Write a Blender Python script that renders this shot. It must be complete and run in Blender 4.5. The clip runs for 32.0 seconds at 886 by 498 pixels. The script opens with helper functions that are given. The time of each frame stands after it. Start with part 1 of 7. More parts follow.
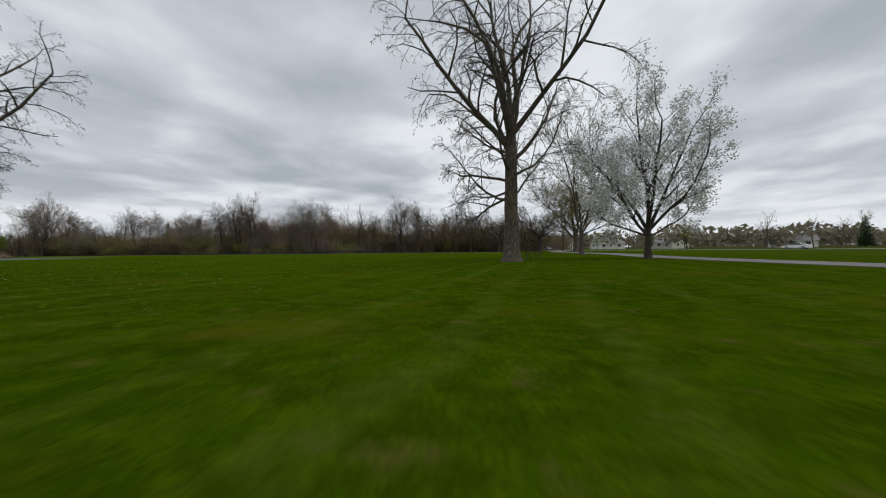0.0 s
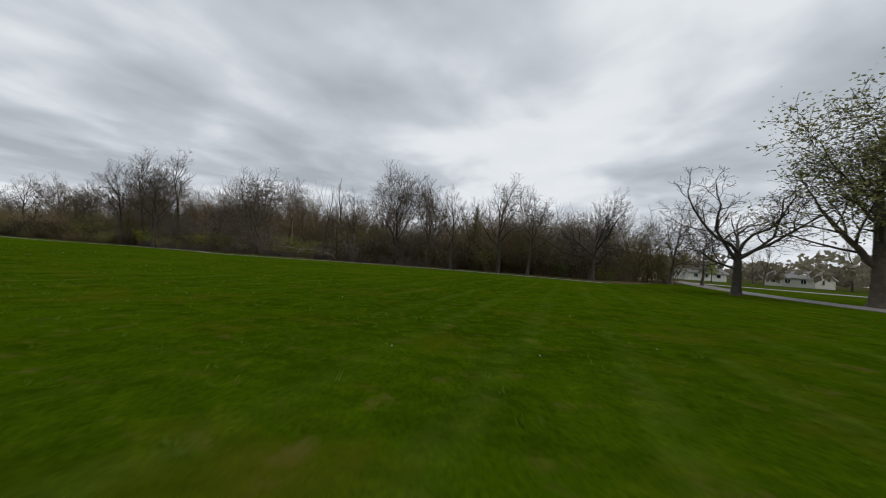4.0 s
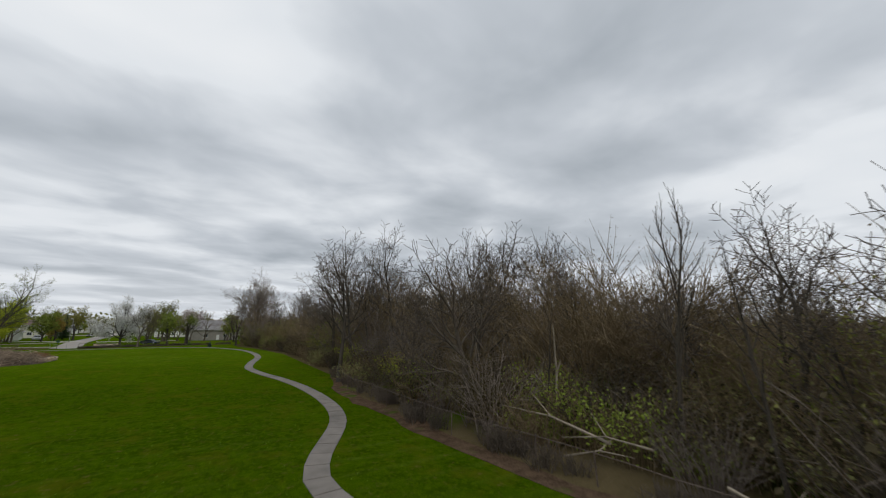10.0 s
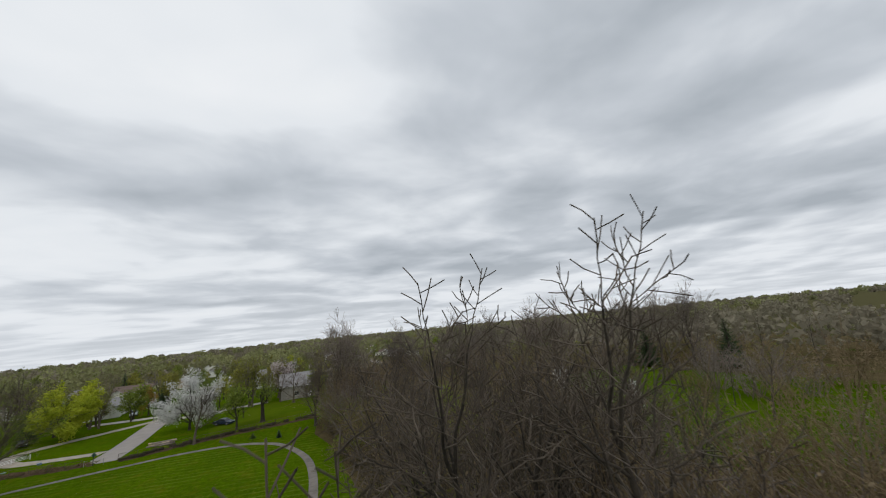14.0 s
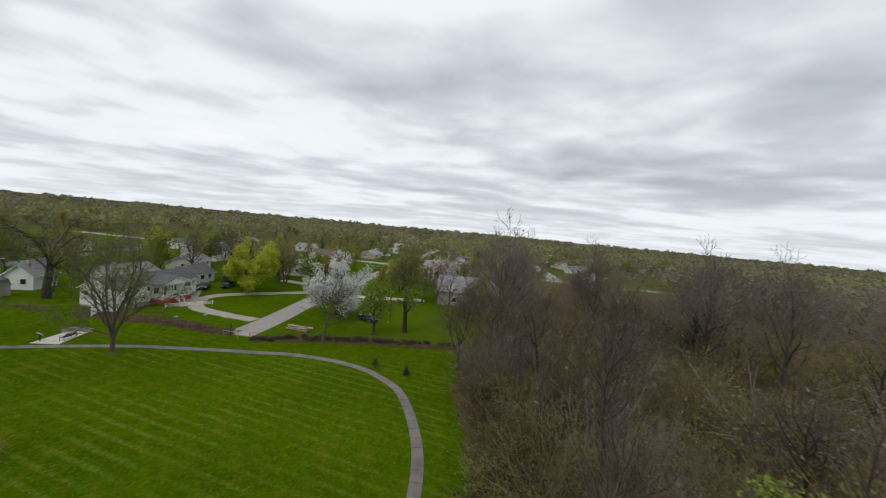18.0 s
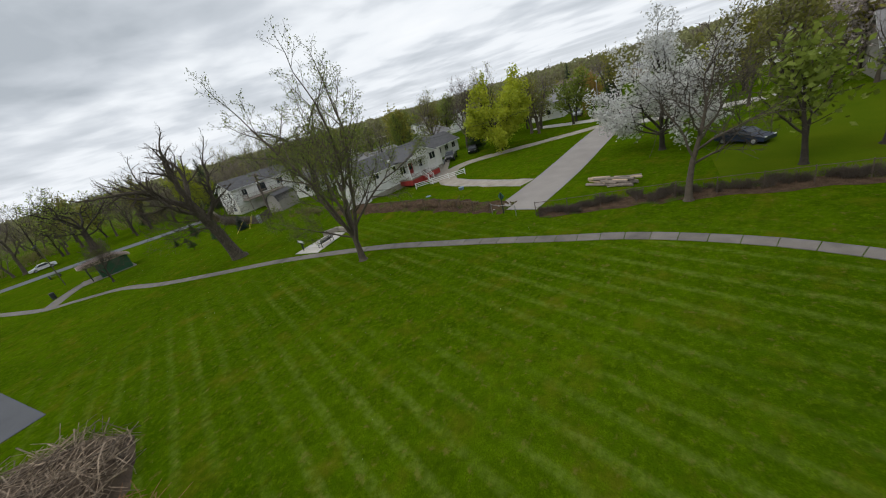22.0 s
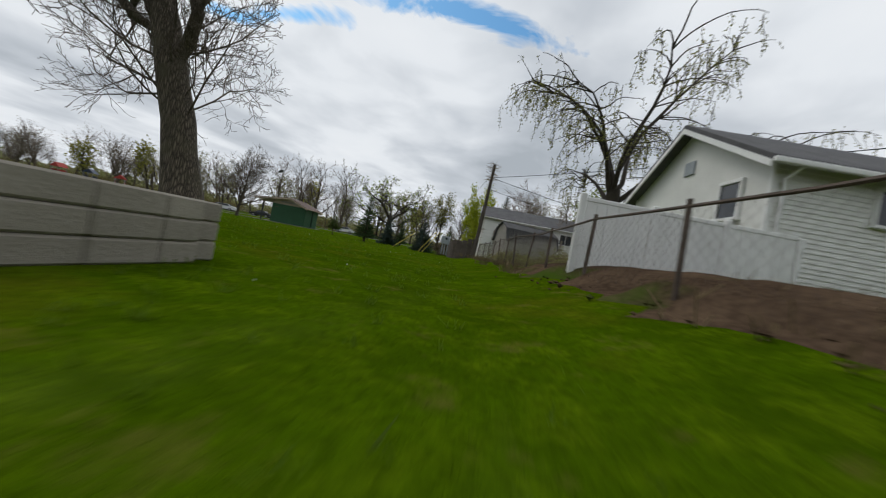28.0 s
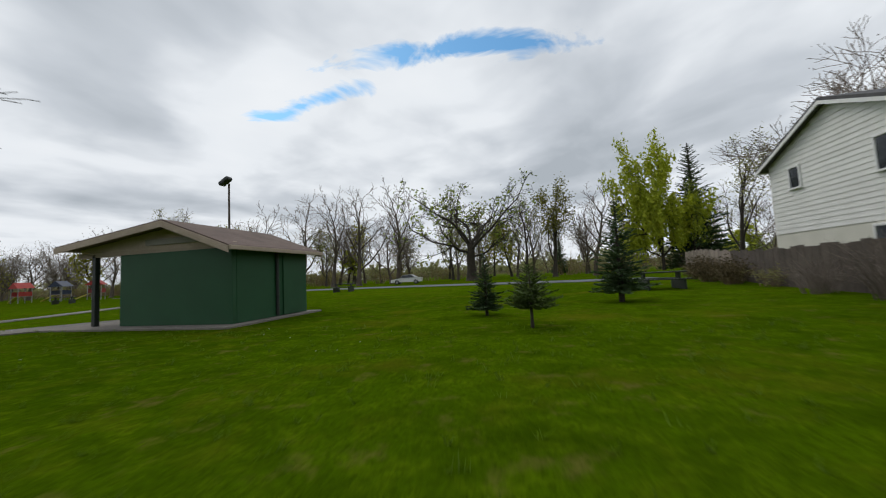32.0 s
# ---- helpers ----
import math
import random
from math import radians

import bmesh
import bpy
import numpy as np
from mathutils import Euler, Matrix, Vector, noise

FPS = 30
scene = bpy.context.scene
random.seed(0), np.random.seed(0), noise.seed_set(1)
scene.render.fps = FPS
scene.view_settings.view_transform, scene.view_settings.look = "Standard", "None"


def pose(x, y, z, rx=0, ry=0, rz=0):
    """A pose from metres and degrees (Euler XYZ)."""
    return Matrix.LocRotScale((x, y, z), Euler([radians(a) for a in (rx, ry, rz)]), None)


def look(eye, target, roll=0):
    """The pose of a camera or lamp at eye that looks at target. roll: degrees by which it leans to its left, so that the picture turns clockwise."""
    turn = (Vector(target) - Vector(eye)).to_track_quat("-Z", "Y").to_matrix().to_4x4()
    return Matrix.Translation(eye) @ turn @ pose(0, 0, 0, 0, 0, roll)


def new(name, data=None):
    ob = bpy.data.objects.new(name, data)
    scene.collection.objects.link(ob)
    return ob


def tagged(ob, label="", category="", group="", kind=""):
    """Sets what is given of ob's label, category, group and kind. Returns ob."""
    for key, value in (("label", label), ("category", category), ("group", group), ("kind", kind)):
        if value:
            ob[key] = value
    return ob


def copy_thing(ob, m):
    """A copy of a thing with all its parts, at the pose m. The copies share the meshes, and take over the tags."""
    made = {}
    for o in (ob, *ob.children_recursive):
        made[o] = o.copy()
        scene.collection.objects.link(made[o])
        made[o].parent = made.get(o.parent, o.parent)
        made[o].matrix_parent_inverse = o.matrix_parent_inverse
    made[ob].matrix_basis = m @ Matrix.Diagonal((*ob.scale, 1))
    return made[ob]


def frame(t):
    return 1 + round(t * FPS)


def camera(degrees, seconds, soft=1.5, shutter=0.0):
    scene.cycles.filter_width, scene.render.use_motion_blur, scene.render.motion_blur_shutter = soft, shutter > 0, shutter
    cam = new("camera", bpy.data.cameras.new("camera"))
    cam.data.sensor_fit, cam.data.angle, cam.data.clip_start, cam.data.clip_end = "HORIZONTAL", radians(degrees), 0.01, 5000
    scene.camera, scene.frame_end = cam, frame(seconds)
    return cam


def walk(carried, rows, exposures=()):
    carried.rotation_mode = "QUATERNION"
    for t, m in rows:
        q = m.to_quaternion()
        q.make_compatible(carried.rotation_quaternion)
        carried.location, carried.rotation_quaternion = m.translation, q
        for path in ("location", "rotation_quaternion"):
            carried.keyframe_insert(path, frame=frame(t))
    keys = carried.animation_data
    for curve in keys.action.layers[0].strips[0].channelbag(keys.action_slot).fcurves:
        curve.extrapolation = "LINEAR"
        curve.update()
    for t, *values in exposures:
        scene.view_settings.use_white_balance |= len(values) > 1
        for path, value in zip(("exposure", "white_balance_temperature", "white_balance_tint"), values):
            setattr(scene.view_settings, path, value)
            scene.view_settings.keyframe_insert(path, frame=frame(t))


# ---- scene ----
cam = camera(102.3, 32.0, soft=1.1, shutter=0.22)
PATH = [
    (0, (26.744, 5.269, 0.929), (26.4304, 7.2442, 0.9298), -0.69),
    (0.5, (25.925, 10.964, 0.863), (25.6301, 12.9423, 0.8725), -0.18),
    (1, (25.133, 17.055, 0.953), (24.8483, 19.0342, 0.9661), 0.36),
    (1.5, (24.236, 23.469, 1.013), (23.9512, 25.4490, 1.0358), 1.15),
    (2, (23.156, 30.185, 1.163), (22.8616, 32.1626, 1.1915), 1.72),
    (2.5, (21.821, 36.929, 1.418), (21.5116, 38.9050, 1.4483), 1.95),
    (4.5, (16.208, 55.602, 1.318), (15.7384, 57.5440, 1.4032), 4.36),
    (5, (15.063, 59.504, 0.983), (14.4851, 61.4148, 1.1088), 3.90),
    (5.5, (13.844, 63.360, 1.050), (13.1490, 65.2288, 1.2084), 3.48),
    (6, (12.372, 66.958, 1.317), (11.5565, 68.7746, 1.5072), 3.10),
    (6.5, (10.548, 70.477, 1.660), (9.6081, 72.2280, 1.8851), 3.08),
    (7, (8.463, 73.486, 2.064), (7.4107, 75.1683, 2.3183), 2.86),
    (7.5, (6.617, 76.530, 2.586), (5.4370, 78.1196, 2.8690), 2.81),
    (8, (4.585, 79.419, 3.096), (3.3009, 80.9205, 3.4065), 2.67),
    (8.5, (1.821, 81.852, 3.822), (0.4647, 83.2854, 4.1496), 1.84),
    (9, (-1.495, 84.372, 4.978), (-2.9133, 85.7428, 5.3082), 0.93),
    (9.5, (-5.092, 87.224, 5.798), (-6.5761, 88.5142, 6.1622), 0.19),
    (10, (-8.888, 89.984, 6.346), (-10.4338, 91.1804, 6.7687), 0.60),
    (10.5, (-13.069, 92.855, 7.745), (-14.6829, 93.9430, 8.2049), 1.05),
    (11, (-17.905, 95.722, 9.469), (-19.5699, 96.7198, 9.9508), 1.22),
    (11.5, (-23.107, 98.368, 11.270), (-24.8089, 99.2952, 11.7638), 0.98),
    (12, (-28.504, 100.811, 12.732), (-30.2319, 101.6766, 13.2453), 0.49),
    (12.5, (-33.673, 102.834, 14.509), (-35.4249, 103.6536, 15.0176), -0.49),
    (13, (-37.962, 104.136, 15.900), (-39.7327, 104.9210, 16.4000), -1.60),
    (13.5, (-42.116, 105.110, 17.378), (-43.9027, 105.8816, 17.8403), -3.92),
    (15.5, (-61.165, 108.849, 20.876), (-63.0471, 109.4897, 21.0981), -8.12),
    (16, (-65.975, 109.891, 21.946), (-67.8877, 110.4675, 22.0510), -8.02),
    (16.5, (-70.588, 110.694, 22.451), (-72.5276, 111.1801, 22.4817), -6.44),
    (17, (-74.219, 111.148, 21.912), (-76.1828, 111.5289, 21.9003), -4.39),
    (17.5, (-77.763, 110.898, 20.911), (-79.7618, 110.9533, 20.8545), 1.55),
    (18, (-82.411, 110.550, 20.905), (-84.3972, 110.3430, 20.7900), 5.30),
    (18.5, (-87.275, 110.119, 20.761), (-89.1968, 109.5996, 20.5644), 7.73),
    (19, (-91.687, 108.350, 20.358), (-93.4940, 107.5520, 20.0496), 8.45),
    (19.5, (-95.899, 105.326, 19.749), (-97.5598, 104.3085, 19.2961), 6.91),
    (20, (-99.347, 102.239, 18.573), (-100.8541, 101.0661, 17.9782), 1.93),
    (20.5, (-101.976, 98.923, 16.914), (-103.3494, 97.6538, 16.2049), -6.16),
    (21, (-104.046, 95.674, 15.053), (-105.3633, 94.3683, 14.3050), -11.90),
    (21.5, (-105.955, 92.816, 13.307), (-107.2586, 91.5010, 12.5505), -14.99),
    (22, (-108.029, 89.957, 11.585), (-109.3396, 88.6458, 10.8342), -15.83),
    (22.5, (-110.568, 87.578, 9.836), (-111.8833, 86.2570, 9.1114), -15.13),
    (23, (-112.951, 85.347, 8.235), (-114.2741, 84.0158, 7.5441), -13.27),
    (23.5, (-115.122, 83.249, 6.882), (-116.4522, 81.9025, 6.2376), -10.04),
    (24, (-117.395, 80.949, 5.582), (-118.7200, 79.5736, 4.9888), -7.41),
    (24.5, (-120.128, 78.383, 4.137), (-121.4216, 76.9558, 3.5989), -5.51),
    (26.5, (-129.432, 67.64, 1.368), (-130.268, 65.836, 1.156), 6.3),
    (27, (-131.735, 63.027, 0.615), (-132.269, 61.102, 0.52), 7.3),
    (27.5, (-132.904, 58.248, 0.56), (-133.131, 56.261, 0.524), 9.6),
    (28, (-133.295, 53.893, 0.586), (-133.172, 51.896, 0.589), 11.0),
    (28.5, (-133.973, 48.63, 0.698), (-133.448, 46.7, 0.731), 10.9),
    (29, (-132.477, 43.868, 0.82), (-131.76, 42.002, 0.864), 9.9),
    (29.5, (-130.552, 39.991, 0.929), (-129.735, 38.167, 0.969), 6.6),
    (30, (-128.042, 36.562, 0.789), (-127.285, 34.711, 0.839), 0.5),
    (30.5, (-125.864, 33.054, 0.675), (-125.233, 31.157, 0.752), -4.1),
    (31, (-124.102, 29.513, 0.798), (-123.643, 27.568, 0.884), -7.4),
    (31.5, (-123.017, 25.806, 0.929), (-122.655, 23.841, 1.034), -7.5),
    (32, (-122.378, 21.847, 1.12), (-121.911, 19.908, 1.264), -2.9),
]
walk(cam, [(t, look(eye, target, roll)) for t, eye, target, roll in PATH], [(0, 0.0), (9, 0.0), (12, -0.05), (15, 0.08), (18, 0.18), (20, 0.2), (23, 0.22), (26.5, 0.05), (28, 0.05), (32, 0.1)])

# ---- world, sun ----
SUN_EL, SUN_AZ = 52.0, 115.0
world = bpy.data.worlds.new("overcast_sky")
scene.world = world
world.use_nodes = True
wn, wl = world.node_tree.nodes, world.node_tree.links
wn.clear()


def wnode(kind, **props):
    n = wn.new(kind)
    for k, v in props.items():
        if k == "op":
            n.operation = v
        elif k == "inputs":
            for i, val in v.items():
                n.inputs[i].default_value = val
    return n


def wmath(op, a, b=None):
    n = wn.new("ShaderNodeMath")
    n.operation = op
    for i, v in enumerate((a, b)):
        if v is None:
            continue
        if isinstance(v, (int, float)):
            n.inputs[i].default_value = v
        else:
            wl.new(v, n.inputs[i])
    return n.outputs[0]


sky = wn.new("ShaderNodeTexSky")
sky.sky_type = "NISHITA"
sky.sun_disc = False
sky.sun_elevation, sky.sun_rotation = radians(SUN_EL), radians(SUN_AZ)
tc = wn.new("ShaderNodeTexCoord")
sep = wn.new("ShaderNodeSeparateXYZ")
wl.new(tc.outputs["Generated"], sep.inputs[0])
up = wmath("ADD", wmath("MAXIMUM", sep.outputs[2], 0.0), 0.08)
u_, v_ = wmath("DIVIDE", sep.outputs[0], up), wmath("DIVIDE", sep.outputs[1], up)
flat = wn.new("ShaderNodeCombineXYZ")
wl.new(u_, flat.inputs[0])
wl.new(v_, flat.inputs[1])


def wnoise(vec, scale, detail, rough, distort, stretch=(1, 1, 1), turn=0.0):
    mp = wn.new("ShaderNodeMapping")
    mp.inputs["Scale"].default_value = stretch
    mp.inputs["Rotation"].default_value = (0, 0, radians(turn))
    mp.inputs["Location"].default_value = (13.37, 7.61, 0.5)
    wl.new(vec, mp.inputs["Vector"])
    n = wn.new("ShaderNodeTexNoise")
    n.inputs["Scale"].default_value = scale
    n.inputs["Detail"].default_value = detail
    n.inputs["Roughness"].default_value = rough
    n.inputs["Distortion"].default_value = distort
    wl.new(mp.outputs[0], n.inputs["Vector"])
    return n.outputs["Fac"]


big = wnoise(flat.outputs[0], 0.75, 3, 0.45, 0.25, (1.0, 0.75, 1), 25)
mid = wnoise(flat.outputs[0], 1.9, 4, 0.5, 0.25, (1.0, 0.85, 1), 25)
mix_ = wmath("ADD", wmath("MULTIPLY", big, 0.68), wmath("MULTIPLY", mid, 0.32))
ramp = wn.new("ShaderNodeValToRGB")
for e, (p, c) in zip([ramp.color_ramp.elements[0], ramp.color_ramp.elements[1], ramp.color_ramp.elements.new(0.5), ramp.color_ramp.elements.new(0.58)],
                     [(0.35, (0.39, 0.43, 0.475, 1)), (0.67, (0.93, 0.96, 0.985, 1)), (0.46, (0.535, 0.575, 0.625, 1)), (0.56, (0.75, 0.785, 0.825, 1))]):
    e.position, e.color = p, c
wl.new(mix_, ramp.inputs[0])
# a bright band low over the horizon, as thin cloud lets the light through there
low = wn.new("ShaderNodeMapRange")
low.inputs[1].default_value, low.inputs[2].default_value, low.inputs[3].default_value, low.inputs[4].default_value = 0.0, 0.16, 0.55, 0.0
wl.new(sep.outputs[2], low.inputs[0])
pale = wn.new("ShaderNodeMixRGB")
pale.inputs[2].default_value = (0.76, 0.79, 0.83, 1)
wl.new(low.outputs[0], pale.inputs[0])
wl.new(ramp.outputs[0], pale.inputs[1])
# breaks in the cloud towards the south where blue shows through
warp = wnoise(flat.outputs[0], 3.2, 5, 0.6, 0.6)


def gap(cx, cy, rx, ry, turn):
    c, s = math.cos(radians(turn)), math.sin(radians(turn))
    du, dv = wmath("SUBTRACT", u_, cx), wmath("SUBTRACT", v_, cy)
    a = wmath("DIVIDE", wmath("ADD", wmath("MULTIPLY", du, c), wmath("MULTIPLY", dv, s)), rx)
    b = wmath("DIVIDE", wmath("SUBTRACT", wmath("MULTIPLY", dv, c), wmath("MULTIPLY", du, s)), ry)
    d = wmath("SQRT", wmath("ADD", wmath("MULTIPLY", a, a), wmath("MULTIPLY", b, b)))
    return wmath("SUBTRACT", 1.0, d)


holes = wmath("MAXIMUM", gap(0.17, -1.31, 0.52, 0.10, 9), gap(1.0, -1.46, 0.33, 0.085, -8))
holes = wmath("ADD", holes, wmath("MULTIPLY", wmath("SUBTRACT", warp, 0.5), 3.2))
open_ = wn.new("ShaderNodeMapRange")
open_.inputs[1].default_value, open_.inputs[2].default_value = 0.12, 0.62
wl.new(holes, open_.inputs[0])
b_sky, b_cloud = wn.new("ShaderNodeBackground"), wn.new("ShaderNodeBackground")
clear = wn.new("ShaderNodeMixRGB")
clear.blend_type = "MULTIPLY"
clear.inputs[0].default_value = 1.0
clear.inputs[2].default_value = (0.55, 0.90, 1.0, 1)
wl.new(sky.outputs[0], clear.inputs[1])
wl.new(clear.outputs[0], b_sky.inputs[0])
b_sky.inputs[1].default_value = 0.15
wl.new(pale.outputs[0], b_cloud.inputs[0])
b_cloud.inputs[1].default_value = 1.0
wmix = wn.new("ShaderNodeMixShader")
wl.new(open_.outputs[0], wmix.inputs[0])
wl.new(b_cloud.outputs[0], wmix.inputs[1])
wl.new(b_sky.outputs[0], wmix.inputs[2])
wout = wn.new("ShaderNodeOutputWorld")
wl.new(wmix.outputs[0], wout.inputs[0])

sun_data = bpy.data.lights.new("sun", "SUN")
sun_data.energy, sun_data.angle, sun_data.color = 0.7, radians(25), (1.0, 0.96, 0.9)
sun = new("sun", sun_data)
sun.rotation_euler = Euler((radians(90 - SUN_EL), 0, radians(180 - SUN_AZ)))


# ---- materials ----
def material(name, c1, c2, scale=3.0, fine=40.0, rough=0.8, bump=0.2, metal=0.0, vary=0.15, island=False, c3=None, patch=0.3, trans=0.0):
    """A surface of two colours mixed by noise at two sizes, with relief and a slight difference from object to object."""
    m = bpy.data.materials.new(name)
    m.use_nodes = True
    n, l = m.node_tree.nodes, m.node_tree.links
    bsdf = n["Principled BSDF"]
    bsdf.inputs["Roughness"].default_value, bsdf.inputs["Metallic"].default_value = rough, metal
    co = n.new("ShaderNodeTexCoord")
    na, nb = n.new("ShaderNodeTexNoise"), n.new("ShaderNodeTexNoise")
    na.inputs["Scale"].default_value, na.inputs["Detail"].default_value = scale, 4
    nb.inputs["Scale"].default_value, nb.inputs["Detail"].default_value = fine, 3
    l.new(co.outputs["Object"], na.inputs["Vector"])
    l.new(co.outputs["Object"], nb.inputs["Vector"])
    add = n.new("ShaderNodeMath")
    add.operation = "ADD"
    l.new(na.outputs["Fac"], add.inputs[0])
    l.new(nb.outputs["Fac"], add.inputs[1])
    mr = n.new("ShaderNodeMapRange")
    mr.inputs[1].default_value, mr.inputs[2].default_value = 0.7, 1.3
    l.new(add.outputs[0], mr.inputs[0])
    mx = n.new("ShaderNodeMixRGB")
    mx.inputs[1].default_value, mx.inputs[2].default_value = (*c1, 1), (*c2, 1)
    l.new(mr.outputs[0], mx.inputs[0])
    colour = mx.outputs[0]
    if c3 is not None:
        nc = n.new("ShaderNodeTexNoise")
        nc.inputs["Scale"].default_value, nc.inputs["Detail"].default_value = scale * 0.35, 5
        l.new(co.outputs["Object"], nc.inputs["Vector"])
        m3 = n.new("ShaderNodeMapRange")
        m3.inputs[1].default_value, m3.inputs[2].default_value = 0.55, 0.75
        m3.inputs[4].default_value = patch * 2
        l.new(nc.outputs["Fac"], m3.inputs[0])
        mx3 = n.new("ShaderNodeMixRGB")
        mx3.inputs[2].default_value = (*c3, 1)
        l.new(m3.outputs[0], mx3.inputs[0])
        l.new(colour, mx3.inputs[1])
        colour = mx3.outputs[0]
    if vary:
        hsv = n.new("ShaderNodeHueSaturation")
        rnd = n.new("ShaderNodeNewGeometry").outputs["Random Per Island"] if island else n.new("ShaderNodeObjectInfo").outputs["Random"]
        mv = n.new("ShaderNodeMapRange")
        mv.inputs[3].default_value, mv.inputs[4].default_value = 1 - vary, 1 + vary
        l.new(rnd, mv.inputs[0])
        l.new(mv.outputs[0], hsv.inputs["Value"])
        l.new(colour, hsv.inputs["Color"])
        colour = hsv.outputs[0]
    l.new(colour, bsdf.inputs["Base Color"])
    if bump:
        bp = n.new("ShaderNodeBump")
        bp.inputs["Strength"].default_value, bp.inputs["Distance"].default_value = bump, 0.02
        l.new(nb.outputs["Fac"], bp.inputs["Height"])
        l.new(bp.outputs[0], bsdf.inputs["Normal"])
    if trans:
        bsdf.inputs["Subsurface Weight"].default_value = 0.0
        tr = n.new("ShaderNodeBsdfTranslucent")
        l.new(colour, tr.inputs[0])
        ms = n.new("ShaderNodeMixShader")
        ms.inputs[0].default_value = trans
        l.new(bsdf.outputs[0], ms.inputs[1])
        l.new(tr.outputs[0], ms.inputs[2])
        l.new(ms.outputs[0], n["Material Output"].inputs[0])
    return m


def glass_material():
    m = bpy.data.materials.new("window_glass")
    m.use_nodes = True
    b = m.node_tree.nodes["Principled BSDF"]
    b.inputs["Base Color"].default_value = (0.02, 0.025, 0.03, 1)
    b.inputs["Roughness"].default_value = 0.06
    b.inputs["Specular IOR Level"].default_value = 0.6
    return m


def grass_material(name="turf", mown=True):
    """Mown turf: clumps, worn and clover patches, and the lighter and darker passes of the mower."""
    m = bpy.data.materials.new(name)
    m.use_nodes = True
    n, l = m.node_tree.nodes, m.node_tree.links
    bsdf = n["Principled BSDF"]
    bsdf.inputs["Roughness"].default_value = 1.0
    bsdf.inputs["Specular IOR Level"].default_value = 0.0
    co = n.new("ShaderNodeTexCoord").outputs["Object"]

    def noise_(scale, detail=4, rough=0.55, stretch=(1, 1, 1), turn=0):
        mp = n.new("ShaderNodeMapping")
        mp.inputs["Scale"].default_value, mp.inputs["Rotation"].default_value = stretch, (0, 0, radians(turn))
        l.new(co, mp.inputs[0])
        t = n.new("ShaderNodeTexNoise")
        t.inputs["Scale"].default_value, t.inputs["Detail"].default_value, t.inputs["Roughness"].default_value = scale, detail, rough
        l.new(mp.outputs[0], t.inputs[0])
        return t.outputs["Fac"]

    def span(v, a, b, c=0.0, d=1.0):
        t = n.new("ShaderNodeMapRange")
        for i, x in enumerate((a, b, c, d)):
            t.inputs[i + 1].default_value = x
        l.new(v, t.inputs[0])
        return t.outputs[0]

    def mixc(f, a, b):
        t = n.new("ShaderNodeMixRGB")
        l.new(f, t.inputs[0])
        for i, x in ((1, a), (2, b)):
            if isinstance(x, tuple):
                t.inputs[i].default_value = (*x, 1)
            else:
                l.new(x, t.inputs[i])
        return t.outputs[0]

    def times(a, b):
        t = n.new("ShaderNodeMath")
        t.operation = "MULTIPLY"
        l.new(a, t.inputs[0])
        if isinstance(b, float):
            t.inputs[1].default_value = b
        else:
            l.new(b, t.inputs[1])
        return t.outputs[0]

    base = mixc(span(noise_(0.10, 5), 0.38, 0.62), GRASS[0], GRASS[1])
    base = mixc(times(span(noise_(0.9, 6, 0.7), 0.42, 0.66), 0.75), base, GRASS[2])
    base = mixc(times(span(noise_(3.0, 6, 0.75), 0.48, 0.66), 0.8), base, GRASS[3])
    base = mixc(times(span(noise_(18, 5, 0.75), 0.45, 0.62), 0.75), base, GRASS[2])
    base = mixc(times(span(noise_(0.35, 6, 0.7), 0.52, 0.72), 0.75), base, GRASS[4])
    base = mixc(times(span(noise_(0.7, 6, 0.7, (1, 1, 1), 40), 0.55, 0.68), 0.6), base, GRASS[2])
    base = mixc(times(span(noise_(1.7, 6, 0.7), 0.57, 0.68), 0.6), base, GRASS[6])

    def stripes(width, turn, wob):
        mp = n.new("ShaderNodeMapping")
        mp.inputs["Rotation"].default_value = (0, 0, radians(turn))
        l.new(co, mp.inputs[0])
        w = n.new("ShaderNodeTexWave")
        w.inputs["Scale"].default_value = 0.314 / width
        w.inputs["Distortion"].default_value, w.inputs["Detail"].default_value, w.inputs["Detail Scale"].default_value = wob, 3, 1.5
        l.new(mp.outputs[0], w.inputs[0])
        return w.outputs["Fac"]

    sx = n.new("ShaderNodeSeparateXYZ")
    l.new(co, sx.inputs[0])
    ragged = times(span(noise_(2.2, 5, 0.7), 0.36, 0.68), span(noise_(0.13, 4, 0.6), 0.36, 0.6))
    if mown:
        east = times(span(stripes(1.7, 8, 1.8), 0.72, 0.98), span(sx.outputs[0], -45, -15))
        west = times(times(span(stripes(1.5, 12, 0.8), 0.6, 0.95), span(sx.outputs[0], -80, -95)), times(span(sx.outputs[0], -136, -132), span(sx.outputs[1], 46, 62)))
        base = mixc(times(times(east, ragged), 0.42), base, GRASS[5])
        base = mixc(times(times(west, ragged), 0.58), base, GRASS[5])
        # bare leafy ground between the trees far outside the park
        far_ = n.new("ShaderNodeVectorMath")
        far_.operation = "DISTANCE"
        far_.inputs[1].default_value = (-90, 60, 0)
        l.new(co, far_.inputs[0])
        base = mixc(span(far_.outputs["Value"], 130, 330), base, (0.075, 0.070, 0.034))
    # directional light put into the turf colour: lighter in the west, darker in the east
    tone = n.new("ShaderNodeHueSaturation")
    l.new(span(sx.outputs[0], -92, -50, 1.22, 0.90), tone.inputs["Value"])
    l.new(base, tone.inputs["Color"])
    l.new(tone.outputs[0], bsdf.inputs["Base Color"])
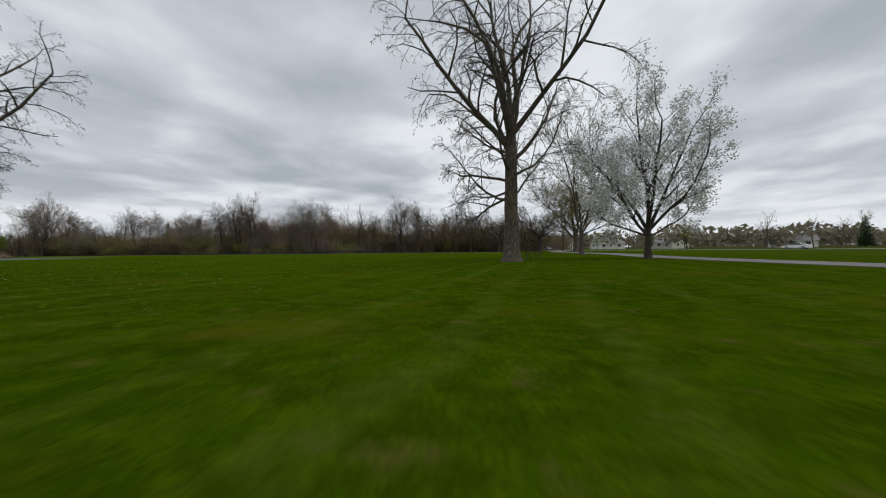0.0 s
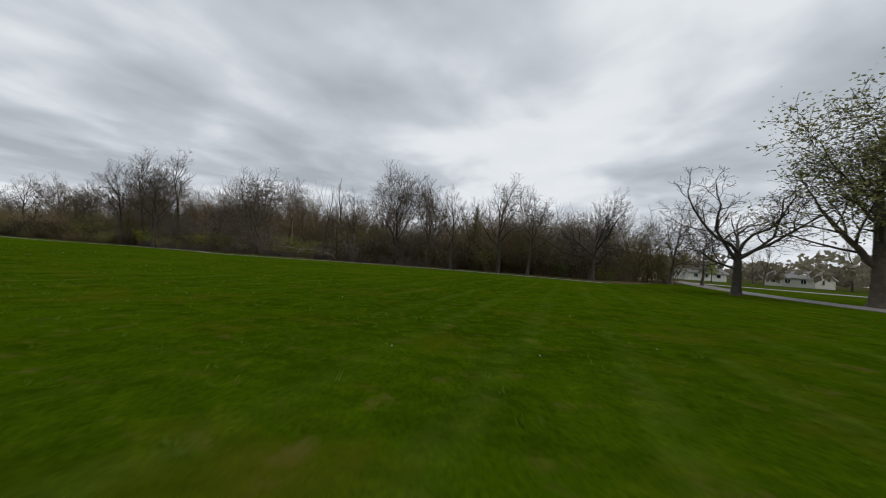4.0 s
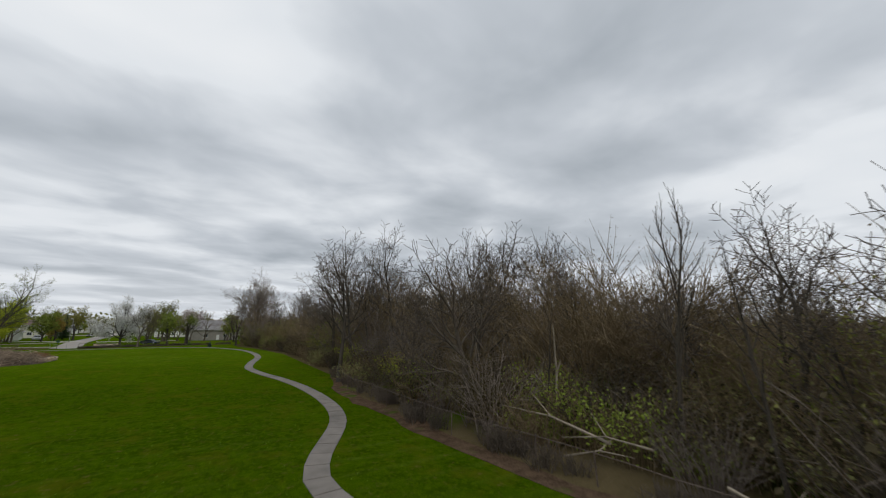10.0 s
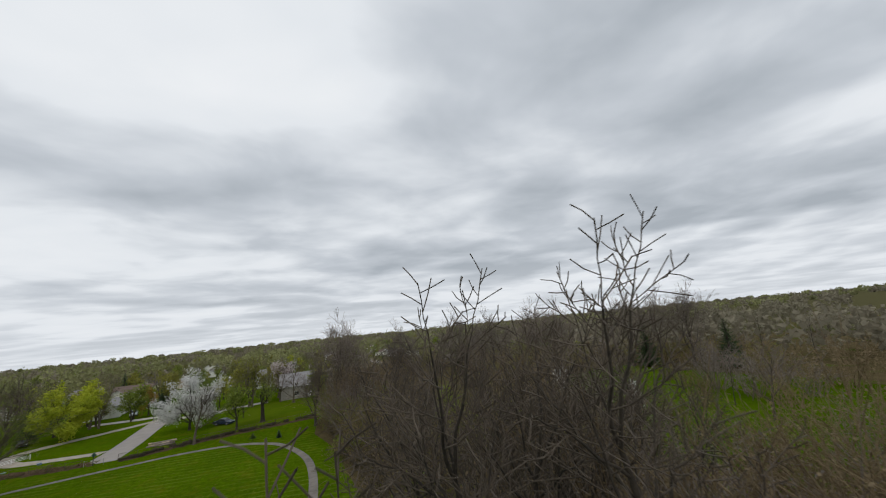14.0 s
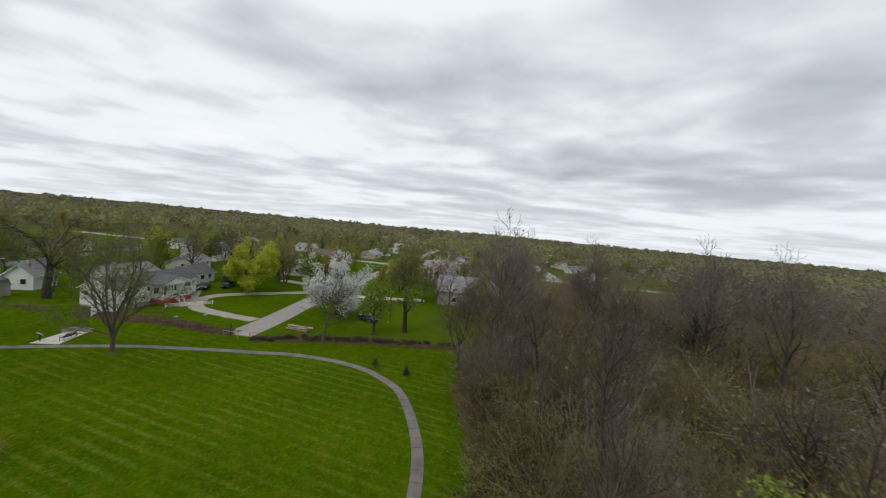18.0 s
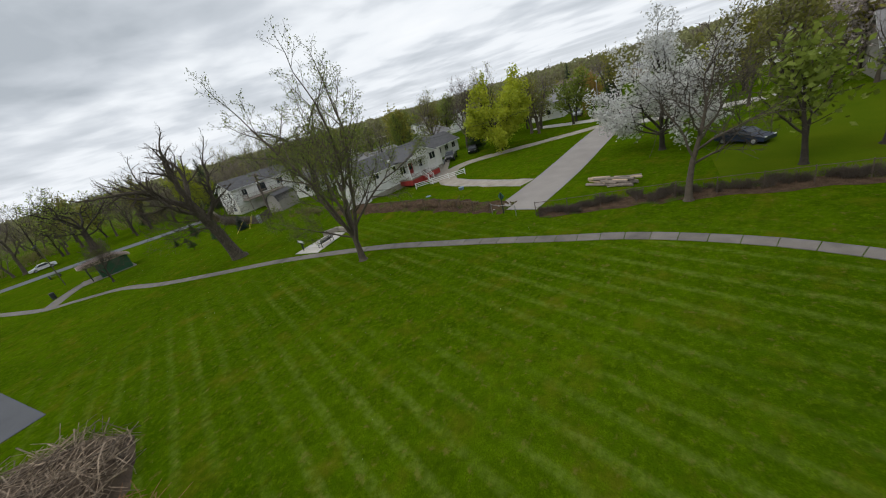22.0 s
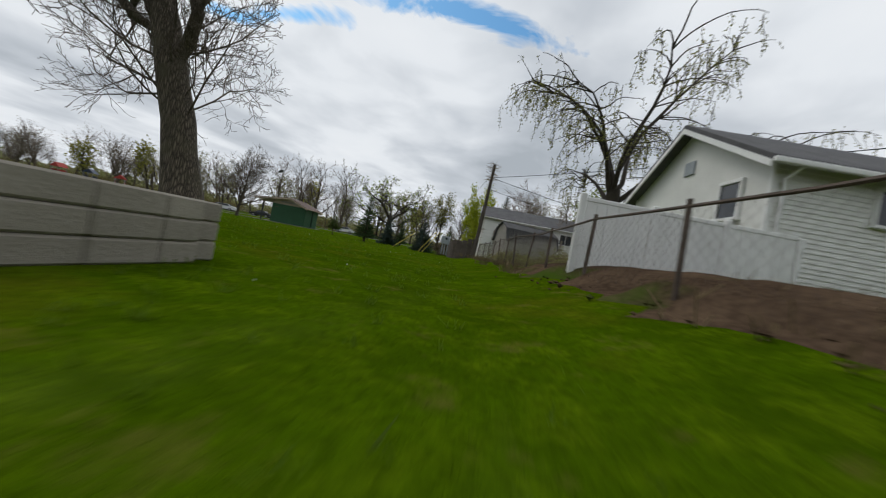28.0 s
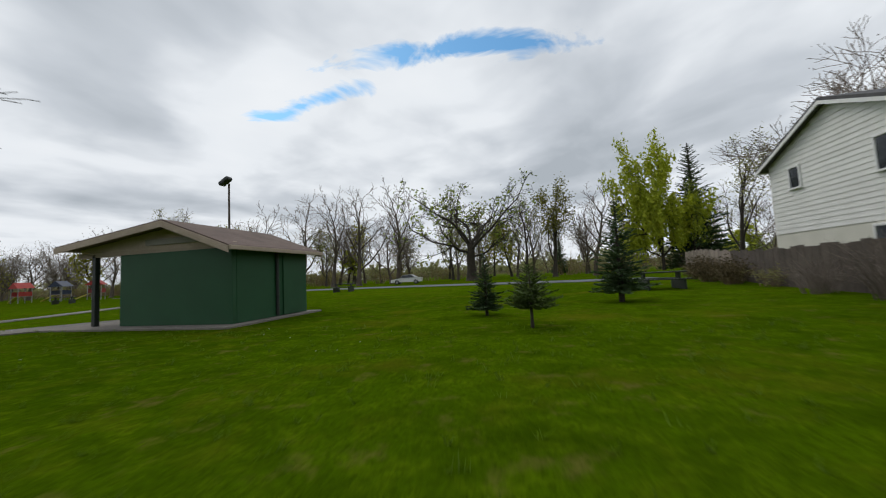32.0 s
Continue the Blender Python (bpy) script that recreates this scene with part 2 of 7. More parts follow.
    bp = n.new("ShaderNodeBump")
    bp.inputs["Strength"].default_value, bp.inputs["Distance"].default_value = 1.0, 0.10
    l.new(noise_(9, 5, 0.7), bp.inputs["Height"])
    l.new(bp.outputs[0], bsdf.inputs["Normal"])
    return m


GRASS = [(0.042, 0.086, 0.0012), (0.064, 0.116, 0.0015), (0.026, 0.050, 0.0010), (0.094, 0.148, 0.0035), (0.100, 0.098, 0.007), (0.135, 0.180, 0.028), (0.130, 0.110, 0.026)]
M_TURF = grass_material()
M_MEADOW = grass_material("meadow_grass", False)
M_LITTER = material("leaf_litter", (0.060, 0.048, 0.024), (0.115, 0.090, 0.046), 0.35, 14, 1.0, 0.6, c3=(0.058, 0.085, 0.010), patch=0.75, vary=0)
M_DIRT = material("bare_soil", (0.042, 0.028, 0.019), (0.115, 0.078, 0.050), 1.6, 14, 1.0, 1.0, c3=(0.045, 0.075, 0.010), patch=0.7, vary=0)
for m_ in (M_LITTER, M_DIRT):
    m_.node_tree.nodes["Principled BSDF"].inputs["Specular IOR Level"].default_value = 0.0
M_CONC = material("worn_concrete", (0.135, 0.12, 0.105), (0.215, 0.192, 0.168), 1.1, 50, 0.95, 0.35, c3=(0.09, 0.082, 0.07), patch=0.4, vary=0.10)
M_SLAB = material("pale_concrete", (0.42, 0.39, 0.35), (0.55, 0.52, 0.47), 0.7, 60, 0.85, 0.2, vary=0.06)
M_STREET = material("old_asphalt", (0.25, 0.225, 0.205), (0.33, 0.30, 0.275), 0.35, 70, 0.92, 0.25, c3=(0.20, 0.18, 0.165), vary=0)
M_LOT = material("sealed_asphalt", (0.062, 0.065, 0.072), (0.092, 0.095, 0.104), 0.3, 60, 0.85, 0.25, c3=(0.05, 0.052, 0.058), vary=0)
M_ROAD = material("worn_grey_asphalt", (0.14, 0.13, 0.12), (0.20, 0.185, 0.17), 0.35, 70, 0.92, 0.25, c3=(0.11, 0.10, 0.095), vary=0)
M_YARD = material("thin_yard_grass", (0.056, 0.098, 0.004), (0.088, 0.120, 0.006), 0.25, 9, 1.0, 0.5, c3=(0.078, 0.086, 0.008), patch=0.6, vary=0)
M_YARD.node_tree.nodes["Principled BSDF"].inputs["Specular IOR Level"].default_value = 0.0
M_TAR = material("dark_asphalt", (0.10, 0.105, 0.115), (0.15, 0.155, 0.165), 0.3, 60, 0.9, 0.25, c3=(0.08, 0.083, 0.09), vary=0)
M_GRAVEL = material("gravel", (0.27, 0.235, 0.19), (0.42, 0.37, 0.31), 1.0, 30, 0.95, 0.5, c3=(0.12, 0.13, 0.05), patch=0.3, vary=0)
M_BARK = material("grey_brown_bark", (0.058, 0.045, 0.033), (0.125, 0.099, 0.073), 2.5, 14, 0.95, 0.8, c3=(0.09, 0.10, 0.05), vary=0.15)


def bark_material(name, c1, c2, c3):
    """Deeply furrowed bark: upright ridges broken by cross cracks, with lichen-grey and dark patches."""
    m = bpy.data.materials.new(name)
    m.use_nodes = True
    n, l = m.node_tree.nodes, m.node_tree.links
    bsdf = n["Principled BSDF"]
    bsdf.inputs["Roughness"].default_value = 0.95
    co = n.new("ShaderNodeTexCoord").outputs["Object"]
    mp = n.new("ShaderNodeMapping")
    mp.inputs["Scale"].default_value = (20, 20, 2.6)
    l.new(co, mp.inputs[0])
    vo = n.new("ShaderNodeTexVoronoi")
    vo.feature = "DISTANCE_TO_EDGE"
    vo.inputs["Scale"].default_value = 1.0
    wob = n.new("ShaderNodeTexNoise")
    wob.inputs["Scale"].default_value, wob.inputs["Detail"].default_value = 3.0, 5
    l.new(mp.outputs[0], wob.inputs[0])
    mixv = n.new("ShaderNodeMixRGB")
    mixv.inputs[0].default_value = 0.35
    l.new(mp.outputs[0], mixv.inputs[1])
    l.new(wob.outputs["Color"], mixv.inputs[2])
    l.new(mixv.outputs[0], vo.inputs["Vector"])
    ridge = n.new("ShaderNodeMapRange")
    ridge.inputs[2].default_value = 0.42
    l.new(vo.outputs["Distance"], ridge.inputs[0])
    col = n.new("ShaderNodeMixRGB")
    col.inputs[1].default_value, col.inputs[2].default_value = (*c1, 1), (*c2, 1)
    l.new(ridge.outputs[0], col.inputs[0])
    big_ = n.new("ShaderNodeTexNoise")
    big_.inputs["Scale"].default_value, big_.inputs["Detail"].default_value = 1.3, 6
    l.new(co, big_.inputs[0])
    bm_ = n.new("ShaderNodeMapRange")
    bm_.inputs[1].default_value, bm_.inputs[2].default_value, bm_.inputs[4].default_value = 0.48, 0.66, 0.75
    l.new(big_.outputs["Fac"], bm_.inputs[0])
    col2 = n.new("ShaderNodeMixRGB")
    col2.inputs[2].default_value = (*c3, 1)
    l.new(bm_.outputs[0], col2.inputs[0])
    l.new(col.outputs[0], col2.inputs[1])
    l.new(col2.outputs[0], bsdf.inputs["Base Color"])
    bp = n.new("ShaderNodeBump")
    bp.inputs["Strength"].default_value, bp.inputs["Distance"].default_value = 0.9, 0.035
    l.new(ridge.outputs[0], bp.inputs["Height"])
    l.new(bp.outputs[0], bsdf.inputs["Normal"])
    return m


M_FURROW = bark_material("furrowed_bark", (0.034, 0.026, 0.018), (0.20, 0.163, 0.118), (0.090, 0.080, 0.048))
M_BARKD = material("dark_bark", (0.026, 0.021, 0.015), (0.060, 0.048, 0.034), 2.5, 14, 0.95, 0.7, vary=0.18)
M_TWIGG = material("grey_brush_twigs", (0.135, 0.108, 0.086), (0.225, 0.182, 0.148), 0.5, 8, 0.95, 0, vary=0.25)
M_TWIG = material("bare_twigs", (0.058, 0.045, 0.032), (0.112, 0.088, 0.064), 0.8, 8, 0.95, 0, vary=0.22)
M_TWIGB = material("brown_brush_twigs", (0.12, 0.085, 0.042), (0.215, 0.156, 0.08), 0.5, 8, 0.95, 0, vary=0.25)
M_SPRAYG = material("grey_twig_sprays", (0.175, 0.150, 0.125), (0.260, 0.225, 0.190), 0.5, 8, 0.95, 0, vary=0.25, trans=0.35)
M_SPRAYB = material("brown_twig_sprays", (0.180, 0.135, 0.075), (0.270, 0.205, 0.115), 0.5, 8, 0.95, 0, vary=0.25, trans=0.35)
M_OLIVE = material("olive_new_leaves", (0.13, 0.135, 0.028), (0.22, 0.215, 0.05), 0.6, 8, 0.85, 0, vary=0.2, trans=0.35)
M_BRONZE = material("bronze_new_leaves", (0.24, 0.145, 0.028), (0.36, 0.235, 0.05), 0.6, 8, 0.85, 0, vary=0.15, trans=0.3)
# dead leaves coloured darker to stand for shade between dense stems
M_SCRUB = material("shade_dark_dead_leaves", (0.042, 0.034, 0.013), (0.095, 0.074, 0.030), 0.5, 8, 0.95, 0, vary=0.3, trans=0.2)
M_BUD = material("opening_buds", (0.19, 0.19, 0.06), (0.31, 0.31, 0.11), 0.6, 8, 0.9, 0, vary=0.2, trans=0.25)
M_LEAFG = material("young_green_leaves", (0.14, 0.20, 0.02), (0.26, 0.31, 0.04), 0.6, 8, 0.8, 0, vary=0.22, trans=0.3)
M_LEAFY = material("yellow_green_leaves", (0.26, 0.32, 0.012), (0.42, 0.44, 0.025), 0.6, 8, 0.8, 0, vary=0.12, trans=0.3)
M_LEAFB = material("bronze_green_leaves", (0.17, 0.17, 0.02), (0.28, 0.26, 0.035), 0.6, 8, 0.8, 0, vary=0.2, trans=0.25)
M_BLOSSOM = material("white_blossom", (0.55, 0.54, 0.50), (0.82, 0.82, 0.80), 1.5, 12, 0.85, 0, vary=0.06, trans=0.3)
M_PINK = material("pale_pink_blossom", (0.42, 0.36, 0.34), (0.62, 0.55, 0.54), 1.5, 12, 0.85, 0, vary=0.08, trans=0.3)
M_NEEDLE = material("dark_spruce_needles", (0.026, 0.055, 0.018), (0.066, 0.112, 0.034), 1.2, 14, 0.85, 0, vary=0.2, trans=0.1)
M_NEEDLEB = material("blue_spruce_needles", (0.03, 0.055, 0.045), (0.06, 0.10, 0.085), 1.2, 14, 0.85, 0, vary=0.15, trans=0.1)
M_NEEDLEG = material("fresh_fir_needles", (0.06, 0.10, 0.018), (0.12, 0.17, 0.036), 1.2, 14, 0.85, 0, vary=0.15, trans=0.15)
M_SIDING = material("white_vinyl_siding", (0.66, 0.66, 0.62), (0.78, 0.78, 0.74), 1.2, 30, 0.55, 0.05, vary=0.04)
M_TRIM = material("white_painted_trim", (0.74, 0.74, 0.72), (0.82, 0.82, 0.80), 3, 40, 0.5, 0.05, vary=0.03)
M_CREAM = material("cream_siding", (0.56, 0.55, 0.47), (0.68, 0.66, 0.58), 1.2, 30, 0.6, 0.05, vary=0.05)
M_ROOF = material("dark_grey_shingles", (0.062, 0.062, 0.066), (0.115, 0.113, 0.115), 1.4, 26, 0.92, 0.5, vary=0.12)
M_ROOFG = material("grey_shingles", (0.17, 0.165, 0.165), (0.26, 0.25, 0.25), 1.4, 26, 0.92, 0.5, vary=0.18)
M_ROOFB = material("brown_shingles", (0.11, 0.075, 0.062), (0.19, 0.135, 0.11), 1.4, 26, 0.92, 0.5, vary=0.12)
M_GLASS = glass_material()
M_GREEN = material("green_painted_block", (0.010, 0.062, 0.022), (0.016, 0.085, 0.032), 1.0, 40, 0.6, 0.15, vary=0.05)
M_TAN = material("tan_board", (0.36, 0.28, 0.21), (0.47, 0.38, 0.30), 1.5, 30, 0.8, 0.1, vary=0.08)
M_STEEL = material("galvanised_steel", (0.26, 0.26, 0.26), (0.40, 0.40, 0.40), 4, 60, 0.5, 0.1, metal=0.6, vary=0.1)
M_RUST = material("rusty_steel", (0.075, 0.055, 0.042), (0.14, 0.105, 0.085), 4, 60, 0.8, 0.2, metal=0.2, vary=0.1)
M_BLACK = material("black_coated_steel", (0.012, 0.016, 0.014), (0.03, 0.035, 0.032), 4, 60, 0.5, 0.1, vary=0.1)
M_WOOD = material("weathered_wood", (0.17, 0.14, 0.115), (0.30, 0.25, 0.205), 2, 25, 0.9, 0.4, vary=0.15)
M_POLE = material("dark_creosote_pole", (0.055, 0.043, 0.035), (0.11, 0.088, 0.072), 2, 25, 0.9, 0.5, vary=0.1)
M_LOG = material("cut_log_ends", (0.40, 0.29, 0.19), (0.58, 0.46, 0.33), 3, 30, 0.9, 0.3, vary=0.2)
M_BLEACH = material("bleached_dead_wood", (0.20, 0.165, 0.12), (0.34, 0.285, 0.215), 3, 25, 0.9, 0.3, vary=0.15)
M_RED = material("red_painted_boards", (0.26, 0.022, 0.018), (0.38, 0.04, 0.03), 2, 30, 0.7, 0.1, vary=0.08)
M_YELLOW = material("yellow_guy_guard", (0.55, 0.44, 0.05), (0.68, 0.56, 0.10), 2, 30, 0.6, 0.05, vary=0.05)
M_BLOCK = material("grey_concrete_block", (0.25, 0.225, 0.185), (0.36, 0.325, 0.275), 1.5, 40, 0.92, 0.4, c3=(0.24, 0.22, 0.19), vary=0.08)
M_RUBBER = material("tyre_rubber", (0.012, 0.012, 0.012), (0.025, 0.025, 0.025), 4, 50, 0.85, 0.2, vary=0)
M_SIGN = material("faded_sign_panel", (0.50, 0.48, 0.44), (0.64, 0.62, 0.57), 3, 30, 0.5, 0.05, vary=0)
M_GREYBOX = material("grey_painted_metal", (0.25, 0.28, 0.30), (0.34, 0.37, 0.39), 3, 40, 0.5, 0.05, vary=0)
M_CLAD = material("weathered_grey_cladding", (0.27, 0.25, 0.22), (0.38, 0.355, 0.32), 0.8, 30, 0.9, 0.3, vary=0.05)
PAINT = [material(nm, c, tuple(x * 1.25 + 0.004 for x in c), 3, 50, 0.3, 0, vary=0) for nm, c in
         (("black_car_paint", (0.010, 0.011, 0.013)), ("silver_car_paint", (0.34, 0.36, 0.38)), ("dark_blue_car_paint", (0.02, 0.03, 0.06)), ("white_car_paint", (0.62, 0.62, 0.62)), ("red_car_paint", (0.25, 0.02, 0.02)))]


# ---- mesh helpers ----
class Geo:
    """Gathers boxes, tubes and faces into one mesh."""

    def __init__(self):
        self.v, self.f = [], []

    def add(self, verts, faces):
        o = len(self.v)
        self.v.extend(tuple(p) for p in verts)
        self.f.extend(tuple(i + o for i in f) for f in faces)
        return self

    def box(self, x0, y0, z0, x1, y1, z1, b=0.0, m=None):
        if b <= 0:
            vs = [(x, y, z) for z in (z0, z1) for y in (y0, y1) for x in (x0, x1)]
            fs = [(0, 2, 3, 1), (4, 5, 7, 6), (0, 1, 5, 4), (2, 6, 7, 3), (0, 4, 6, 2), (1, 3, 7, 5)]
        else:
            b = min(b, (x1 - x0) / 2.2, (y1 - y0) / 2.2, (z1 - z0) / 2.2)
            vs, ix = [], {}
            for k, (z, zi) in enumerate(((z0, 1), (z1, -1))):
                for j, (y, yi) in enumerate(((y0, 1), (y1, -1))):
                    for i, (x, xi) in enumerate(((x0, 1), (x1, -1))):
                        for a in range(3):
                            ix[i, j, k, a] = len(vs)
                            vs.append((x + (0 if a == 0 else b * xi), y + (0 if a == 1 else b * yi), z + (0 if a == 2 else b * zi)))
            fs = []
            for a in range(3):
                o1, o2 = [(1, 2), (0, 2), (0, 1)][a]
                for s in (0, 1):
                    ring = []
                    for p, q in ((0, 0), (1, 0), (1, 1), (0, 1)):
                        c = [0, 0, 0]
                        c[a], c[o1], c[o2] = s, p, q
                        ring.append(ix[(*c, a)])
                    flip = (s == 0) != (a == 1)
                    fs.append(tuple(reversed(ring)) if flip else tuple(ring))
            for a in range(3):
                o1, o2 = [(1, 2), (0, 2), (0, 1)][a]
                for p in (0, 1):
                    for q in (0, 1):
                        c0, c1 = [0, 0, 0], [0, 0, 0]
                        c0[o1] = c1[o1] = p
                        c0[o2] = c1[o2] = q
                        c1[a] = 1
                        fs.append((ix[(*c0, o1)], ix[(*c1, o1)], ix[(*c1, o2)], ix[(*c0, o2)]))
            for k in (0, 1):
                for j in (0, 1):
                    for i in (0, 1):
                        fs.append((ix[i, j, k, 0], ix[i, j, k, 1], ix[i, j, k, 2]))
        if m is not None:
            vs = [m @ Vector(p) for p in vs]
        return self.add(vs, fs)

    def tube(self, pts, radii, n=6, cap=True):
        pts = [Vector(p) for p in pts]
        vs, fs = [], []
        d = (pts[1] - pts[0]).normalized()
        side = d.orthogonal().normalized()
        for i, p in enumerate(pts):
            if i:
                d = (pts[min(i + 1, len(pts) - 1)] - pts[i - 1]).normalized()
            side = (side - d * side.dot(d)).normalized()
            other = d.cross(side)
            for k in range(n):
                a = 2 * math.pi * k / n
                vs.append(p + (side * math.cos(a) + other * math.sin(a)) * radii[i])
        for i in range(len(pts) - 1):
            for k in range(n):
                fs.append((i * n + k, i * n + (k + 1) % n, (i + 1) * n + (k + 1) % n, (i + 1) * n + k))
        if cap:
            fs.append(tuple(range(n))[::-1])
            fs.append(tuple((len(pts) - 1) * n + k for k in range(n)))
        return self.add(vs, fs)

    def prism(self, poly, axis, a, b):
        """A closed outline given in the plane across the axis, drawn out from a to b."""
        def put(p, q):
            return {"x": (q, *p), "y": (p[0], q, p[1]), "z": (*p, q)}[axis]
        k = len(poly)
        vs = [put(p, a) for p in poly] + [put(p, b) for p in poly]
        fs = [tuple(range(k)), tuple(range(2 * k - 1, k - 1, -1))] + [(i, (i + 1) % k, k + (i + 1) % k, k + i)[::-1] for i in range(k)]
        return self.add(vs, fs)

    def mesh(self, name):
        me = bpy.data.meshes.new(name)
        me.from_pydata([tuple(p) for p in self.v], [], self.f)
        me.validate()
        return me


def fix_normals(me):
    bm = bmesh.new()
    bm.from_mesh(me)
    bmesh.ops.recalc_face_normals(bm, faces=bm.faces)
    bm.to_mesh(me)
    bm.free()


def part(name, geo, mat, parent=None, label="", smooth=False, fix=True):
    me = geo.mesh(name) if isinstance(geo, Geo) else geo
    if fix and isinstance(geo, Geo) and len(geo.f) < 4000:
        fix_normals(me)
    if not me.materials:
        me.materials.append(mat)
    if smooth:
        me.polygons.foreach_set("use_smooth", [True] * len(me.polygons))
    ob = new(name, me)
    if parent is not None:
        ob.parent = parent
    if label:
        ob["label"] = label
    return ob


def thing(name, m, label, category, group="", kind=""):
    ob = new(name)
    ob.empty_display_size = 0.3
    ob.matrix_basis = m
    return tagged(ob, label, category, group, kind)


def array_mesh(name, verts, tris_or_quads, mat):
    """A mesh from arrays; all faces have the same number of corners."""
    me = bpy.data.meshes.new(name)
    v, f = np.asarray(verts, np.float32), np.asarray(tris_or_quads, np.int32)
    k = f.shape[1]
    me.vertices.add(len(v))
    me.vertices.foreach_set("co", v.ravel())
    me.loops.add(f.size)
    me.loops.foreach_set("vertex_index", f.ravel())
    me.polygons.add(len(f))
    me.polygons.foreach_set("loop_start", np.arange(0, f.size, k, dtype=np.int32))
    me.polygons.foreach_set("loop_total", np.full(len(f), k, np.int32))
    me.update(calc_edges=True)
    me.materials.append(mat)
    return me


# ---- trees ----
def unit(v):
    return v / (np.linalg.norm(v) + 1e-9)


def grow(rng, height, r0, first=0.3, limbs=7, ratio=0.62, angle=45, levels=4, wander=0.12, lift=0.10, kids=(7, 6, 5, 4), lean=(0, 0), fork=0, taper=0.35, trunk_len=0.8, droop=0.0, plan=None, stem=3.0):
    """The branches of a tree: lists of points and radii with their level. Level 0 is the trunk."""
    out = []

    def run(p, d, length, r, level):
        n = 9 if level == 0 else (6 if level == 1 else (4 if level == 2 else (3 if level == 3 and levels > 3 else 2)))
        pts, rad, dirs = [p.copy()], [r], [d.copy()]
        for i in range(n):
            d = unit(d + rng.normal(0, wander * (0.5 if level == 0 else 1.0), 3) + np.array([0, 0, lift if level else 0.05]) - np.array([0, 0, droop * (level >= 2) * (i + 1) / n]))
            p = p + d * length / n
            pts.append(p.copy())
            dirs.append(d.copy())
            rad.append(r * (1 - (1 - taper) * (i + 1) / n))
        out.append((level, np.array(pts), np.array(rad)))
        if level >= levels:
            return
        k = limbs if level == 0 else kids[min(level, len(kids) - 1)]
        a0 = rng.uniform(0, 6.28)
        lo = first if level == 0 else 0.25
        for j in range(k):
            f = lo + (1 - lo) * (j + rng.uniform(0.2, 0.9)) / k
            x = f * n
            i = min(int(x), n - 1)
            q = pts[i] + (pts[i + 1] - pts[i]) * (x - i)
            dd = dirs[i + 1]
            a = a0 + j * 2.4 + rng.uniform(-0.5, 0.5)
            s = unit(np.cross(dd, [0.3, 0.9, 0.2]))
            o = np.cross(dd, s)
            ang = radians(angle * rng.uniform(0.7, 1.25) * (1.15 - 0.45 * f if level == 0 else 1.0))
            cd = unit(dd * math.cos(ang) + (s * math.cos(a) + o * math.sin(a)) * math.sin(ang))
            scale = ratio * rng.uniform(0.75, 1.15) * (1.1 - 0.45 * f if level == 0 else 1.05 - 0.5 * f)
            run(q, cd, length * scale, max(rad[i + 1] * rng.uniform(0.5, 0.7), 0.006), level + 1)
        if level < levels and level <= 1:
            for _ in range(2 if level == 0 else 1):
                cd = unit(dirs[-1] + rng.normal(0, 0.28, 3))
                run(pts[-1], cd, length * ratio * 0.75, rad[-1] * 0.85, level + 1)

    if plan:
        # a straight trunk up to the fork, with its main limbs named one by one: height, heading, rise, length, thickness
        hs = np.linspace(0, 1, 8)
        pts = np.stack([lean[0] * hs * stem * (0.6 + 0.4 * hs), lean[1] * hs * stem * (0.6 + 0.4 * hs), hs * stem], 1) + rng.normal(0, 0.02, (8, 3)) * (hs[:, None] > 0)
        out.append((0, pts, r0 * (1 - 0.28 * hs)))
        for z, az, el, L, r in plan:
            f = min(z / stem, 1.0)
            q = np.array([np.interp(f, hs, pts[:, i]) for i in range(3)])
            az, el = radians(az), radians(el)
            run(q, np.array([math.cos(az) * math.cos(el), math.sin(az) * math.cos(el), math.sin(el)]), L, r, 1)
        return out
    run(np.zeros(3), unit(np.array([lean[0], lean[1], 1.0])), height * trunk_len, r0, 0)
    top = max(b[1][:, 2].max() for b in out)
    s = height / top
    return [(lv, p * s, r) for lv, p, r in out]


def skin(branches, sides=(9, 6, 4, 3, 3), thin=0.007):
    """Quads round the branches."""
    V, F, base = [], [], 0
    for lv, p, r in branches:
        n = sides[min(lv, len(sides) - 1)]
        m = len(p)
        t = np.gradient(p, axis=0)
        t /= np.linalg.norm(t, axis=1)[:, None] + 1e-9
        ref = np.array([0.31, 0.17, 0.94]) if abs(t[0, 2]) < 0.8 else np.array([0.9, 0.3, 0.1])
        s = np.cross(t, ref)
        s /= np.linalg.norm(s, axis=1)[:, None] + 1e-9
        o = np.cross(t, s)
        a = np.arange(n) * 2 * math.pi / n
        rr = np.maximum(r, thin)[:, None, None]
        ring = p[:, None] + (s[:, None] * np.cos(a)[None, :, None] + o[:, None] * np.sin(a)[None, :, None]) * rr
        V.append(ring.reshape(-1, 3))
        i = np.arange(m - 1)[:, None] * n
        k = np.arange(n)[None]
        k2 = (k + 1) % n
        F.append(np.stack([i + k, i + k2, i + n + k2, i + n + k], -1).reshape(-1, 4) + base)
        base += m * n
    return np.concatenate(V), np.concatenate(F)


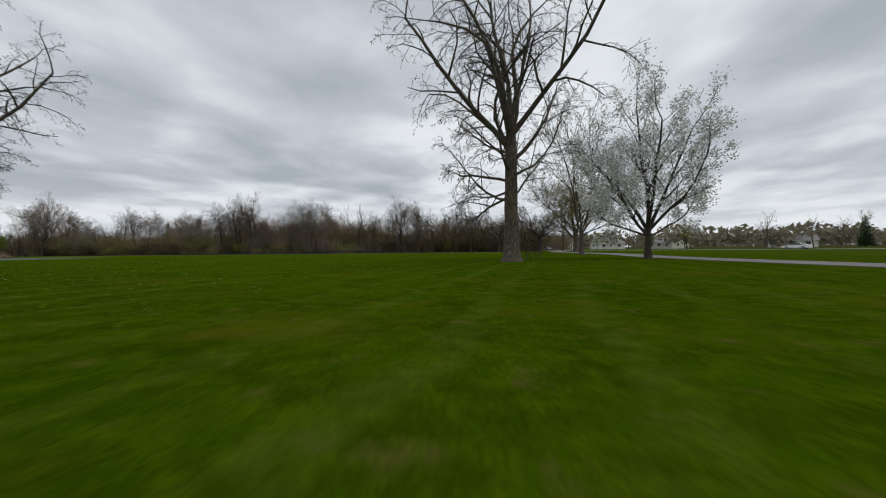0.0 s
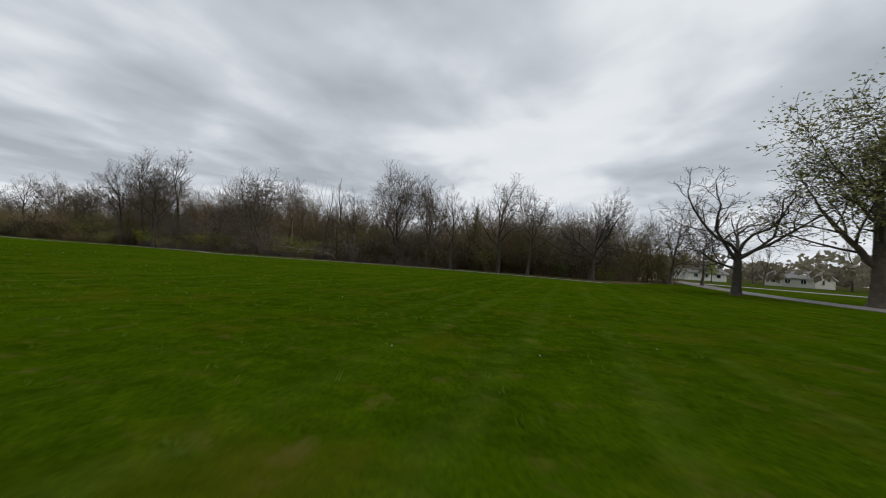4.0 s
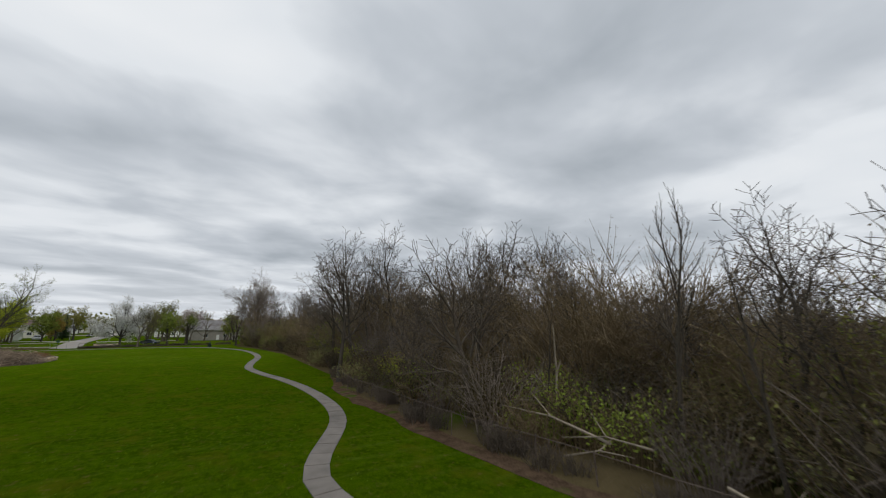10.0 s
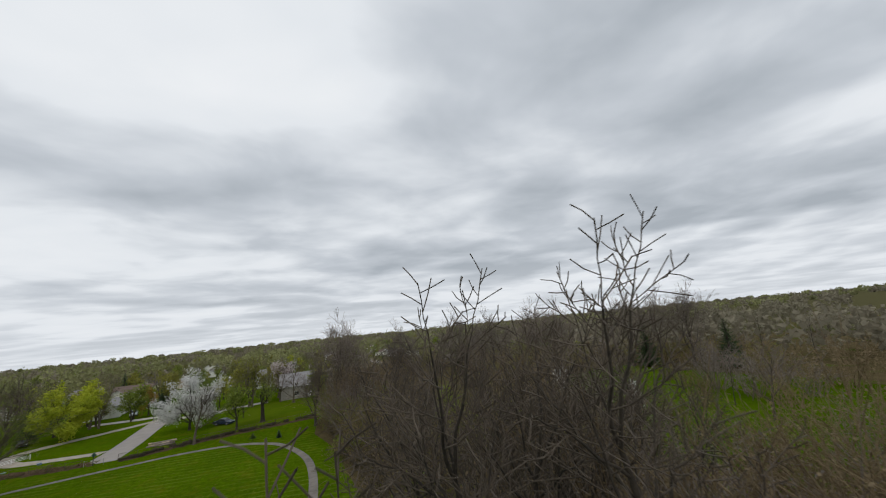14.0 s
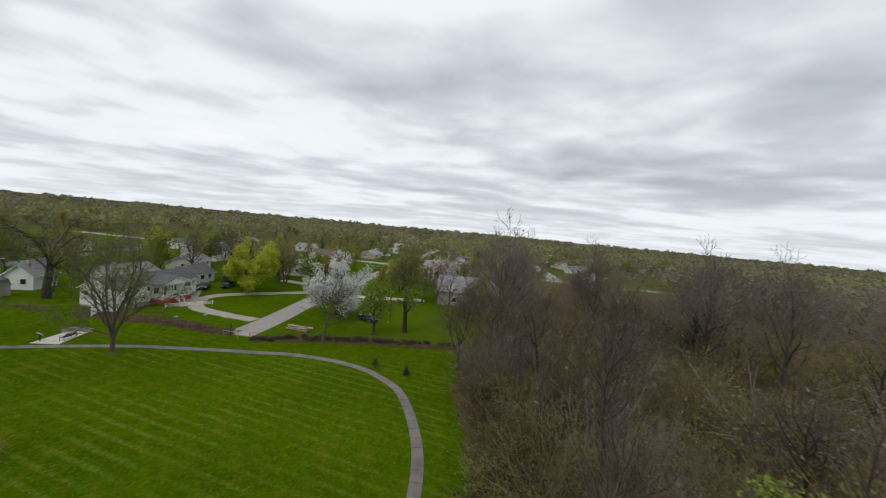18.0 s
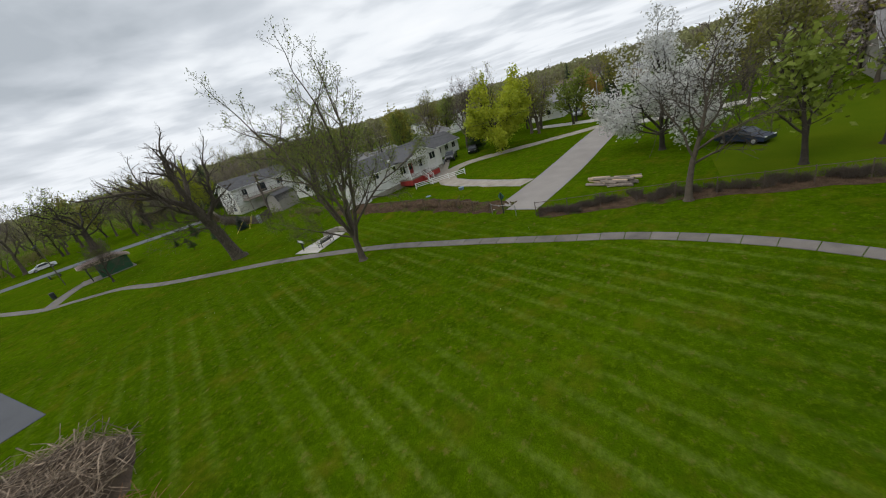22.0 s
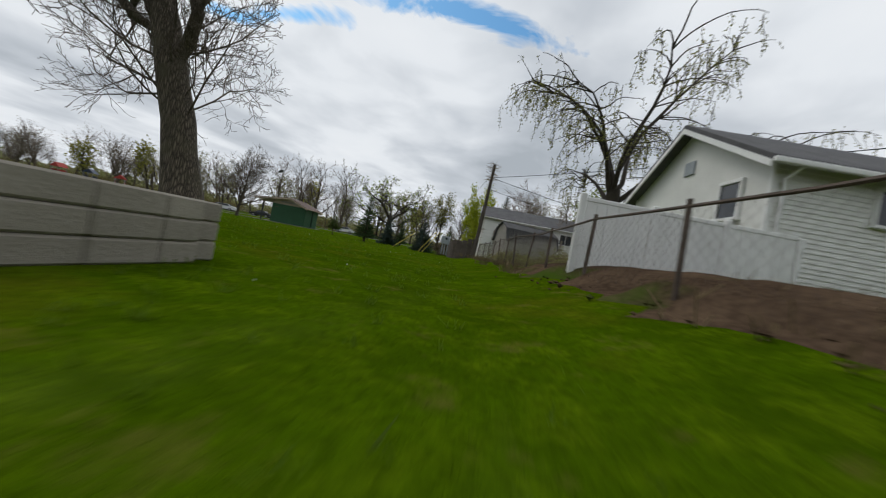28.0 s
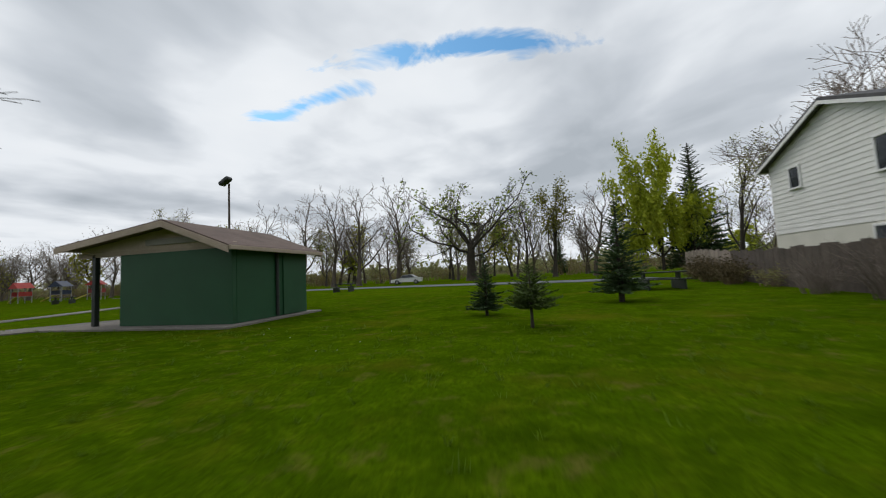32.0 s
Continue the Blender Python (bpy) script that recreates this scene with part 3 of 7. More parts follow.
def flare(branches, amount=0.7):
    """Widens the foot of the trunk."""
    lv, p, r = branches[0]
    r = r.copy()
    r[0] *= 1 + amount
    r[1] *= 1 + amount * 0.15
    # one more ring close to the ground
    d = unit(p[1] - p[0])
    q = np.vstack([p[:1] - d * r[0] * 0.9, p[:1], p[:1] + (p[1] - p[0]) * 0.25, p[1:]])
    r = np.r_[r[0] * 1.25, r[0], r[0] / (1 + amount) * (1 + amount * 0.3), r[1:]]
    branches[0] = (lv, q, r)
    return branches


def leaf_quads(rng, branches, level, per, size, spread=0.25, up=0.3):
    """Small rhombs along the outer twigs."""
    pts = []
    for lv, p, r in branches:
        if lv < level:
            continue
        for _ in range(per):
            f = rng.uniform(0.2, 1.0) * (len(p) - 1)
            i = min(int(f), len(p) - 2)
            pts.append(p[i] + (p[i + 1] - p[i]) * (f - i))
    c = np.array(pts) + rng.normal(0, spread, (len(pts), 3))
    a, b = rng.normal(size=(len(c), 3)), rng.normal(size=(len(c), 3))
    a /= np.linalg.norm(a, axis=1)[:, None]
    b -= a * (a * b).sum(1)[:, None]
    b /= np.linalg.norm(b, axis=1)[:, None]
    s = size * rng.uniform(0.6, 1.4, (len(c), 1))
    v = np.stack([c - a * s, c - b * s * 0.55, c + a * s, c + b * s * 0.55], 1).reshape(-1, 3)
    return v, np.arange(len(v)).reshape(-1, 4)


TREE_MESH = {}


def tree_kind(key, seed, height, r0, bark, twig, leaf=None, leaf_level=3, per=2, size=0.08, spread=0.2, thin=0.007, dead=False, **how):
    """Builds the meshes of a kind of tree once: trunk with limbs, twigs, and leaves or blossom where it has them."""
    rng = np.random.default_rng(seed)
    br = flare(grow(rng, height, r0, **how))
    wood = [b for b in br if b[0] <= 1]
    fine = [b for b in br if b[0] >= 2]
    meshes = {"trunk": array_mesh("trunk", *skin(wood), bark), "branchwork": array_mesh("branchwork", *skin(fine, thin=thin), twig)}
    for me in meshes.values():
        me.polygons.foreach_set("use_smooth", [True] * len(me.polygons))
    if leaf is not None:
        meshes["foliage"] = array_mesh("foliage", *leaf_quads(rng, br, leaf_level, per, size, spread), leaf)
    TREE_MESH[key] = meshes
    return meshes


def plant(key, x, y, label, category="tree", group="", turn=0.0, scale=1.0, name="tree", z=0.0, wide=1.0):
    root = thing(name, pose(x, y, z - 0.03, 0, 0, turn), label, category, group)
    root.scale = (scale * wide, scale * wide, scale)
    for nm, me in TREE_MESH[key].items():
        ob = part(nm, me, None, root, fix=False)
        if nm != "trunk":
            ob["kind"] = "stuff"
    return root


def joined(name, key, spots, label, category):
    """Many trees of one kind, too far off to tell apart, as one mesh. Each spot: x, y, turn, scale, width."""
    V, F, M, mats, base = [], [], [], [], 0
    for slot, me in enumerate(TREE_MESH[key].values()):
        co = np.zeros(len(me.vertices) * 3, np.float32)
        me.vertices.foreach_get("co", co)
        co = co.reshape(-1, 3)
        ix = np.zeros(len(me.loops), np.int32)
        me.loops.foreach_get("vertex_index", ix)
        ix = ix.reshape(-1, 4)
        mats.append(me.materials[0])
        for x, y, turn, sc, wide in spots:
            c, s_ = math.cos(turn), math.sin(turn)
            V.append(np.stack([(co[:, 0] * c - co[:, 1] * s_) * sc * wide + x, (co[:, 0] * s_ + co[:, 1] * c) * sc * wide + y, co[:, 2] * sc - 0.03], 1))
            F.append(ix + base)
            M.append(np.full(len(ix), slot, np.int32))
            base += len(co)
    me = array_mesh(name, np.concatenate(V), np.concatenate(F), mats[0])
    for m in mats[1:]:
        me.materials.append(m)
    me.polygons.foreach_set("material_index", np.concatenate(M))
    return tagged(part(name, me, None, fix=False), label, category, kind="stuff")

# ---- ground, walks and roads ----
g = Geo()
N = 24
edge = [-3000, -1500, -700, -350, -220, -140, -60, 0, 60, 140, 300, 700, 1500, 3000]
vs = [(x, y, 0.0) for y in edge for x in edge]
k = len(edge)
g.add(vs, [(j * k + i, j * k + i + 1, (j + 1) * k + i + 1, (j + 1) * k + i) for j in range(k - 1) for i in range(k - 1)])
tagged(part("ground", g, M_TURF), "wide mown park lawn of green grass with mower stripes", "ground", kind="structure")


def smooth_line(pts, step):
    """Points at even steps along a soft curve through the given ones."""
    p = np.array(pts, float)
    fine = []
    for i in range(len(p) - 1):
        a, b, c, d = p[max(i - 1, 0)], p[i], p[i + 1], p[min(i + 2, len(p) - 1)]
        for t in np.linspace(0, 1, 12, endpoint=False):
            fine.append(0.5 * (2 * b + (c - a) * t + (2 * a - 5 * b + 4 * c - d) * t * t + (3 * b - a - 3 * c + d) * t ** 3))
    fine = np.array(fine + [p[-1]])
    s = np.r_[0, np.cumsum(np.linalg.norm(np.diff(fine, axis=0), axis=1))]
    at = np.linspace(0, s[-1], max(2, int(s[-1] / step) + 1))
    return np.stack([np.interp(at, s, fine[:, i]) for i in range(2)], 1)


def sides(line, width):
    t = np.gradient(line, axis=0)
    t /= np.linalg.norm(t, axis=1)[:, None] + 1e-9
    nrm = np.stack([-t[:, 1], t[:, 0]], 1)
    return line + nrm * width / 2, line - nrm * width / 2


def ribbon(name, pts, width, mat, label, category, z=0.03, step=2.0, kind="structure", ragged=0.0, rise=None):
    line = smooth_line(pts, step)
    a, b = sides(line, width)
    if ragged:
        rng = np.random.default_rng(len(pts))
        a, b = a + rng.normal(0, ragged, a.shape), b + rng.normal(0, ragged, b.shape)
    g = Geo()
    n = len(line)
    rise = rise or (lambda x, y: 0.0)
    g.add([(x, y, z + rise(x, y)) for x, y in a] + [(x, y, z + rise(x, y)) for x, y in b] + [(x, y, -0.05) for x, y in a] + [(x, y, -0.05) for x, y in b],
          [(i, n + i, n + i + 1, i + 1) for i in range(n - 1)] + [(i, i + 1, 2 * n + i + 1, 2 * n + i) for i in range(n - 1)] + [(n + i, 3 * n + i, 3 * n + i + 1, n + i + 1) for i in range(n - 1)])
    return tagged(part(name, g, mat), label, category, kind=kind)


def sheet(name, pts, mat, z, label, category, kind="structure"):
    g = Geo()
    n = len(pts)
    g.add([(x, y, z) for x, y in pts] + [(x, y, -0.05) for x, y in pts], [tuple(range(n))] + [(i, (i + 1) % n, n + (i + 1) % n, n + i) for i in range(n)])
    return tagged(part(name, g, mat), label, category, kind=kind)


BANK = [(-60, -134.6), (8, -134.6), (24, -134.8), (38, -135.3), (46, -135.6), (51, -136.0), (57, -136.9), (64, -137.4), (66, -137.0)]


def smoothstep(t):
    t = min(1.0, max(0.0, t))
    return t * t * (3 - 2 * t)


def bank_z(x, y):
    """Height of the low grass bank along the garden fence."""
    c = float(np.interp(y, [b[0] for b in BANK], [b[1] for b in BANK]))
    return 0.52 * smoothstep((y + 30) / 15) * smoothstep((66 - y) / 9) * (smoothstep((c + 2.8 - x) / 3.0) if x > c else smoothstep((x - c + 10) / 5.0))


gb = Geo()
bx, by = [-147.0 + 0.5 * i for i in range(36)], [-32 + 1.4 * j for j in range(71)]
gb.add([(x, y, bank_z(x, y) - 0.012) for y in by for x in bx], [(j * 36 + i, j * 36 + i + 1, (j + 1) * 36 + i + 1, (j + 1) * 36 + i) for j in range(70) for i in range(35)])
tagged(part("grass_bank", gb, M_MEADOW, smooth=True), "low grass bank rising to the garden fence", "bank", kind="structure")
WALK = [(-2.6, 100.3), (-9.2, 99), (-14, 97.4), (-18, 96.7), (-23.4, 96), (-27, 96.7), (-33.7, 100.4), (-40, 102), (-48, 102.6), (-55.5, 102.3), (-62, 101.5),
        (-70, 101.3), (-78.5, 103.2), (-89, 106.2), (-101, 107.4), (-112, 107), (-120, 104.8), (-125.6, 102.1), (-128, 99.7), (-130.4, 96.3), (-131.8, 92.2),
        (-132.3, 88), (-132.2, 83.5), (-131.3, 79), (-130.3, 73.7), (-128.7, 66.5), (-127.95, 63.4), (-126.75, 60), (-124.7, 55), (-122.0, 49.4), (-117.2, 41.5), (-113.6, 35), (-110.8, 28), (-106.8, 23.6), (-103.2, 19.8), (-98, 8), (-95, 2), (-92, -8)]
walk_way = thing("pavement", Matrix(), "narrow worn concrete footpath of slabs across the lawn", "footpath", kind="structure")
line = smooth_line([(27, 91.5), (20.5, 94.4), (15, 96.6), (8, 99.0), (2.5, 100.0)] + WALK, 1.55)
for i in range(len(line) - 1):
    p, q = Vector((*line[i], 0)), Vector((*line[i + 1], 0))
    d = (q - p).normalized()
    n_ = Vector((-d.y, d.x, 0))
    d0 = Vector((*(line[i] - line[max(i - 1, 0)]), 0)).normalized() if i else d
    d2 = Vector((*(line[min(i + 2, len(line) - 1)] - line[i + 1]), 0)).normalized() if i < len(line) - 2 else d
    na, nb = Vector((-(d + d0).y, (d + d0).x, 0)).normalized(), Vector((-(d + d2).y, (d + d2).x, 0)).normalized()
    w = 0.56
    h = [0.03 + random.uniform(0, 0.014) for _ in range(2)]
    c = [p + d * 0.025 + na * w, p + d * 0.025 - na * w, q - d * 0.025 - nb * w, q - d * 0.025 + nb * w]
    gg = Geo().add([(v.x, v.y, h[j // 2]) for j, v in enumerate(c)] + [(v.x, v.y, -0.05) for v in c], [(0, 3, 2, 1)[::-1], (0, 1, 5, 4), (1, 2, 6, 5), (2, 3, 7, 6), (3, 0, 4, 7)])
    part("slab", gg, M_CONC, walk_way)
ribbon("walk_link", [(-103.6, 20.6), (-106, 15), (-109, 10.5)], 2.0, M_CONC, "short concrete walk to the picnic shelter", "footpath", 0.036)
# the dead-end street and what joins it
ribbon("road", [(-137.2, 71.8), (-150, 71.6), (-180, 69.8), (-240, 70.5), (-420, 70.5)], 4.9, M_STREET, "old pale asphalt dead-end residential street", "road", 0.03, 6)
ribbon("road", [(-262, 250), (-262, 72), (-262, -120)], 7.0, M_STREET, "asphalt cross street among houses", "road", 0.026, 8)
ribbon("road", [(-262, 150), (-420, 150)], 7.0, M_STREET, "asphalt street between rows of houses", "road", 0.028, 8)
ribbon("driveway", [(-146, 69), (-147.2, 61), (-149.3, 54), (-155.5, 49.3), (-162, 50.5), (-169, 58), (-176, 66), (-180, 70)], 3.0, M_GRAVEL, "gravel loop driveway worn into the grass", "driveway", 0.04, 1.5, ragged=0.12)
ribbon("driveway", [(-150, 52.5), (-156, 46), (-166, 39)], 4.0, M_GRAVEL, "gravel parking strip beside the white house", "driveway", 0.046, 1.5, ragged=0.12)
ribbon("driveway", [(-185, 69.6), (-186, 60), (-188, 50)], 3.4, M_SLAB, "pale concrete driveway", "driveway", 0.034, 2)
ribbon("driveway", [(-176, 74.2), (-178, 84), (-182, 96)], 3.4, M_SLAB, "pale concrete driveway", "driveway", 0.034, 2)
ribbon("road", [(-60, -22), (-94, -19), (-112, -15.5), (-125, -11), (-137, -10), (-160, -16), (-230, -40)], 5.0, M_TAR, "narrow asphalt park road", "road", 0.032, 4)
sheet("parking_lot", [(-102.8, 56.6), (-98.8, 41), (-94.6, 25), (-52, 14), (-50, 66), (-72, 64.5)], M_LOT, 0.034, "dark asphalt parking lot with white bay lines", "parking lot")
ribbon("road", [(52, 140), (41, 98), (39.5, 80), (42, 56), (41, 36), (46, 10), (60, -40)], 3.4, M_ROAD, "worn asphalt road along the park's edge", "road", 0.03, 5)
ribbon("road", [(-80, 300), (46, 130), (150, 60)], 6.0, M_STREET, "far pale asphalt street", "road", 0.028, 8)
# leaf litter under the woods
sheet("forest_floor", [(29, 93), (14, 102), (3, 104), (-12, 104.2), (-25, 104), (-45, 105), (-54, 108.3), (-66, 109.4), (-95, 112.4), (-118, 110.8), (-128, 108.5), (-141, 109.5), (-146, 112), (-190, 118), (-240, 150), (-240, 320), (60, 320), (60, 140)],
      M_LITTER, 0.015, "brown leaf litter on the floor of the woods", "forest floor")
sheet("clearing", [(-76, 150), (-88, 145), (-99, 155), (-113, 165), (-133, 178), (-128, 190), (-112, 191), (-92, 172), (-78, 166)], M_MEADOW, 0.022, "bright grass clearing among the woods", "clearing")
sheet("clearing", [(-58, 150), (-96, 150), (-140, 175), (-140, 206), (-58, 206)], M_MEADOW, 0.018, "grass showing through the open woods", "clearing")
sheet("clearing", [(-60, 146), (-68, 146), (-86, 178), (-84, 194), (-60, 190)], M_MEADOW, 0.021, "bright grass clearing among the woods", "clearing")
sheet("clearing", [(-22, 112), (-32, 112), (-44, 124), (-40, 138), (-26, 136)], M_MEADOW, 0.022, "grassy clearing in the woods", "clearing")
sheet("yard_grass", [(-141.5, 88), (-144, 99), (-147, 113), (-160, 116), (-177, 113), (-179, 97), (-172, 90), (-163, 88.5), (-152, 86)], M_YARD, 0.012, "thin brownish grass of a garden behind the fence", "grass")
ribbon("soil_strip", [(-136.3, 75), (-139.6, 84.5), (-141.4, 92), (-143, 100), (-145, 110)], 2.4, M_DIRT, "strip of bare soil and dead weeds along the fence", "soil strip", 0.02, 1.2, ragged=0.25)
# dead leaves and bare earth on the crest of the bank
rs = np.random.default_rng(55)
ys, cols = np.arange(43.0, 71.5, 0.5), 13
vs = []
for y in ys:
    c = float(np.interp(y, [b[0] for b in BANK], [b[1] for b in BANK]))
    e0, e1 = c - 3.0 + rs.normal(0, 0.22), c + 0.75 + rs.normal(0, 0.22)
    for k_ in range(cols):
        x = e0 + (e1 - e0) * k_ / (cols - 1)
        rough = 0.0 if k_ in (0, cols - 1) else rs.uniform(0.015, 0.07)
        heap = 0.42 * math.exp(-((y - 47.5) / 6.5) ** 2) * math.sin(math.pi * min(1.0, max(0.0, (cols - 2 - k_) / (cols - 2)))) ** 0.7
        vs.append((x, y, bank_z(x, y) + rough + heap - (0.02 if k_ in (0, cols - 1) else 0.0)))
tagged(part("soil_strip", Geo().add(vs, [(j_ * cols + i_, j_ * cols + i_ + 1, (j_ + 1) * cols + i_ + 1, (j_ + 1) * cols + i_) for j_ in range(len(ys) - 1) for i_ in range(cols - 1)]), M_DIRT, smooth=True), "strip of reddish dead leaves and soil below the garden fence", "soil strip", kind="structure")
ribbon("soil_strip", [(8, 102.5), (-12, 104), (-26, 104), (-45, 105.4), (-56, 109)], 1.3, M_DIRT, "strip of bare soil under the woodland fence", "soil strip", 0.022, 2, ragged=0.25)

# ---- kinds of trees ----
GIANT = [(9.2, 172, 70, 13.5, 0.25), (9.8, 60, 82, 14, 0.27), (10.3, 4, 72, 13.5, 0.26), (9.0, 275, 68, 12.5, 0.22), (10.4, 120, 66, 12, 0.20), (10.0, 330, 68, 12, 0.18),
         (6.6, 182, 8, 6.5, 0.13), (8.4, 200, 28, 6.0, 0.10), (8.9, 150, 30, 6.0, 0.10), (9.7, 205, 80, 14.0, 0.22), (9.9, 95, 78, 14.0, 0.21), (5.3, 5, 20, 4.8, 0.10), (8.2, 358, 34, 9.0, 0.18), (5.5, 124, -12, 9.8, 0.13), (6.2, 112, -14, 9.2, 0.12), (5.8, 84, -16, 6.5, 0.10), (5.0, 196, 10, 6.8, 0.11), (8.9, 165, 70, 11.0, 0.18), (7.4, 250, 22, 7.5, 0.14), (7.8, 80, 26, 8.0, 0.14), (6.9, 320, 16, 6.5, 0.11), (8.9, 215, 64, 9.5, 0.15)]
tree_kind("giant", 11, 23.5, 0.62, M_FURROW, M_BARKD, plan=GIANT, stem=10.4, ratio=0.46, angle=46, levels=5, kids=(0, 9, 6, 4, 2), wander=0.19, lift=0.05, thin=0.011, droop=0.30)
tree_kind("bare_a", 21, 15, 0.24, M_BARKD, M_TWIG, first=0.42, limbs=10, ratio=0.64, angle=58, levels=3, kids=(0, 7, 6), wander=0.16, lift=0.07, thin=0.018)
tree_kind("bare_b", 22, 17, 0.22, M_BARKD, M_TWIG, first=0.46, limbs=9, ratio=0.58, angle=54, levels=3, kids=(0, 7, 6), wander=0.15, lift=0.09, thin=0.018)
tree_kind("bare_c", 23, 13, 0.26, M_BARK, M_TWIG, first=0.34, limbs=9, ratio=0.74, angle=60, levels=3, kids=(0, 7, 6), wander=0.18, lift=0.05, thin=0.018)
tree_kind("slim", 24, 15, 0.13, M_BARKD, M_TWIG, first=0.40, limbs=9, ratio=0.30, angle=34, levels=2, kids=(0, 7), wander=0.10, lift=0.12, thin=0.011)
tree_kind("vase", 25, 16, 0.3, M_BARKD, M_TWIG, first=0.20, limbs=9, ratio=0.86, angle=40, levels=4, kids=(0, 6, 5, 3), wander=0.13, lift=0.07, trunk_len=0.55, thin=0.016)
OAK = [(3.0, 10, 30, 7.0, 0.15), (3.2, 130, 34, 7.0, 0.15), (3.4, 240, 28, 6.5, 0.14), (3.8, 60, 58, 7.0, 0.16), (4.0, 190, 60, 7.0, 0.16), (3.6, 310, 48, 7.0, 0.14), (4.0, 280, 76, 6.5, 0.14), (2.6, 180, 14, 5.0, 0.12)]
tree_kind("oak", 26, 10, 0.34, M_BARKD, M_BARKD, plan=OAK, stem=4.0, ratio=0.52, angle=52, levels=4, kids=(0, 8, 6, 4), wander=0.22, lift=0.06, thin=0.013)
tree_kind("leafing_oak", 26, 10, 0.46, M_BARKD, M_BARKD, M_LEAFG, 4, 1, 0.16, 0.25, plan=OAK, stem=4.0, ratio=0.52, angle=52, levels=4, kids=(0, 8, 6, 3), wander=0.22, lift=0.06, thin=0.016)
BLOOM = [(1.7, 20, 62, 7.5, 0.14), (1.9, 140, 60, 7.5, 0.14), (2.0, 260, 64, 7.5, 0.14), (1.8, 80, 40, 6.2, 0.11), (1.6, 200, 38, 6.2, 0.11), (1.9, 320, 40, 6.2, 0.11), (2.2, 0, 85, 8.0, 0.15), (1.5, 350, 22, 5.0, 0.08), (1.5, 110, 22, 5.0, 0.08), (1.5, 235, 22, 5.0, 0.08)]
tree_kind("blossom", 28, 10.5, 0.26, M_BARKD, M_BARKD, M_BLOSSOM, 2, 20, 0.13, 0.28, plan=BLOOM, stem=2.2, ratio=0.5, angle=46, levels=3, kids=(0, 9, 7), wander=0.12, lift=0.06, thin=0.012)
ROUND = [(z * 1.1, az, min(el + 4, 86), L * 1.25, r * 0.62) for z, az, el, L, r in BLOOM]
tree_kind("round_bare", 27, 12, 0.26, M_BARK, M_TWIG, M_BUD, 4, 2, 0.045, 0.12, plan=ROUND, stem=2.4, ratio=0.50, angle=46, levels=4, kids=(0, 11, 7, 4), wander=0.12, lift=0.08, thin=0.011)
tree_kind("thin_blossom", 30, 10.5, 0.26, M_BARKD, M_BARKD, M_BLOSSOM, 3, 10, 0.08, 0.18, plan=BLOOM, stem=2.2, ratio=0.52, angle=44, levels=4, kids=(0, 8, 6, 3), wander=0.12, lift=0.08, thin=0.010)
tree_kind("fan", 29, 12.5, 0.34, M_BARK, M_TWIG, M_BUD, 3, 5, 0.075, 0.25, first=0.22, limbs=11, ratio=0.78, angle=46, levels=4, kids=(0, 7, 5, 3), wander=0.12, lift=0.07, trunk_len=0.55, thin=0.012)
MAPLE = [(2.0, 10, 64, 13.0, 0.20), (2.2, 130, 62, 12.5, 0.20), (2.4, 250, 66, 13.0, 0.20), (3.0, 60, 46, 9.5, 0.13), (3.1, 190, 44, 9.5, 0.13), (3.1, 310, 48, 9.0, 0.13), (2.8, 340, 76, 13.5, 0.18), (2.6, 95, 78, 13, 0.17), (2.6, 220, 28, 6.5, 0.09)]
tree_kind("maple", 31, 15.5, 0.33, M_BARK, M_BARK, M_LEAFG, 3, 5, 0.065, 0.16, plan=MAPLE, stem=3.1, ratio=0.46, angle=42, levels=4, kids=(0, 10, 7, 4), wander=0.12, lift=0.07, thin=0.011)
SNAG = [(5.9, 152, 40, 7.5, 0.30), (7.4, 335, 55, 8.0, 0.40), (8.2, 60, 76, 6.5, 0.40), (8.6, 200, 70, 6.5, 0.30), (7.0, 20, 40, 7.0, 0.22), (6.0, 320, 20, 5.5, 0.07), (5.6, 290, 30, 6.5, 0.06), (4.4, 350, 36, 6.5, 0.06), (3.8, 20, 40, 6.0, 0.05), (4.0, 250, 38, 5.6, 0.05), (3.6, 335, 44, 6.0, 0.05), (3.4, 160, 46, 5.0, 0.05), (4.8, 5, 28, 6.0, 0.06), (6.4, 60, 30, 4.6, 0.06), (5.6, 120, 30, 4.0, 0.05), (6.2, 200, 26, 4.4, 0.05), (4.4, 310, 40, 4.6, 0.05), (4.2, 180, 38, 4.0, 0.04), (6.8, 300, 10, 6.5, 0.09)]
tree_kind("snag", 32, 14.5, 0.70, M_FURROW, M_TWIG, plan=SNAG, stem=8.8, lean=(0.27, 0.06), ratio=0.55, angle=42, levels=4, kids=(0, 10, 6, 3), wander=0.2, lift=0.05, thin=0.010)
tree_kind("tall_crown", 45, 16, 0.26, M_BARK, M_TWIGG, M_SPRAYG, 4, 2, 0.045, 0.15, first=0.30, limbs=10, ratio=0.80, angle=36, levels=4, kids=(0, 6, 5, 3), wander=0.13, lift=0.07, trunk_len=0.60, thin=0.016)
tree_kind("lime", 33, 10.5, 0.26, M_BARKD, M_BARKD, M_LEAFY, 2, 26, 0.19, 0.35, plan=BLOOM, stem=2.2, ratio=0.5, angle=46, levels=3, kids=(0, 8, 6), wander=0.12, lift=0.06, thin=0.012)
tree_kind("green_a", 34, 13, 0.26, M_BARKD, M_BARKD, M_LEAFG, 2, 9, 0.15, 0.4, first=0.2, limbs=9, ratio=0.58, angle=44, levels=3, kids=(0, 5, 4), thin=0.02)
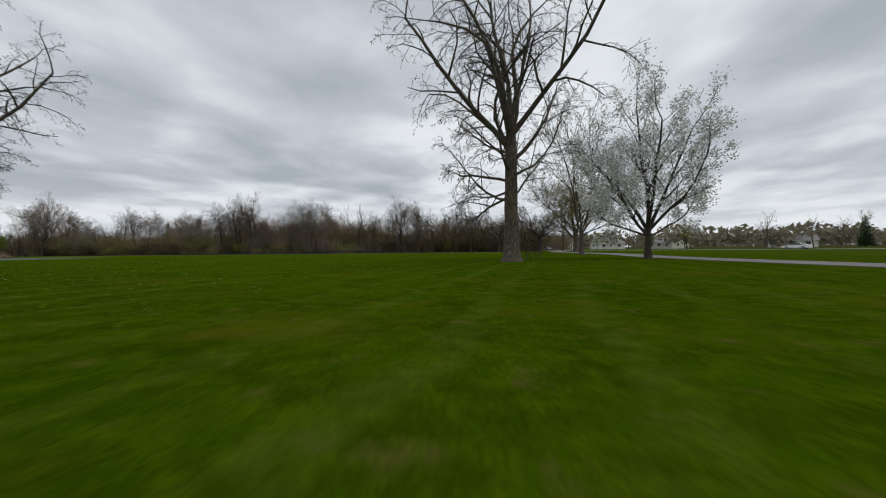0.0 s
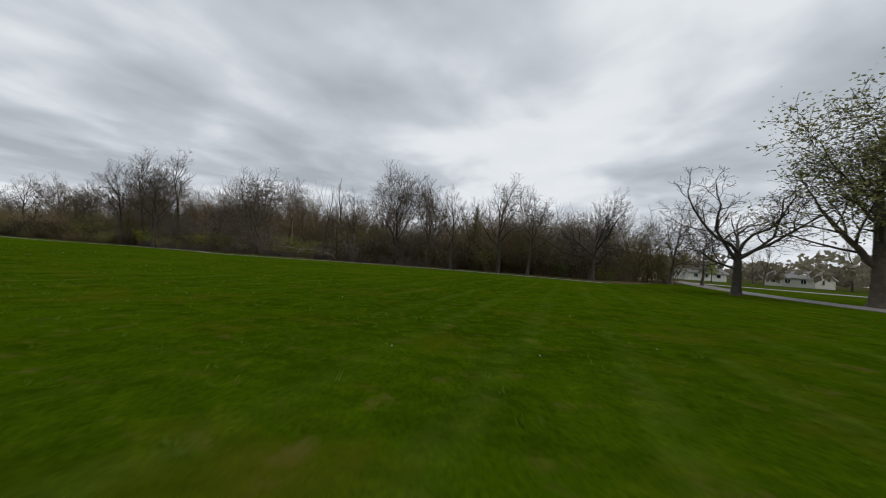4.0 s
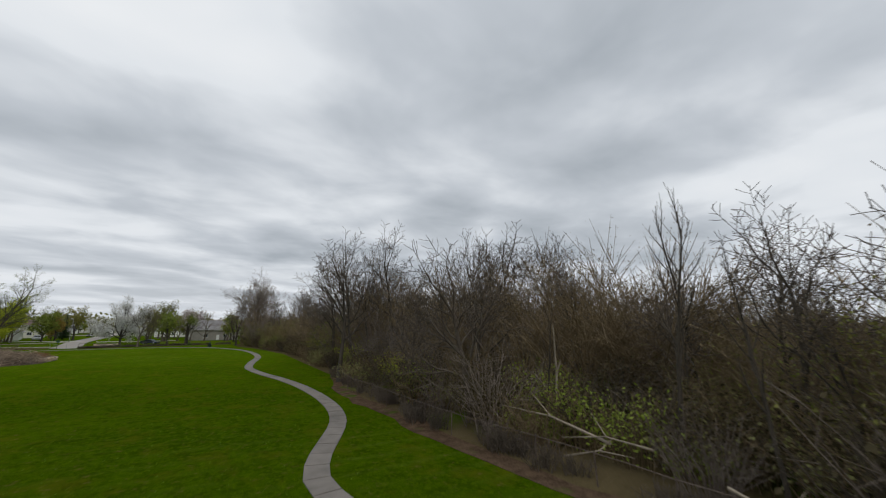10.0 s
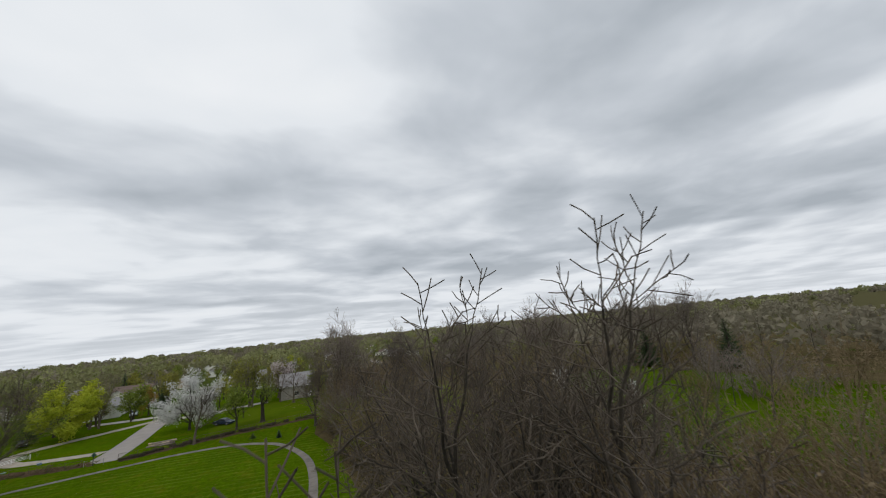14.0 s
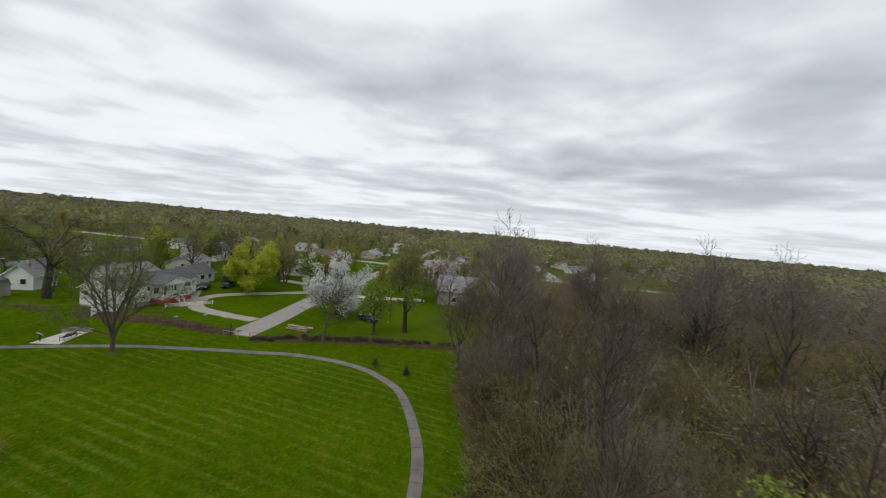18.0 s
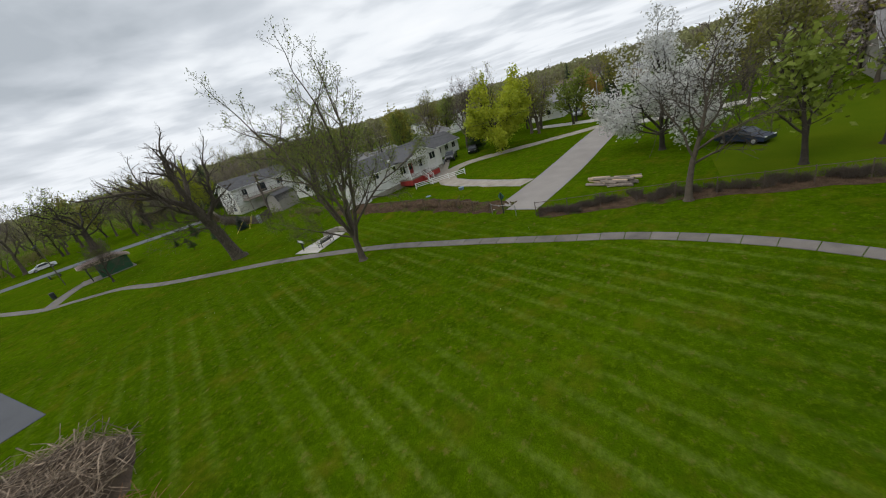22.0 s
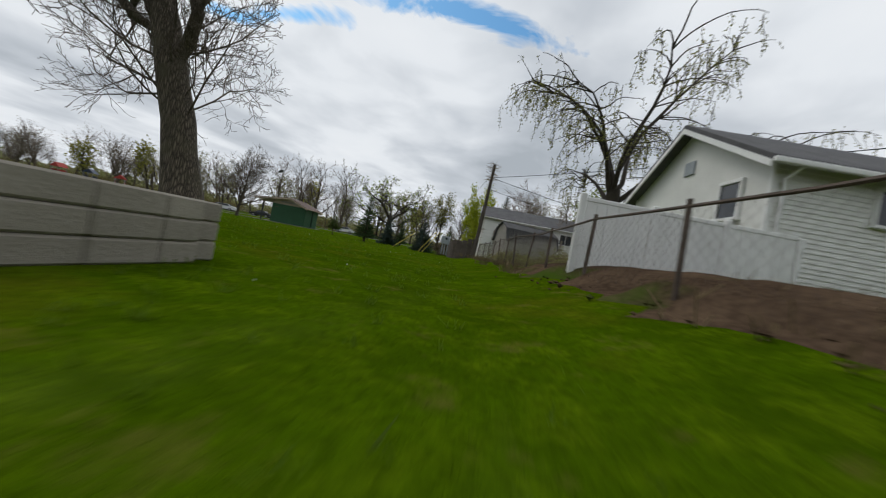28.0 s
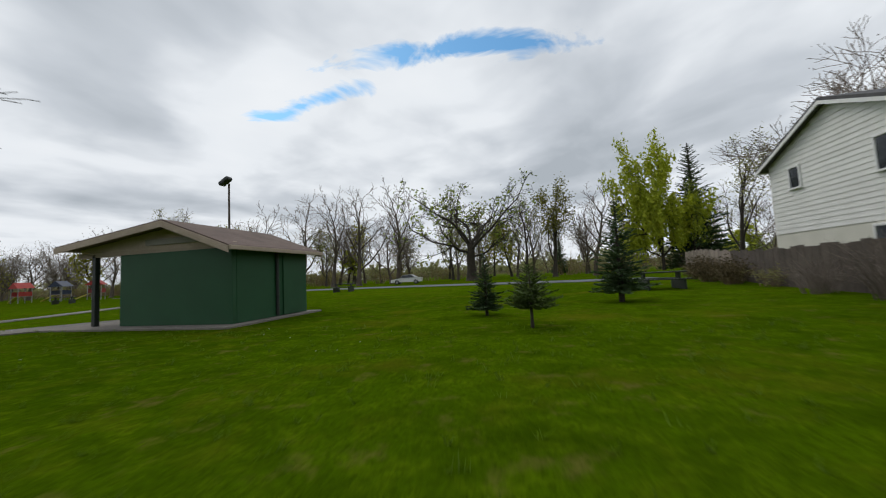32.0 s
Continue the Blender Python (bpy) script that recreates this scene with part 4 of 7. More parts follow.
tree_kind("green_b", 35, 15, 0.3, M_BARKD, M_BARKD, M_LEAFB, 2, 9, 0.15, 0.4, first=0.22, limbs=9, ratio=0.6, angle=40, levels=3, kids=(0, 5, 4), thin=0.02)
tree_kind("haze", 36, 16, 0.3, M_BARKD, M_TWIG, M_BUD, 2, 6, 0.11, 0.35, first=0.2, limbs=8, ratio=0.6, angle=38, levels=3, kids=(0, 5, 4), thin=0.02)
tree_kind("bare_far_a", 41, 15, 0.26, M_BARK, M_TWIGG, first=0.3, limbs=8, ratio=0.56, angle=40, levels=3, kids=(0, 5, 4), wander=0.14, lift=0.10, thin=0.022)
tree_kind("bare_far_c", 42, 13, 0.28, M_BARK, M_TWIGG, first=0.2, limbs=8, ratio=0.68, angle=48, levels=3, kids=(0, 5, 4), wander=0.16, lift=0.06, thin=0.022)
tree_kind("light_green", 91, 11, 0.24, M_BARKD, M_BARKD, M_LEAFG, 2, 14, 0.32, 0.6, first=0.2, limbs=8, ratio=0.62, angle=46, levels=2, kids=(0, 5), thin=0.03)
tree_kind("light_olive", 92, 12, 0.24, M_BARKD, M_BARKD, M_LEAFB, 2, 13, 0.30, 0.6, first=0.2, limbs=8, ratio=0.62, angle=44, levels=2, kids=(0, 5), thin=0.03)
tree_kind("light_haze", 93, 13, 0.26, M_BARK, M_TWIGG, M_OLIVE, 2, 13, 0.20, 0.6, first=0.22, limbs=8, ratio=0.6, angle=42, levels=2, kids=(0, 6), thin=0.03)
tree_kind("light_lime", 94, 9, 0.2, M_BARKD, M_BARKD, M_LEAFY, 2, 9, 0.38, 0.5, first=0.18, limbs=8, ratio=0.6, angle=44, levels=2, kids=(0, 5), thin=0.03)
tree_kind("light_pink", 95, 7, 0.16, M_BARKD, M_BARKD, M_PINK, 2, 10, 0.30, 0.4, first=0.15, limbs=8, ratio=0.62, angle=46, levels=2, kids=(0, 5), thin=0.03)
tree_kind("light_bare", 96, 13, 0.26, M_BARK, M_TWIGG, M_SPRAYG, 2, 16, 0.10, 0.55, first=0.2, limbs=9, ratio=0.68, angle=48, levels=2, kids=(0, 6), wander=0.14, lift=0.10, thin=0.03)
tree_kind("red_far", 43, 8, 0.16, M_BARKD, M_TWIG, None, first=0.15, limbs=8, ratio=0.72, angle=46, levels=2, kids=(0, 7), lift=0.05, trunk_len=0.55, thin=0.018)
tree_kind("lime_far", 44, 12, 0.24, M_BARKD, M_BARKD, M_LEAFY, 2, 3, 0.3, 0.45, first=0.18, limbs=9, ratio=0.56, angle=42, levels=3, kids=(0, 5, 4), thin=0.02)
tree_kind("blossom_far", 37, 9, 0.2, M_BARKD, M_BARKD, M_PINK, 2, 7, 0.2, 0.35, first=0.15, limbs=9, ratio=0.62, angle=44, levels=3, kids=(0, 5, 4), thin=0.02)
tree_kind("white_bush", 39, 7, 0.12, M_BARKD, M_BARKD, M_BLOSSOM, 1, 16, 0.10, 0.3, first=0.1, limbs=10, ratio=0.42, angle=26, levels=2, kids=(0, 7), lift=0.2, thin=0.012)
tree_kind("red_bud", 40, 8, 0.13, M_BARKD, M_TWIG, None, first=0.18, limbs=13, ratio=0.78, angle=50, levels=4, kids=(0, 7, 4, 3), lift=0.10, trunk_len=0.6, thin=0.009)


def conifer_kind(key, seed, height, radius, mat, rows=16, low=0.10, ragged=0.25):
    """A conifer: a straight stem, whorls of drooping boughs, each a spine with rows of needle sprays."""
    rng = np.random.default_rng(seed)
    br = [(0, np.array([[0, 0, height * f] for f in (0, 0.3, 0.6, 0.85, 1.0)]), np.array([0.028, 0.022, 0.015, 0.008, 0.003]) * height)]
    V = []
    boughs = []
    total = rows * 9
    for i in range(total):
        f = low + (0.97 - low) * ((i + rng.uniform(0, 1)) / total) ** 1.25
        reach = radius * (1 - f) ** 0.85 * 1.05 + 0.05 * radius
        a = i * 2.4 + rng.uniform(-0.4, 0.4)
        L = reach * rng.uniform(1 - ragged, 1 + ragged * 0.35)
        rise = 0.75 * f - 0.02
        pts = np.array([[math.cos(a) * L * t, math.sin(a) * L * t, height * f + L * (rise * t - 0.30 * t * t + 0.24 * t ** 3)] for t in (0, 0.33, 0.66, 1.0)])
        boughs.append((1, pts, np.array([0.010, 0.007, 0.005, 0.002]) * height * 0.4))
        m = max(5, int(17 * L / radius))
        for t in np.linspace(0.12, 1.0, m):
            x = t * 3
            q = min(int(x), 2)
            c = pts[q] + (pts[q + 1] - pts[q]) * (x - q)
            for s in (-1, 1, 0):
                aa = a + s * rng.uniform(0.5, 1.1)
                out = np.array([math.cos(aa), math.sin(aa), rng.uniform(0.0, 0.55) if s else rng.uniform(0.4, 1.3)])
                out /= np.linalg.norm(out)
                ln = (L * 0.26 * (1.2 - 0.75 * t) + 0.05 * radius) * rng.uniform(0.7, 1.15) * (1 if s else 0.7)
                tip = c + out * ln
                w = unit(np.cross(out, rng.normal(0, 1, 3))) * ln * 0.15
                mid_ = c + out * ln * 0.5
                V += [c, mid_ + w, tip, mid_ - w]
    me_w = array_mesh("trunk", *skin(br + boughs, sides=(7, 3)), M_BARKD)
    v = np.array(V)
    TREE_MESH[key] = {"trunk": me_w, "foliage": array_mesh("foliage", v, np.arange(len(v)).reshape(-1, 4), mat)}


conifer_kind("spruce", 51, 4.0, 1.2, M_NEEDLE, 16, 0.10, 0.45)
conifer_kind("blue_spruce", 52, 3.0, 1.15, M_NEEDLEB, 15, 0.04, 0.2)
conifer_kind("young_fir", 53, 1.85, 0.98, M_NEEDLEG, 10, 0.30, 0.3)
conifer_kind("tall_spruce", 54, 11, 2.6, M_NEEDLE, 20, 0.05, 0.3)


def shrub_kind(key, seed, height, radius, mat, leaf=None, stems=34, per=3, fat=1.0, many=4, size=0.09):
    rng = np.random.default_rng(seed)
    br = []
    for _ in range(stems):
        a, t = rng.uniform(0, 6.28), rng.uniform(0, 1)
        p = np.array([math.cos(a), math.sin(a), 0]) * radius * 0.55 * rng.uniform(0, 1)
        d = unit(np.array([math.cos(a) * 0.5 * t, math.sin(a) * 0.5 * t, 1.0]) + rng.normal(0, 0.12, 3))
        L = height * rng.uniform(0.55, 1.05)
        pts = [p]
        for i in range(3):
            d = unit(d + rng.normal(0, 0.16, 3) + np.array([math.cos(a), math.sin(a), -0.15]) * 0.10 * i)
            pts.append(pts[-1] + d * L / 3)
        br.append((3, np.array(pts), np.array([0.022, 0.016, 0.011, 0.006]) * fat * (1 + height / 12)))
        for _ in range(per):
            f = rng.uniform(0.8, 2.8)
            i = int(f)
            q = pts[i] + (pts[i + 1] - pts[i]) * (f - i)
            e = unit(d + rng.normal(0, 0.6, 3))
            br.append((4, np.array([q, q + e * L * 0.28]), np.array([0.010, 0.005]) * fat * 1.5))
    out = {"brushwood": array_mesh("brushwood", *skin(br, thin=0.007), mat)}
    if leaf is not None:
        out["foliage"] = array_mesh("foliage", *leaf_quads(rng, br, 4, many, size, 0.18 + size), leaf)
    TREE_MESH[key] = out


def weeping_kind(key, seed, height, r0):
    """An old tree with arching limbs and hanging strands of small leaves, half of it dead."""
    rng = np.random.default_rng(seed)
    br = [(0, np.array([[0, 0, -0.2], [0.1, 0, height * 0.12], [0.0, 0.15, height * 0.26], [0.2, 0.2, height * 0.36]]), np.array([1.35, 1.0, 0.86, 0.7]) * r0)]
    leaves = []

    def strand(p, length):
        pts = [p]
        for k in range(4):
            pts.append(pts[-1] + np.array([rng.normal(0, 0.05), rng.normal(0, 0.05), -length / 4]))
        br.append((4, np.array(pts), np.array([0.012, 0.010, 0.008, 0.006, 0.004])))
        for k in range(int(length * 17)):
            f = rng.uniform(0.1, 3.99)
            q = int(f)
            c = pts[q] + (pts[q + 1] - pts[q]) * (f - q) + rng.normal(0, 0.06, 3)
            d = unit(rng.normal(0, 0.6, 3) + np.array([0, 0, -0.9])) * rng.uniform(0.06, 0.13)
            w = unit(np.cross(d, rng.normal(0, 1, 3))) * 0.028
            leaves.extend([c, c + d * 0.5 + w, c + d, c + d * 0.5 - w])

    def arch(p, az, el, length, r, level):
        d = np.array([math.cos(az) * math.cos(el), math.sin(az) * math.cos(el), math.sin(el)])
        pts, n = [p], 8
        for k in range(n):
            bend = -0.02 if k < 3 else -0.20
            d = unit(d + rng.normal(0, 0.13, 3) + np.array([0, 0, bend]))
            pts.append(pts[-1] + d * length / n)
        br.append((level, np.array(pts), np.linspace(r, r * 0.22, n + 1)))
        return pts

    for az, el, z, ln in ((20, 70, 0.33, 0.50), (95, 62, 0.30, 0.46), (165, 66, 0.34, 0.52), (235, 60, 0.28, 0.45), (300, 68, 0.35, 0.50), (60, 82, 0.36, 0.60), (200, 78, 0.36, 0.56), (130, 50, 0.30, 0.40), (345, 52, 0.32, 0.42)):
        pts = arch(np.array([0.1, 0.15, height * z]), radians(az), radians(el), height * ln, r0 * 0.30, 1)
        for k in range(3, 9):
            for _ in range(3):
                sub_ = arch(pts[k], radians(az) + rng.normal(0, 1.0), rng.uniform(-0.1, 0.8), height * rng.uniform(0.10, 0.20), r0 * 0.085, 2)
                live = rng.uniform() < 0.62
                for q in (3, 5, 6, 7, 8):
                    if live or q == 8:
                        strand(sub_[q] + rng.normal(0, 0.1, 3), rng.uniform(0.5, 1.5) if live else 0.4)
    v = np.array(leaves)
    TREE_MESH[key] = {"trunk": array_mesh("trunk", *skin([b for b in br if b[0] <= 1]), M_BARKD), "branchwork": array_mesh("branchwork", *skin([b for b in br if b[0] >= 2], thin=0.008), M_BARKD),
                      "foliage": array_mesh("foliage", v, np.arange(len(v)).reshape(-1, 4), M_OLIVE)}


weeping_kind("weeping", 38, 13.5, 0.4)
tree_kind("bronze", 97, 11, 0.24, M_BARKD, M_BARKD, M_BRONZE, 2, 12, 0.16, 0.4, first=0.2, limbs=9, ratio=0.6, angle=46, levels=3, kids=(0, 5, 4), thin=0.02)
tree_kind("ivy_tree", 98, 11, 0.52, M_BARKD, M_BARKD, M_LEAFG, 3, 3, 0.09, 0.25, plan=[(4.2, 20, 50, 4.5, 0.22), (4.6, 150, 46, 4.5, 0.20), (5.2, 260, 52, 4.6, 0.20), (5.6, 80, 70, 4.8, 0.20), (5.0, 330, 30, 3.8, 0.14)], stem=5.8, lean=(0.10, -0.08), ratio=0.55, angle=48, levels=4, kids=(0, 7, 5, 3), wander=0.30, lift=0.05, thin=0.014)
shrub_kind("brush_a", 61, 3.6, 2.2, M_TWIGB, None, 46, 4)
shrub_kind("brush_b", 62, 2.6, 2.0, M_TWIGB, M_BUD, 40, 3)
shrub_kind("brush_c", 63, 4.6, 2.2, M_TWIGG, None, 44, 4)
shrub_kind("green_brush", 64, 3.2, 2.0, M_TWIGB, M_LEAFG, 34, 4)
shrub_kind("thicket_a", 66, 9.0, 4.2, M_TWIGG, M_SPRAYG, 54, 7, 1.2, 5, 0.055)
shrub_kind("thicket_b", 67, 7.5, 4.0, M_TWIGB, M_OLIVE, 50, 7, 1.2, 5, 0.075)
shrub_kind("thicket_c", 68, 10.5, 4.0, M_TWIGB, M_SPRAYB, 50, 7, 1.3, 5, 0.06)
shrub_kind("thicket_g", 69, 7.0, 3.8, M_TWIGB, M_LEAFG, 48, 7, 1.9, 4, 0.13)
shrub_kind("thicket_y", 70, 6.5, 3.4, M_TWIGB, M_LEAFY, 44, 8, 1.9, 5, 0.13)
shrub_kind("far_thicket_a", 73, 10, 5.0, M_TWIGG, M_SPRAYG, 24, 5, 2.2, 4, 0.15)
shrub_kind("far_thicket_b", 74, 9, 5.0, M_TWIGB, M_OLIVE, 22, 5, 2.2, 4, 0.17)
shrub_kind("far_thicket_g", 75, 8, 4.6, M_TWIGB, M_SPRAYB, 22, 5, 2.4, 4, 0.17)
shrub_kind("edge_scrub_a", 81, 3.4, 2.3, M_TWIGB, M_SCRUB, 40, 4, 1.0, 5, 0.11)
shrub_kind("edge_scrub_b", 82, 4.6, 2.5, M_TWIG, M_SCRUB, 40, 5, 1.2, 4, 0.12)
shrub_kind("edge_scrub_g", 83, 2.2, 2.4, M_TWIGB, M_LEAFG, 34, 4, 1.0, 4, 0.08)
shrub_kind("dead_hedge", 76, 1.15, 1.5, M_TWIG, None, 54, 4)
shrub_kind("weeds", 65, 1.0, 1.7, M_TWIGB, None, 34, 2)

# ---- trees of the open park ----
plant("giant", 27.6, 31.0, "giant bare tree with a thick straight trunk on the lawn", turn=-3, scale=0.86)
plant("round_bare", 36.9, 52.2, "rounded bare tree with fine twigs on the lawn", turn=70, scale=1.35, wide=0.9)
plant("thin_blossom", 37.9, 34.5, "tree in thin white blossom and new leaf", "tree", turn=10, scale=1.1, wide=0.95)
plant("fan", 42.3, 82.0, "broad fan-shaped tree with pale opening buds", turn=0, scale=1.26, wide=1.4)
plant("oak", 35.4, 85.6, "stout dark gnarled bare tree beside the park road", turn=40, scale=0.87, wide=1.22)
plant("giant", -14.0, 24.5, "large bare tree with fine drooping twigs on the lawn", turn=200, scale=0.8)
plant("oak", 26.6, 98.0, "crooked dark bare tree at the wood's edge", turn=130, scale=0.8)
plant("maple", -125.0, 62.4, "multi-stemmed maple just breaking into leaf beside the footpath", turn=100, scale=0.92, wide=1.02)
plant("snag", -121.75, 40.1, "leaning old tree with a massive trunk and broken limbs", turn=0, scale=0.98)
plant("blossom", -155.5, 81.3, "round tree in full white blossom on a lawn", turn=55, scale=1.1, wide=1.08)
plant("bare_c", -138.8, 86.0, "bare dark tree growing out of the fence line", turn=10, scale=0.96)
plant("lime", -168.5, 52.3, "bright yellow-green leafy tree on a grass island", turn=30, scale=1.1, wide=1.12)
plant("ivy_tree", -150.2, 97.4, "ivy-clad tree with a thick twisted trunk and sparse new leaf", turn=30, scale=0.9)
plant("bronze", -192, 62, "round garden tree in orange-bronze new leaf", turn=30, scale=0.8, wide=1.1)
plant("vase", -135.2, 109.0, "tall bare tree at the end of the footpath's curve", turn=80, scale=0.95)
plant("tall_crown", -143, 115.5, "tall round-headed bare tree at the corner of the woods", turn=20, scale=1.6)
plant("tall_crown", -152, 117.5, "tall round-headed bare tree at the corner of the woods", turn=120, scale=1.45)
plant("red_bud", -110.8, 20.45, "young bare tree with a wide twiggy head", turn=20, scale=0.95, wide=1.05)
plant("leafing_oak", -113.6, -33, "broad old tree in thin new leaf beyond the park road", turn=20, scale=1.45, wide=1.15)
plant("weeping", -142.6, 27.8, "half-dead weeping tree with drooping leafy twigs behind the white house", turn=60, scale=1.45, wide=1.1)
plant("weeping", -151.5, 26, "half-dead weeping tree with drooping leafy twigs behind the white house", turn=200, scale=0.8)
plant("vase", -186, 33, "tall bare tree with fine upswept twigs among gardens", turn=40, scale=1.0, wide=1.2)
plant("tall_crown", -142, -3, "broad bare tree behind the two-storey house", turn=80, scale=0.88, wide=1.3)
plant("green_a", -190, 47, "leafy yellow-green garden tree beside parked cars", turn=10, scale=0.72, wide=1.2)
for x, y, kd, s, lab in [(-125.0, 25.1, "spruce", 0.96, "dark green spruce with a thin pointed leader on the lawn"), (-129.4, 22.1, "blue_spruce", 0.92, "dense dark spruce beside the guy wires"), (-121.3, 22.45, "young_fir", 0.95, "small bright green fir on a bare stem"),
                         (-125.8, 20.0, "blue_spruce", 0.9, "dense young spruce on the lawn"), (-122.35, 14.6, "young_fir", 0.7, "small ragged fir on the lawn"), (-125.1, 9.6, "spruce", 0.82, "young spruce on the lawn"), (-121.2, 12.4, "spruce", 0.42, "small thin young spruce beside a fir"),
                         (-131.7, 97.2, "young_fir", 0.85, "small dark conifer in the strip beside the footpath"), (-130.8, 101.9, "blue_spruce", 0.5, "small blue spruce in the strip beside the footpath"),
                         (10.6, 110.5, "tall_spruce", 0.95, "dark spruce among bare woodland trees"), (138, 134, "tall_spruce", 0.9, "dark spruce far beyond the park"), (28.5, 108, "tall_spruce", 0.4, "dark young spruce at the wood's edge"), (-172, 44, "tall_spruce", 0.8, "dark spruce among houses"), (-158, -20, "tall_spruce", 1.0, "dark spruce beyond the park road"), (-172, -25, "tall_spruce", 0.8, "dark spruce beyond the park road"), (-205, 62, "tall_spruce", 0.9, "dark spruce among houses"), (-236, 40, "tall_spruce", 1.1, "dark spruce among houses"), (-96, 158, "tall_spruce", 0.6, "dark spruce beside the clearing"), (-150, 150, "tall_spruce", 1.1, "dark spruce in the woods")]:
    plant(kd, x, y, lab, "conifer", turn=x * 37 % 360, scale=s, name="conifer", z=bank_z(x, y) * 0.8)

# ---- the woods ----
rng = np.random.default_rng(7)
LABEL_W = "bare leafless tree in the brown woods"
for kd, x, y, s in [("bare_a", 15.1, 100.2, 0.89), ("bare_b", 8.4, 101.8, 0.74), ("vase", -2.0, 107.8, 1.06), ("slim", -16, 109, 0.9), ("bare_c", -28.5, 107.7, 1.02), ("bare_b", -12, 112, 0.8), ("bare_a", 19, 101, 0.85), ("bare_b", 4, 104.5, 0.75), ("slim", -19.4, 122, 1.15), ("vase", 1.5, 115, 1.05),
                    ("bare_a", -50.3, 107.2, 1.15), ("bare_b", -59.7, 112.8, 1.24), ("bare_b", -56.4, 118, 1.32), ("bare_a", -64.8, 112.2, 1.18), ("bare_b", -62.2, 116, 1.15), ("bare_b", -88, 118, 0.85), ("bare_a", -97, 120, 0.8), ("bare_b", -101, 117.5, 0.85), ("bare_c", -82, 116, 1.1), ("vase", -74, 121, 1.05), ("bare_b", -93, 123, 0.85),
                    ("slim", -23.5, 109.5, 0.55), ("bare_c", -38, 109, 0.85), ("bare_a", -34, 113, 0.9), ("vase", -66, 120.8, 1.15), ("bare_b", -112, 122, 1.05), ("bare_a", -125, 119, 1.0), ("vase", -46, 125, 1.25), ("bare_a", -44, 129.5, 1.4), ("vase", -39, 135, 1.3), ("bare_c", -8, 118, 1.15), ("bare_a", -30, 124, 0.9)]:
    plant(kd, x, y, LABEL_W, "tree", "woodland trees", turn=rng.uniform(0, 360), scale=s)
spots = []


def inside(x, y):
    edge_y = np.interp(x, [-240, -190, -146, -128, -118, -95, -66, -54, -45, -25, 3, 14, 29, 60], [152, 121, 114, 110.5, 112.5, 114.5, 111.5, 110.5, 107.5, 106.5, 106.5, 104.5, 97, 118])
    if y < edge_y:
        return False
    if (-80 - x) * 0.55 + 150 < y + 8 and abs((x + 105) * 0.62 + (y - 168) * 0.78) < 15 and -138 < x < -74:
        return False
    if -86 < x < -58 and 144 < y < 194 and abs(x + 60 + (y - 146) * 0.45) < 9:
        return False
    if abs(x + 33) < 10 and 110 < y < 138:
        return False
    return True


count = 0
while count < 118:
    x = rng.uniform(-190, 45)
    d = rng.exponential(26)
    y = 104 + d + max(0, (-146 - x) * 0.3)
    if y > 260 or not inside(x, y) or any((x - a) ** 2 + (y - b) ** 2 < 9 for a, b in spots):
        continue
    # the way of the camera over the wood's edge stays clear of tall crowns
    if -92 < x < -22 and y < 114:
        continue
    spots.append((x, y))
    kd = rng.choice(["bare_a", "bare_b", "bare_c", "slim", "haze"], p=[0.22, 0.22, 0.16, 0.32, 0.08])
    kd = kd if y < 150 or kd == "slim" else str(rng.choice(["bare_far_a", "bare_far_c"]))
    plant(kd, x, y, LABEL_W, "tree", "woodland trees", turn=rng.uniform(0, 360), scale=rng.uniform(0.55, 0.95))
    count += 1
count = 0
while count < 140:
    x = rng.uniform(-165, 32)
    y = 103 + rng.exponential(9)
    if y > 175 or not inside(x, y + 1.0) or (x > -14 and rng.uniform() < 0.45):
        continue
    kd = rng.choice(["brush_a", "brush_b", "brush_c", "green_brush"], p=[0.32, 0.25, 0.18, 0.25])
    plant(kd, x, y, "tangled thicket of bare brown brush" if kd != "green_brush" else "thicket with fresh green leaves", "shrub", "undergrowth", turn=rng.uniform(0, 360), scale=rng.uniform(0.7, 1.25), name="shrub")
    count += 1
count = 0
while count < 220:
    x = rng.uniform(-170, 40)
    y = 104 + rng.exponential(20)
    low_ = -95 < x < -15 and y < 113
    if y > 160 or not inside(x, y - 2.2) or (x > -14 and rng.uniform() < 0.5):
        continue
    kd = rng.choice(["thicket_a", "thicket_b", "thicket_c", "thicket_g"], p=[0.28, 0.32, 0.28, 0.12])
    plant(kd, x, y, "dense thicket of bare young trees" if kd != "thicket_g" else "dense thicket with fresh green leaves", "thicket", "woodland thickets", turn=rng.uniform(0, 360), scale=rng.uniform(0.5, 0.62) if low_ else rng.uniform(0.75, 1.15), name="thicket")
    count += 1
for x, y, sc in [(-100.7, 128.1, 1.0), (-97.3, 125.7, 0.8), (-68.6, 117.5, 0.85), (-115, 128, 0.7), (-44, 112, 0.6), (-60, 113.5, 0.7), (-76, 115.5, 0.75), (-30, 118, 0.5), (-132, 118, 0.8)]:
    plant("thicket_y", x, y, "thicket in bright yellow-green new leaf", "thicket", "yellow-green thickets", turn=rng.uniform(0, 360), scale=sc, name="thicket")
